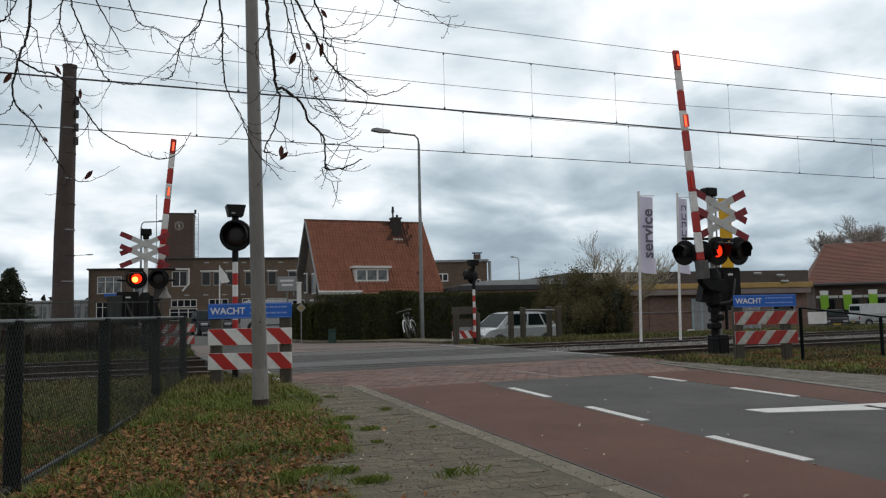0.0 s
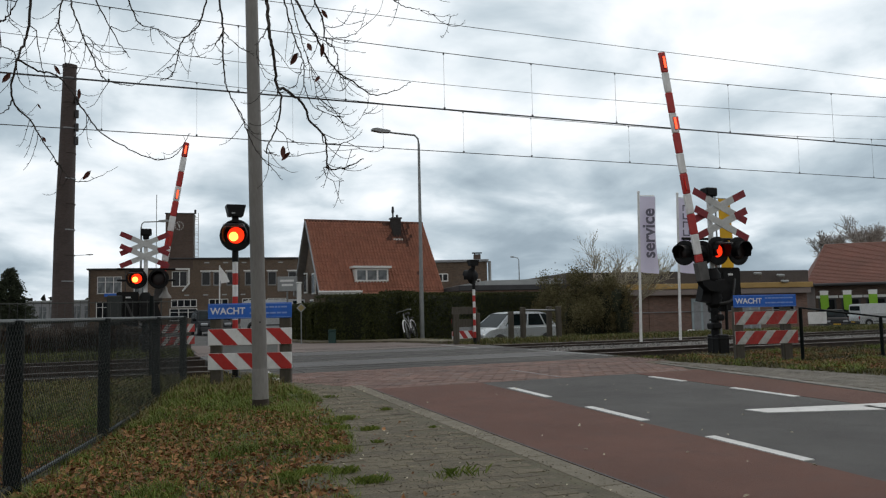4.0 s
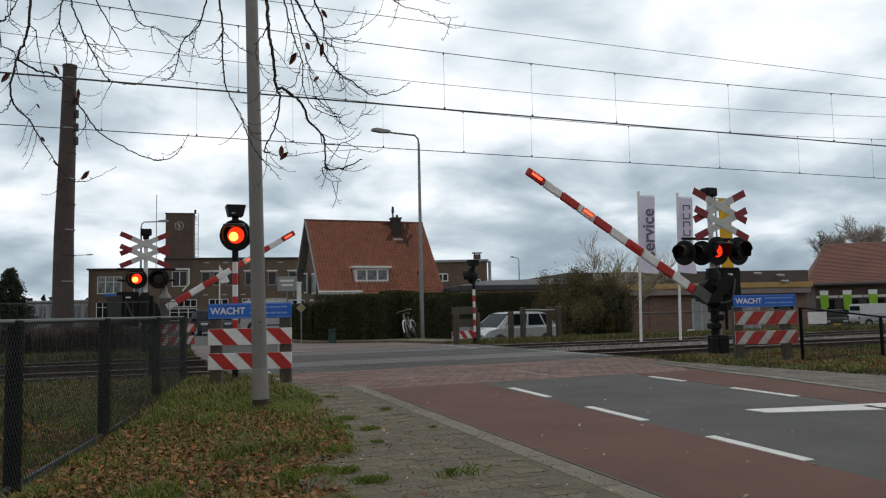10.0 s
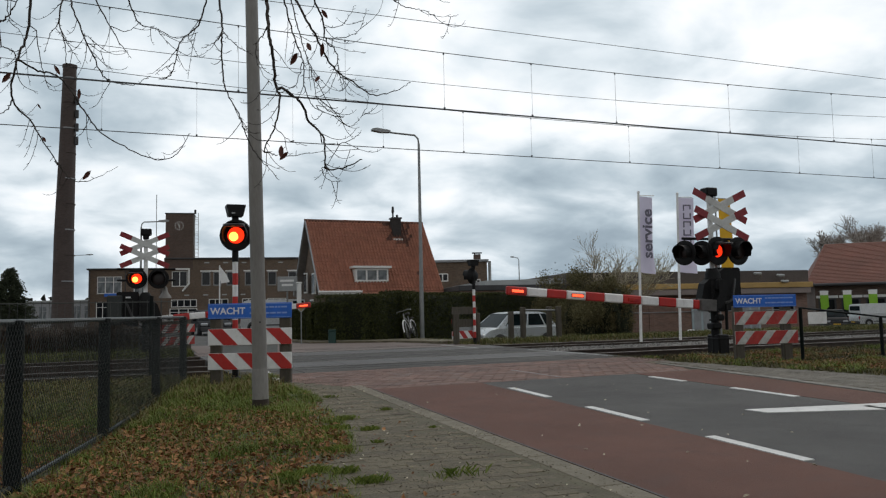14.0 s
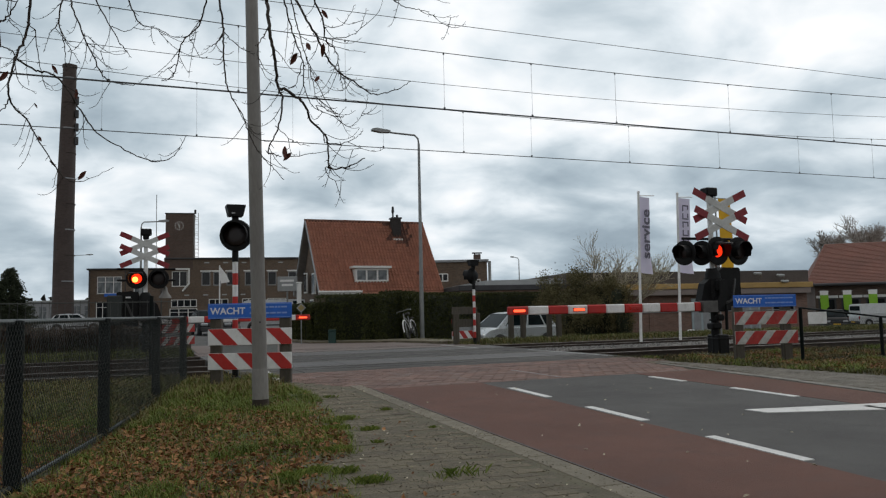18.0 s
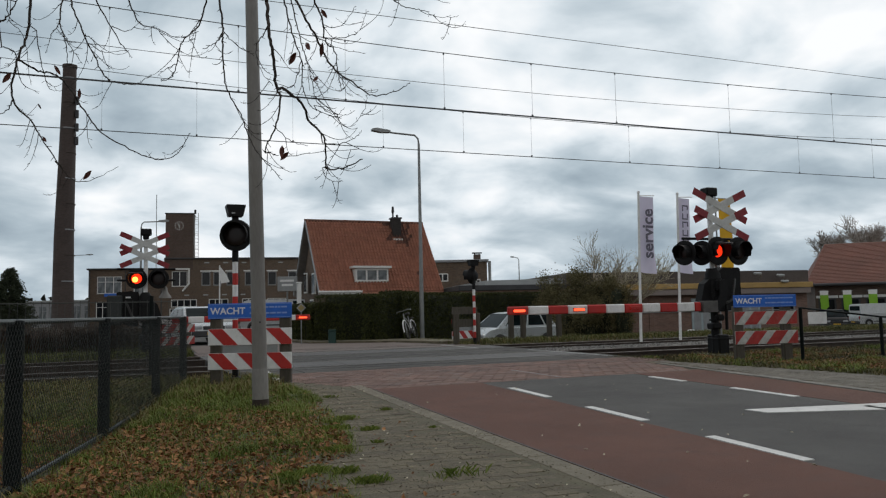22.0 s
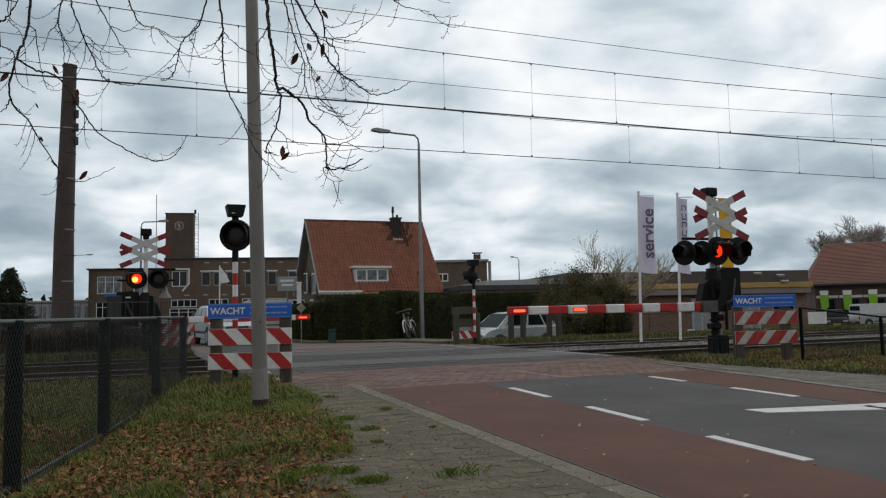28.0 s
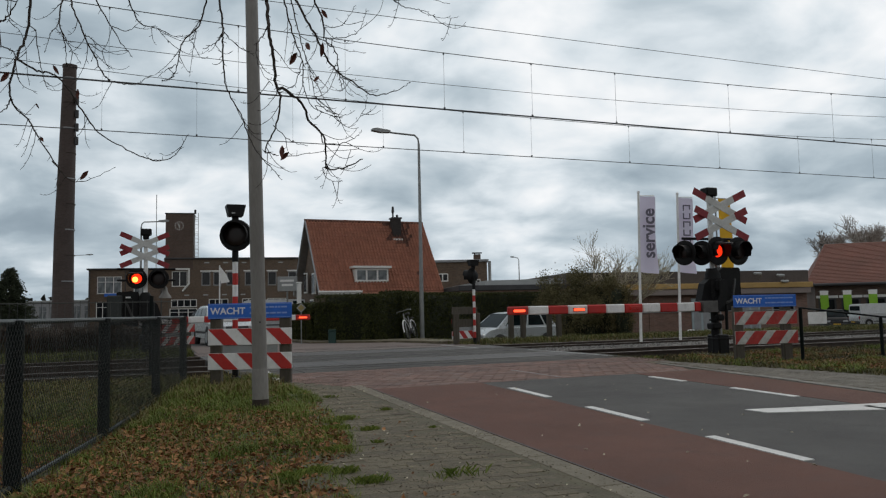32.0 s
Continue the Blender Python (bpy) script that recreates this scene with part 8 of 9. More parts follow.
def tufts():
    rng = random.Random(14)
    s = Shape()
    for cx, cy, r, k in TUFT_SPOTS:
        for _ in range(k):
            x, y = cx + rng.gauss(0, r), cy + rng.gauss(0, r * 0.6)
            a, hh = rng.uniform(0, 6.28), rng.uniform(0.012, 0.045) * min(1.6, r / 0.05) ** 0.5
            dx, dy, w = math.cos(a), math.sin(a), 0.0026
            reach = hh * rng.uniform(0.3, 1.5)
            s.add([(x - dy * w, y + dx * w, -0.01), (x + dy * w, y - dx * w, -0.01), (x + dx * reach * 0.45 - dy * w * 0.7, y + dy * reach * 0.45 + dx * w * 0.7, hh * 0.7), (x + dx * reach, y + dy * reach, hh)], [(0, 1, 2), (1, 3, 2)])
    setting("path_tufts", s, GRASS, "grass tufts growing between the pavers", "grass", kind="stuff")
    s = Shape()
    for _ in range(56000):
        x, y = rng.uniform(-1.7, 2.4), rng.uniform(3.6, 12.5)
        if x > pave_left(y) - 0.02:
            if rng.random() > 0.012 or x > pave_left(y) + 0.8:
                continue
        n = noise.noise(Vector((x * 1.6 + 3, y * 1.6, 2))) * 0.7 + 0.45
        if abs(x + 0.68 - 0.212 * (y - 5.86)) < 0.06:
            continue
        if tussock(x, y) > 0.3 and rng.random() < 0.6:
            continue
        if rng.random() > (1 - smooth_step(5.8, 10.8, y)) * (0.3 + n) + 0.045:
            continue
        curled(s, (x, y, ground_z(x, y) + rng.uniform(0.01, 0.045)), rng.choice((0.025, 0.032, 0.04, 0.046, 0.055)) * rng.uniform(0.8, 1.2), rng)
    for _ in range(5000):
        x, y = rng.uniform(-7, 0.8), rng.uniform(-7, 3.6)
        if noise.noise(Vector((x * 1.6 + 3, y * 1.6, 2))) > -0.1:
            leaf(s, (x, y, ground_z(x, y) + rng.uniform(0.015, 0.04)), rng.uniform(0.035, 0.085), rng, flat=True)
    for _ in range(17000):
        x, y = rng.uniform(9.4, 15.5), rng.uniform(7.8, 13.5)
        if x > right_edge(min(y, 12.2)) + 0.05 and rng.random() < (0.06 + 0.94 * smooth_step(9.9, 11.6, x)) * (0.55 + 1.3 * noise.noise(Vector((x * 0.9, y * 0.9, 14)))) * 0.55:
            leaf(s, (x, y, ground_z(x, y) + rng.uniform(0.03, 0.08)), rng.uniform(0.035, 0.075), rng, flat=True)
    setting("fallen_leaves", s, DEAD_LEAF, "brown fallen leaves scattered over the verge", "leaves", kind="stuff", smooth=False)
    s = Shape()
    for _ in range(34):
        x, y = rng.uniform(3.0, 7.2), rng.uniform(3.2, 9.8)
        leaf(s, (x, y, 0.014), rng.uniform(0.02, 0.045), rng, flat=True)
    for _ in range(130):
        y = rng.uniform(3.4, 11.5)
        x = pave_left(y) + abs(rng.gauss(0, 0.75))
        if x < left_red(y):
            leaf(s, (x, y, 0.016), rng.uniform(0.012, 0.04), rng, flat=True)
    grit = Shape()
    for _ in range(5200):
        y = rng.uniform(3.4, 12.5) if rng.random() < 0.75 else rng.uniform(3.4, 6.5)
        x = pave_left(y) + rng.uniform(-0.1, 1.0) * (left_red(y) - pave_left(y) + 0.02)
        leaf(grit, (x, y, 0.006), rng.uniform(0.006, 0.02), rng, flat=True)
    setting("path_litter", grit, LITTER, "fine dark leaf crumbs and grit on the footpath", "litter", kind="stuff", smooth=False)
    setting("road_leaves", s, PALE_LEAF, "a few pale dry leaves lying on the road", "leaves", kind="stuff", smooth=False)


tufts()


# ---- sky and distance ----
def cloud_sheet():
    m = bpy.data.materials.new("cloud_cover")
    m.use_nodes = True
    nt = m.node_tree
    nt.nodes.clear()
    out, em = nt.nodes.new("ShaderNodeOutputMaterial"), nt.nodes.new("ShaderNodeEmission")
    tc = nt.nodes.new("ShaderNodeTexCoord")
    nrm = nt.nodes.new("ShaderNodeVectorMath")
    nrm.operation = "NORMALIZE"
    nt.links.new(tc.outputs["Object"], nrm.inputs[0])
    sep = nt.nodes.new("ShaderNodeSeparateXYZ")
    nt.links.new(nrm.outputs[0], sep.inputs[0])

    def calc(op, a, b):
        n = nt.nodes.new("ShaderNodeMath")
        n.operation = op
        for i, v in enumerate((a, b)):
            if hasattr(v, "links"):
                nt.links.new(v, n.inputs[i])
            else:
                n.inputs[i].default_value = v
        return n.outputs[0]
    low = calc("ADD", sep.outputs[2], 0.3)
    com = nt.nodes.new("ShaderNodeCombineXYZ")
    nt.links.new(calc("DIVIDE", sep.outputs[0], low), com.inputs[0])
    nt.links.new(calc("DIVIDE", sep.outputs[1], low), com.inputs[1])
    n1 = node(nt, "ShaderNodeTexNoise", Scale=3.0, Detail=6.0, Roughness=0.5, Distortion=0.25)
    n2 = node(nt, "ShaderNodeTexNoise", Scale=0.9, Detail=3.0, Roughness=0.5)
    for n in (n1, n2):
        nt.links.new(com.outputs[0], n.inputs["Vector"])
    total = calc("ADD", calc("MULTIPLY", n1.outputs[0], 0.74), calc("MULTIPLY", n2.outputs[0], 0.26))
    # the thin places round the hidden sun
    dot = nt.nodes.new("ShaderNodeVectorMath")
    dot.operation = "DOT_PRODUCT"
    nt.links.new(nrm.outputs[0], dot.inputs[0])
    dot.inputs[1].default_value = Vector((0.7, 0.62, 0.36)).normalized()
    sunny = ramp(nt, dot.outputs["Value"], 0.87, 0.99, 0.0, 0.21)
    total = calc("ADD", total, sunny)
    gap = nt.nodes.new("ShaderNodeVectorMath")
    gap.operation = "DOT_PRODUCT"
    nt.links.new(nrm.outputs[0], gap.inputs[0])
    gap.inputs[1].default_value = Vector((0.16, 0.96, 0.17)).normalized()
    total = calc("ADD", total, ramp(nt, gap.outputs["Value"], 0.93, 1.0, 0.0, 0.11))
    dim = nt.nodes.new("ShaderNodeVectorMath")
    dim.operation = "DOT_PRODUCT"
    nt.links.new(nrm.outputs[0], dim.inputs[0])
    dim.inputs[1].default_value = Vector((0.75, 0.65, -0.12)).normalized()
    total = calc("ADD", total, ramp(nt, dim.outputs["Value"], 0.87, 0.985, 0.0, -0.19))
    total = calc("ADD", total, ramp(nt, sep.outputs[2], 0.03, 0.13, -0.045, 0.0))
    veil = nt.nodes.new("ShaderNodeVectorMath")
    veil.operation = "DOT_PRODUCT"
    nt.links.new(nrm.outputs[0], veil.inputs[0])
    veil.inputs[1].default_value = Vector((0.03, 0.94, 0.34)).normalized()
    total = calc("ADD", total, ramp(nt, veil.outputs["Value"], 0.97, 1.0, 0.0, -0.03))
    cr = nt.nodes.new("ShaderNodeValToRGB")
    el = cr.color_ramp.elements
    el[0].position, el[0].color = 0.24, (0.27, 0.345, 0.41, 1)
    el[1].position, el[1].color = 0.7, (1.08, 1.1, 1.12, 1)
    for p, c in ((0.38, (0.36, 0.445, 0.515, 1)), (0.46, (0.475, 0.57, 0.64, 1)), (0.53, (0.62, 0.71, 0.775, 1)), (0.6, (0.83, 0.905, 0.96, 1))):
        e = el.new(p)
        e.color = c
    nt.links.new(total, cr.inputs[0])
    nt.links.new(cr.outputs[0], em.inputs[0])
    em.inputs[1].default_value = 1.0
    nt.links.new(em.outputs[0], out.inputs[0])
    m.cycles.emission_sampling = "NONE"
    s = Shape()
    R, na, ne = 2200, 48, 14
    for j in range(ne + 1):
        e = radians(-2 + 40 * j / ne)
        for i in range(na + 1):
            a = radians(-75 + 190 * i / na)
            s.v.append((R * math.sin(a) * math.cos(e), R * math.cos(a) * math.cos(e), R * math.sin(e)))
    s.f = [(j * (na + 1) + i, (j + 1) * (na + 1) + i, (j + 1) * (na + 1) + i + 1, j * (na + 1) + i + 1) for j in range(ne) for i in range(na)]
    s.mi = [0] * len(s.f)
    ob = part("cloud_backdrop", s, m)
    return tagged(ob, "grey overcast clouds drifting with bright gaps", "sky", kind="structure")


CLOUDS = cloud_sheet()


def far_woods():
    rng = random.Random(77)
    s = Shape()
    for k in range(5000):
        a = radians(rng.uniform(-14, 60))
        d = rng.uniform(150, 260)
        h = 4.5 + 3.0 * noise.noise(Vector((a * 9, 2, 0)))
        c = Vector((d * math.sin(a), d * math.cos(a), rng.uniform(0, max(1.5, h))))
        leaf(s, c, rng.uniform(1.2, 2.4), rng)
    setting("far_woods", s, leafy("far_trees", (0.03, 0.032, 0.028), (0.06, 0.06, 0.05)), "distant bare woods on the horizon", "woods", kind="stuff")


far_woods()


def unseen_woods():
    # unseen ring of leaves added behind the camera; it screens the low sky
    rng = random.Random(78)
    s = Shape()
    for k in range(2800):
        a = radians(rng.uniform(95, 335))
        d = rng.uniform(45, 80)
        h = 7 + 4.0 * noise.noise(Vector((a * 5, 2, 0)))
        if -3 < d * math.sin(a) < 12 and math.cos(a) < 0:
            continue
        leaf(s, Vector((d * math.sin(a), d * math.cos(a), rng.uniform(0, h))), rng.uniform(2.2, 4.0), rng)
    setting("unseen_woods", s, leafy("added_wood_edge", (0.03, 0.032, 0.02), (0.08, 0.075, 0.045)), "unseen wood edge added behind the camera", "woods", kind="stuff")


unseen_woods()


# ---- vehicles ----
CAR_WHITE = surf("car_silver_white", (0.5, 0.52, 0.53), 0.3, 0.2, var=0.06, scale=2, fine=20, bump=0.0, dirt=(0.35, 0.35, 0.34), dirt_amount=0.25)
CAR_DARK = surf("car_dark", (0.014, 0.015, 0.017), 0.6, 0.0, spec=0.08, var=0.1, scale=2, fine=20, bump=0.0)
CAR_SILVER = surf("car_silver", (0.6, 0.64, 0.66), 0.3, 0.4, var=0.06, scale=2, fine=20, bump=0.0)
CAR_GLASS = glass("car_glass", (0.006, 0.011, 0.012), 0.08, 0.1)
TYRE = surf("tyre_rubber", (0.015, 0.015, 0.015), 0.85, var=0.2, scale=9, fine=50, bump=0.1)
PLATE = surf("yellow_plate", (0.6, 0.36, 0.02), 0.5, var=0.05, scale=9, fine=50, bump=0.0)
HEADLIGHT = surf("headlamp_glass", (0.5, 0.52, 0.54), 0.15, 0.3, var=0.1, scale=9, fine=50, bump=0.0)
TAIL_RED = surf("tail_lamp", (0.25, 0.01, 0.01), 0.25, var=0.1, scale=9, fine=50, bump=0.0)


def car(at, paint, label, length=4.1, width=1.7, height=1.5, van=False, bonnet=0.98):
    """A hatchback or van; its nose points along -y."""
    t = thing("van" if van else "car", label, "van" if van else "car", at=at)
    L, W, H = length / 2, width / 2, height
    belt = 0.6 * H
    hood = -L + (0.42 if van else bonnet)
    swing = Euler((0, 0, radians(90))).to_matrix().to_4x4()      # the profile runs along y
    low = [(-L, 0.26), (-L - 0.02, 0.5), (-L + 0.06, 0.68), (-L + 0.3, 0.78 * belt + 0.12), (hood, belt), (L - 0.1, belt), (L - 0.01, belt - 0.12), (L + 0.02, 0.5), (L, 0.28)]
    body = Shape()
    n = len(low)
    for x, k in ((-W, 0.97), (-W + 0.06, 1.0), (W - 0.06, 1.0), (W, 0.97)):
        body.v += [(x, y * (1 if 0 < i < n - 1 else 1), 0.26 + (z - 0.26) * k) for i, (y, z) in enumerate(low)]
    for i in range(3):
        body.f += [(i * n + k, i * n + (k + 1) % n, (i + 1) * n + (k + 1) % n, (i + 1) * n + k) for k in range(n)]
    body.f += [tuple(reversed(range(n))), tuple(range(3 * n, 4 * n))]
    body.mi = [0] * len(body.f)
    part("body", body, paint, t, "painted lower car body")
    # cabin: bottom and top rectangles
    f0, r0 = hood - 0.02, L - 0.12
    f1, r1 = (hood + 0.45, L - 0.14) if van else (hood + 0.78, L - 0.62)
    w0, w1 = W * 0.95, W * (0.86 if van else 0.76)
    zb, zt = belt - 0.03, H - 0.03
    c = {(s, e, u): Vector((s * (w1 if u else w0), ((f1 if e < 0 else r1) if u else (f0 if e < 0 else r0)), zt if u else zb)) for s in (-1, 1) for e in (-1, 1) for u in (0, 1)}
    order = [(-1, -1), (1, -1), (1, 1), (-1, 1)]
    prof = [(f0, zb), (f0 + (f1 - f0) * 0.86, zb + (zt - zb) * 0.86), (f1 + 0.02, zt - 0.03), (f1 + 0.3, zt + 0.015), ((f1 + r1) / 2, H + 0.01), (r1 - 0.3, zt + 0.01), (r1 - 0.04, zt - 0.05), (r1 + (r0 - r1) * 0.16, zb + (zt - zb) * 0.84), (r0, zb)]
    cab = Shape()
    k = len(prof)
    for sg in (-1, 1):
        cab.v += [(sg * (w0 + (w1 - w0) * (z - zb) / (zt - zb)), y, z) for y, z in prof]
    cab.f = [(i, i + 1, k + i + 1, k + i) for i in range(k - 1)] + [tuple(reversed(range(k))), tuple(range(k, 2 * k))]
    cab.mi = [0] * len(cab.f)
    part("cabin", cab, paint, t, "painted cabin with arched roof")

    def pane(name, p, q, r, s, u0, u1, v0, v1):
        at_uv = lambda u, v: (p * (1 - u) + q * u) * (1 - v) + (s * (1 - u) + r * u) * v
        k = [at_uv(u0, v0), at_uv(u1, v0), at_uv(u1, v1), at_uv(u0, v1)]
        nm = (k[1] - k[0]).cross(k[3] - k[0]).normalized() * 0.012
        part(name, Shape().add([a + nm for a in k] + [a - nm for a in k], [(0, 1, 2, 3), (7, 6, 5, 4), (0, 4, 5, 1), (1, 5, 6, 2), (2, 6, 7, 3), (3, 7, 4, 0)]), CAR_GLASS, t, "dark car glass", smooth=False)
    pane("windscreen", c[-1, -1, 0], c[1, -1, 0], c[1, -1, 1], c[-1, -1, 1], 0.05, 0.95, 0.08, 0.94)
    pane("rear_window", c[1, 1, 0], c[-1, 1, 0], c[-1, 1, 1], c[1, 1, 1], 0.07, 0.93, *((0.3, 0.8) if van else (0.2, 0.92)))
    spans = ((0.07, 0.24),) if van else ((0.1, 0.46), (0.5, 0.78), (0.81, 0.95))
    for u0, u1 in spans:
        pane("side_window", c[1, -1, 0], c[1, 1, 0], c[1, 1, 1], c[1, -1, 1], u0, u1, 0.16, 0.9)
        pane("side_window", c[-1, 1, 0], c[-1, -1, 0], c[-1, -1, 1], c[-1, 1, 1], 1 - u1, 1 - u0, 0.16, 0.9)
    for sg in (-1, 1):
        span = lambda a, b: (min(sg * a, sg * b), max(sg * a, sg * b))
        part("wing_mirror", Shape().box(*span(W * 0.96, W + 0.15), f0 + 0.45, f0 + 0.56, belt - 0.02, belt + 0.13, 0.03), paint, t)
        part("headlight", Shape().box(*span(W * 0.5, W * 0.93), -L - 0.03, -L + 0.14, 0.56, 0.7, 0.03), HEADLIGHT, t, "clear headlight")
        part("tail_light", Shape().box(*span(W * 0.78, W * 0.97), L - 0.12, L + 0.03, 0.62, 0.9, 0.03), TAIL_RED, t, "red tail light")
        part("side_strip", Shape().box(*span(W * 0.97, W + 0.012), -L + 1.15, L - 1.15, 0.42, 0.5, 0.008), BITUMEN, t, "dark side strip")
        for y in (-L + 0.78, L - 0.75):
            part("wheel_arch", Shape().tube([(sg * (W - 0.12), y, 0.32), (sg * (W + 0.004), y, 0.32)], 0.37, 20), BITUMEN, t, "dark wheel arch")
            w = part("wheel", Shape().tube([(sg * (W - 0.2), y, 0.3), (sg * (W + 0.02), y, 0.3)], 0.3, 18), TYRE, t, "black tyre")
            part("rim", Shape().tube([(sg * (W - 0.02), y, 0.3), (sg * (W + 0.032), y, 0.3)], 0.19, 14), GREY_PLATE, w)
    for y in (-L - 0.06, L - 0.06):
        part("bumper", Shape().box(-W * 0.95, W * 0.95, y, y + 0.12, 0.28, 0.5, 0.04), BITUMEN, t, "dark bumper")
    for y in (-L - 0.072, L + 0.072):
        part("number_plate", Shape().box(-0.26, 0.26, y - 0.008, y + 0.008, 0.36, 0.47), PLATE, t, "blank yellow plate")
    part("grille", Shape().box(-W * 0.45, W * 0.45, -L - 0.032, -L + 0.05, 0.54, 0.67, 0.01), BITUMEN, t)
    return t


MOVING_CAR = car(pose(-60, 72, 0), CAR_WHITE, "silver-white hatchback that drives up and waits at the crossing", 4.0, 1.7, 1.4)
car(pose(14.85, 29.3, -0.62, 0, 0, -80), CAR_SILVER, "silver-blue family car parked behind the wooden posts", 3.95, 1.72, 1.56, bonnet=0.7)
car(pose(4.25, 45.0, -0.05, 0, 0, 4), CAR_DARK, "dark car parked beyond the crossing", 4.1, 1.7, 1.4)
car(pose(8.9, 48.5, -0.05, 0, 0, 75), CAR_WHITE, "white van parked before the brick building", 4.8, 1.8, 2.0, True)
car(pose(52.75, 46.8, ground_z(52.75, 46.8), 0, 0, -43), CAR_DARK, "dark car parked by the tiled hall", 4.2, 1.75, 1.55)
car(pose(60.0, 48.3, ground_z(60, 48.3), 0, 0, 72), CAR_WHITE, "white delivery van parked by the tiled hall", 5.0, 1.85, 1.95, True)


def grass_strip_things():
    p = thing("concrete_slab_stack", "low stack of grey concrete slabs on the grass", "slabs", at=pose(20.9, 29.4, ground_z(20.9, 29.4), 0, 0, -8))
    for k, (a, b) in enumerate(((-1.1, 1.0), (-1.0, 0.95), (-0.9, 1.05))):
        part("slab", Shape().box(a, b, -0.4 + 0.03 * k, 0.4, 0.12 * k, 0.12 * k + 0.115, 0.012), KERB if k < 2 else PALE_SLAB, p)
    q = thing("boundary_stone", "small white stone in the grass", "stone", at=pose(21.4, 26.0, ground_z(21.4, 26)))
    part("stone", Shape().turned([(0.0, 0.3), (0.12, 0.29), (0.17, 0.2), (0.18, -0.05)], 10), SIGN_WHITE, q)


PALE_SLAB = surf("reddish_slab", (0.24, 0.17, 0.14), 0.85, var=0.2, scale=3, fine=40, bump=0.2)
grass_strip_things()


def parking_posts():
    for x, y in ((12.17, 24.0), (12.58, 23.9), (13.72, 24.1), (13.98, 23.9)):
        t = thing("bollard", "stout weathered wooden post at the parking place", "bollard", at=pose(x, y, ground_z(x, y)), group="wooden posts")
        part("post", Shape().box(-0.075, 0.075, -0.09, 0.09, -0.2, 1.15 if x > 12.3 else 1.0, 0.02), WOOD_POST, t)
    r = thing("tube_rail", "thin grey tube rail between the wooden posts", "rail")
    part("tube", Shape().tube([(12.58, 24.0, 1.02), (13.98, 24.0, 0.98)], 0.03, 8), GALV, r)


parking_posts()


def bicycle():
    t = thing("bicycle", "white and grey city bicycle leaning near the street lamp", "bicycle", at=pose(9.65, 26.9, 0.05, 15, 0, 236))
    ring = Shape()
    for cx in (-0.54, 0.54):
        pts = [(cx + 0.33 * math.cos(2 * math.pi * k / 24), 0, 0.34 + 0.33 * math.sin(2 * math.pi * k / 24)) for k in range(25)]
        w = part("wheel", Shape().tube(pts, 0.02, 6, caps=False), TYRE, t, "black bicycle tyre")
        sp = Shape()
        for k in range(12):
            a = 2 * math.pi * k / 12
            sp.tube([(cx, 0, 0.34), (cx + 0.32 * math.cos(a), 0, 0.34 + 0.32 * math.sin(a))], 0.003, 3)
        part("spokes", sp, GALV, w)
        pts = [(cx + 0.37 * math.cos(a), 0, 0.34 + 0.37 * math.sin(a)) for a in [radians(-10 + 170 * k / 12) for k in range(13)]]
        part("mudguard", Shape().tube(pts, 0.022, 5), SIGN_WHITE, t, "white mudguard")
    f = Shape()
    for a, b in (((-0.54, 0.34), (0, 0.3)), ((0, 0.3), (-0.16, 0.85)), ((-0.54, 0.34), (-0.14, 0.75)), ((0, 0.3), (0.42, 0.72)), ((-0.12, 0.62), (0.4, 0.82)), ((0.4, 0.95), (0.54, 0.34))):
        f.tube([(a[0], 0, a[1]), (b[0], 0, b[1])], 0.02, 6)
    part("frame", f, GREY_PLATE, t, "pale grey frame")
    part("saddle", Shape().prism([(-0.3, 0.92), (-0.05, 0.9), (0.02, 0.93), (-0.05, 0.97), (-0.28, 1.0)], -0.07, 0.07), TYRE, t)
    part("handlebar", Shape().tube(curve_points([(0.2, -0.27, 1.02), (0.36, -0.22, 1.06), (0.4, 0, 1.05), (0.36, 0.22, 1.06), (0.2, 0.27, 1.02)], 4), 0.015, 6), GALV, t)
    part("carrier", Shape().box(-0.78, -0.36, -0.07, 0.07, 0.76, 0.79, 0.01), BITUMEN, t)
    part("crank", Shape().tube([(0, -0.06, 0.3), (0, 0.06, 0.3)], 0.1, 12), BITUMEN, t)


bicycle()


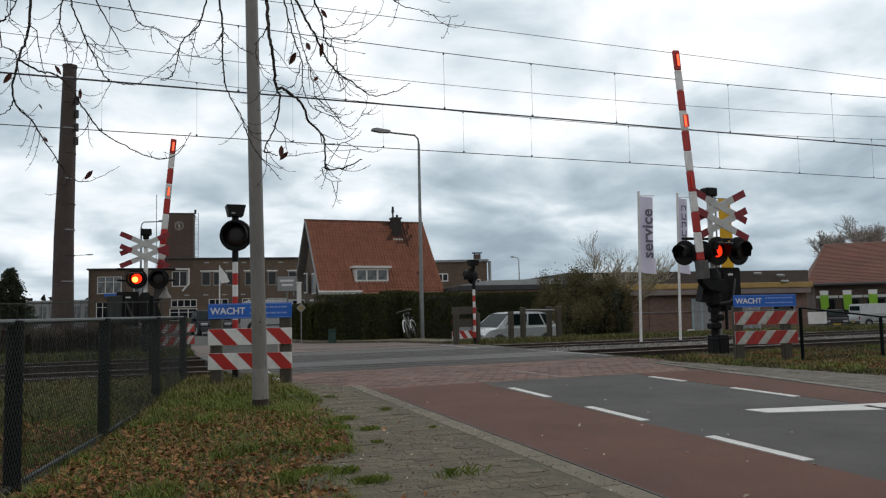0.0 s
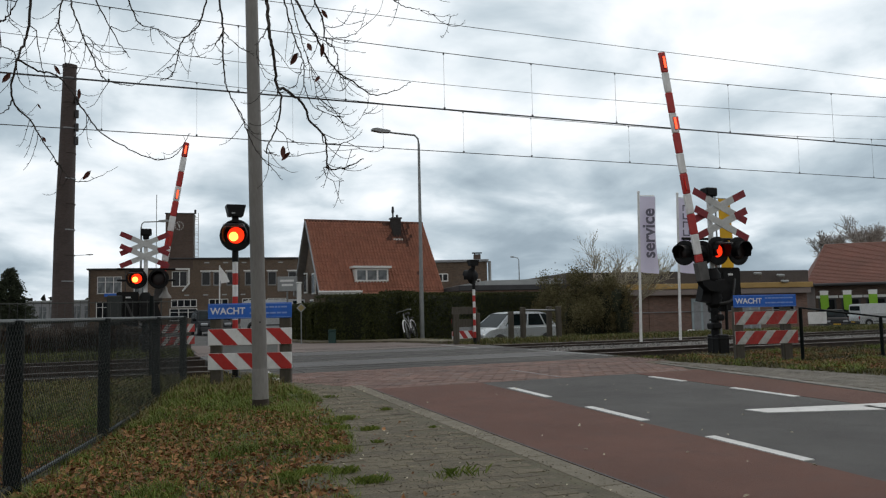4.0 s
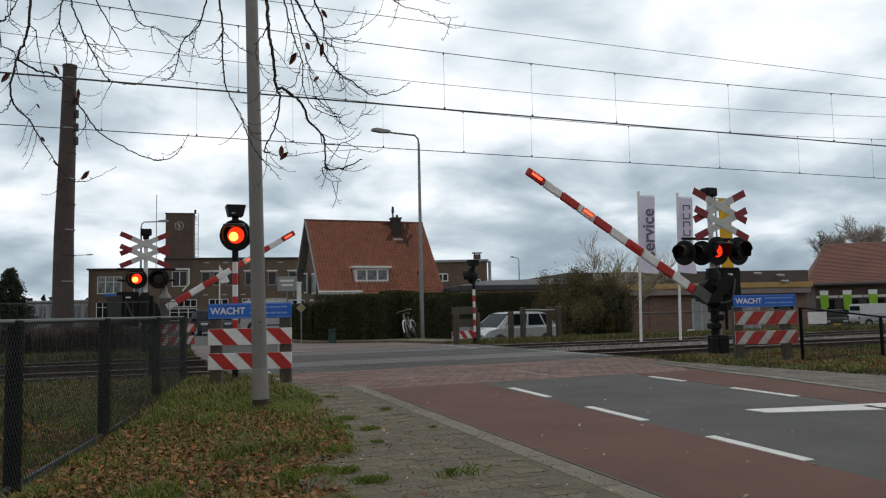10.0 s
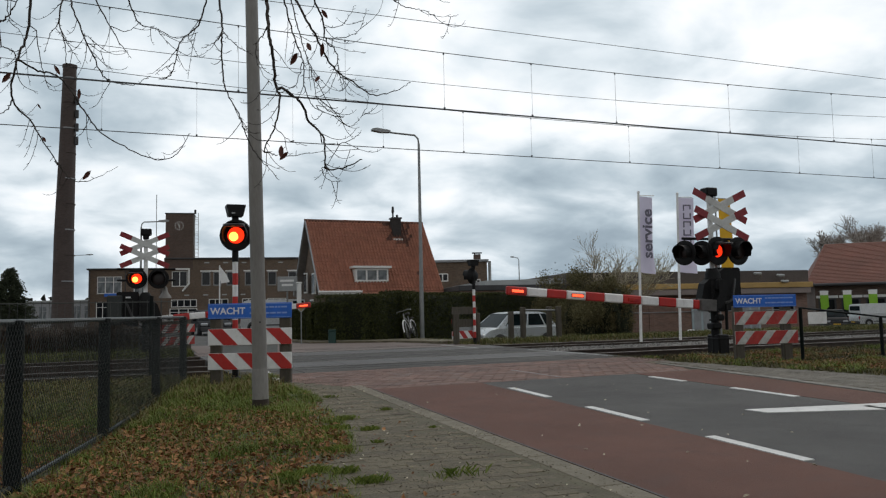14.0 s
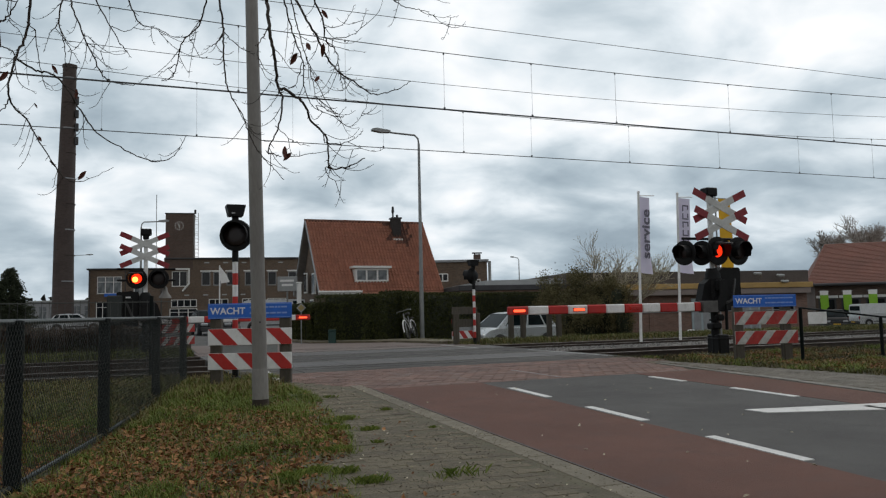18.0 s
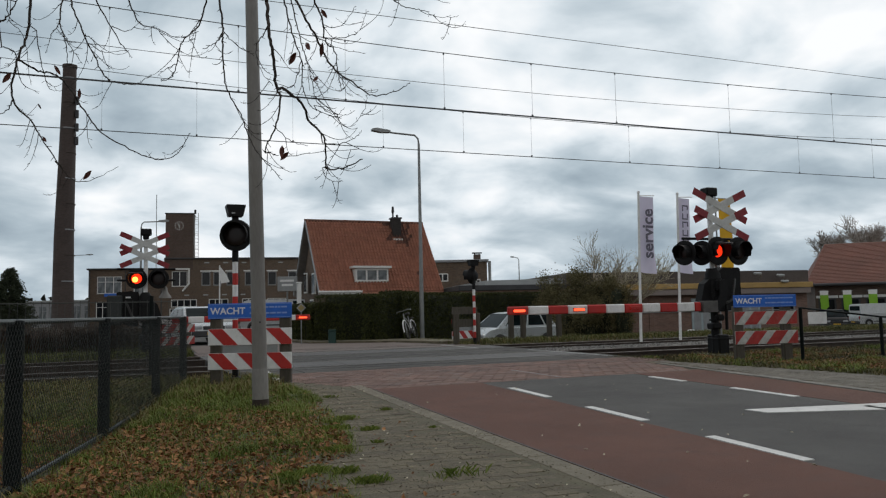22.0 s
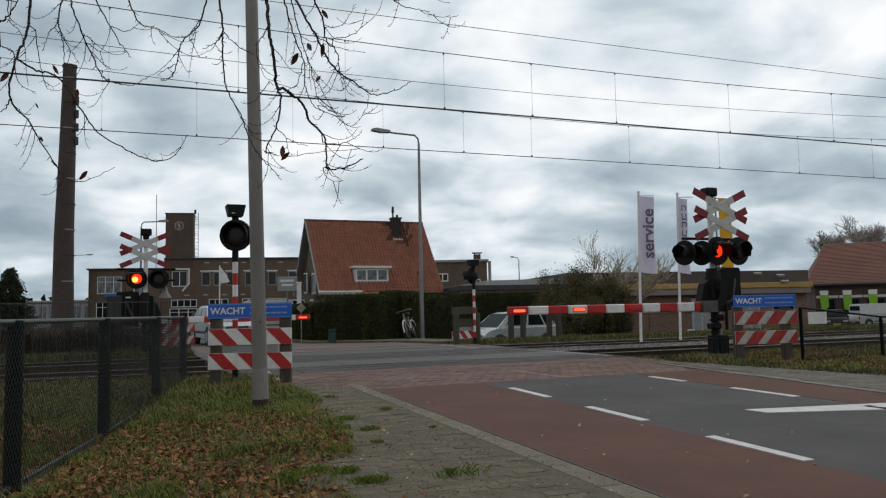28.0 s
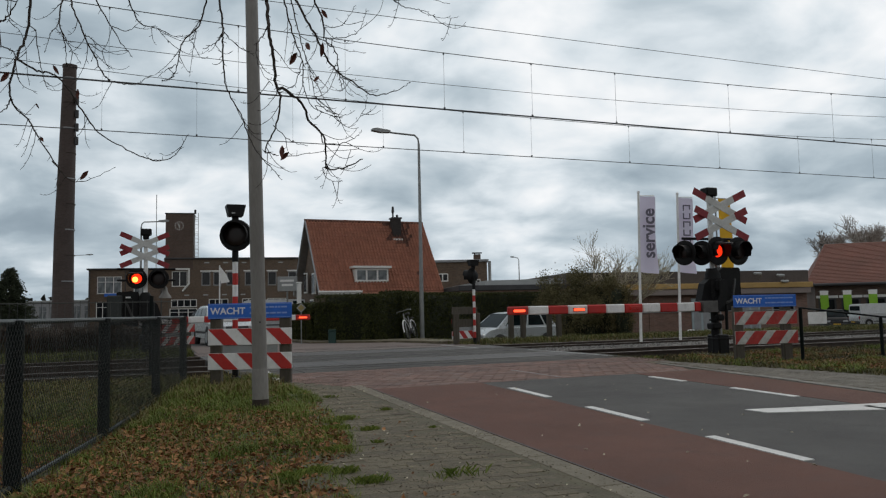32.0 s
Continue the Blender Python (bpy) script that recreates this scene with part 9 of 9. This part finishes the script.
# ---- movement ----
def motions():
    end = 32.0
    # train: steady 35 m/s along the near track
    times = [2.0 * i for i in range(14)] + [27.0 + 0.2 * i for i in range(26)]
    walk(TRAIN, [(t, pose(-5.6 + 35.17 * (t - 29.0), 16.28, 0)) for t in times])
    # barrier arms: degrees above level
    lift = [(0.0, 84.8), (3.4, 84.8), (3.9, 81.5), (4.5, 75.5), (5.0, 70.2), (5.5, 65.0), (6.0, 61.5), (7.0, 53.0), (8.0, 45.7), (9.0, 38.7), (10.0, 31.2), (11.0, 24.4), (12.0, 17.7), (13.0, 10.6), (13.5, 7.6), (14.0, 4.4), (14.5, 1.4), (15.0, 0.2), (15.5, 0.0), (32.0, 0.0)]
    for arm, pivot, side in ARMS:
        walk(arm, [(t, Matrix.Translation(pivot) @ Euler((0, radians(a) * side, 0)).to_matrix().to_4x4()) for t, a in lift])
    # added shutter flaps that blink the lamps
    for flap, org, (start, period, share) in FLAPS:
        rows = []
        k = -1
        shut = lambda a: Matrix.Translation(org) @ Euler((radians(a), 0, 0)).to_matrix().to_4x4()
        first = ((0 - start) % period) < share
        rows.append((0.0, shut(-85 if first else 0)))
        while True:
            on = start + k * period
            if on > end:
                break
            for t, a in ((on - 0.0334, 0), (on, -85), (on + share - 0.0334, -85), (on + share, 0)):
                if 0.03 < t < end - 0.02:
                    rows.append((t, shut(a)))
            k += 1
        last = ((end - start) % period) < share
        rows.append((end, shut(-85 if last else 0)))
        walk(flap, rows)
    # twigs in the wind
    for br, org, num in SWAY:
        rng = random.Random(100 + num)
        rows = []
        for i in range(33):
            t = float(i)
            a = 1.6 * math.sin(0.55 * t + num * 0.4 + 1.0) + 0.8 * math.sin(1.7 * t + num)
            rows.append((t, Matrix.Translation(org) @ Euler((radians(0.5 * a), radians(-0.55 * a), radians(0.3 * a))).to_matrix().to_4x4()))
        walk(br, rows)
    # banner cloths turn round their poles
    for cloth, num in FLAGS:
        walk(cloth, [(t * 0.8, pose(0, 0, 0, 0, 0, 13 * math.sin(t * 0.9 + num) + 9 * math.sin(t * 2.3 + num * 2))) for t in range(41)])
    # clouds drift to the right
    walk(CLOUDS, [(t, pose(0, 0, 0, 0, 0, 7.0 - 0.42 * t)) for t in (0.0, 8.0, 16.0, 24.0, 32.0)])
    # the waiting car: place and heading of its nose
    rows = [(0.0, -72, 76, 100), (8.0, -43, 73, 99), (15.0, -13.4, 69.5, 99), (17.0, -7.0, 67.6, 96), (18.0, -3.4, 64.4, 85), (19.0, -0.65, 60.0, 60), (20.0, 1.35, 52.0, 38), (20.5, 2.1, 46.5, 20), (21.0, 2.2, 39.0, 16), (21.5, 2.45, 33.6, 14), (22.0, 2.6, 31.5, 10), (22.5, 2.78, 30.6, 8), (23.0, 2.95, 30.1, 7), (24.0, 3.17, 29.7, 6), (25.0, 3.3, 29.5, 6), (32.0, 3.3, 29.5, 6)]
    walk(MOVING_CAR, [(t, pose(x, y, 0, 0, 0, a)) for t, x, y, a in rows])


motions()
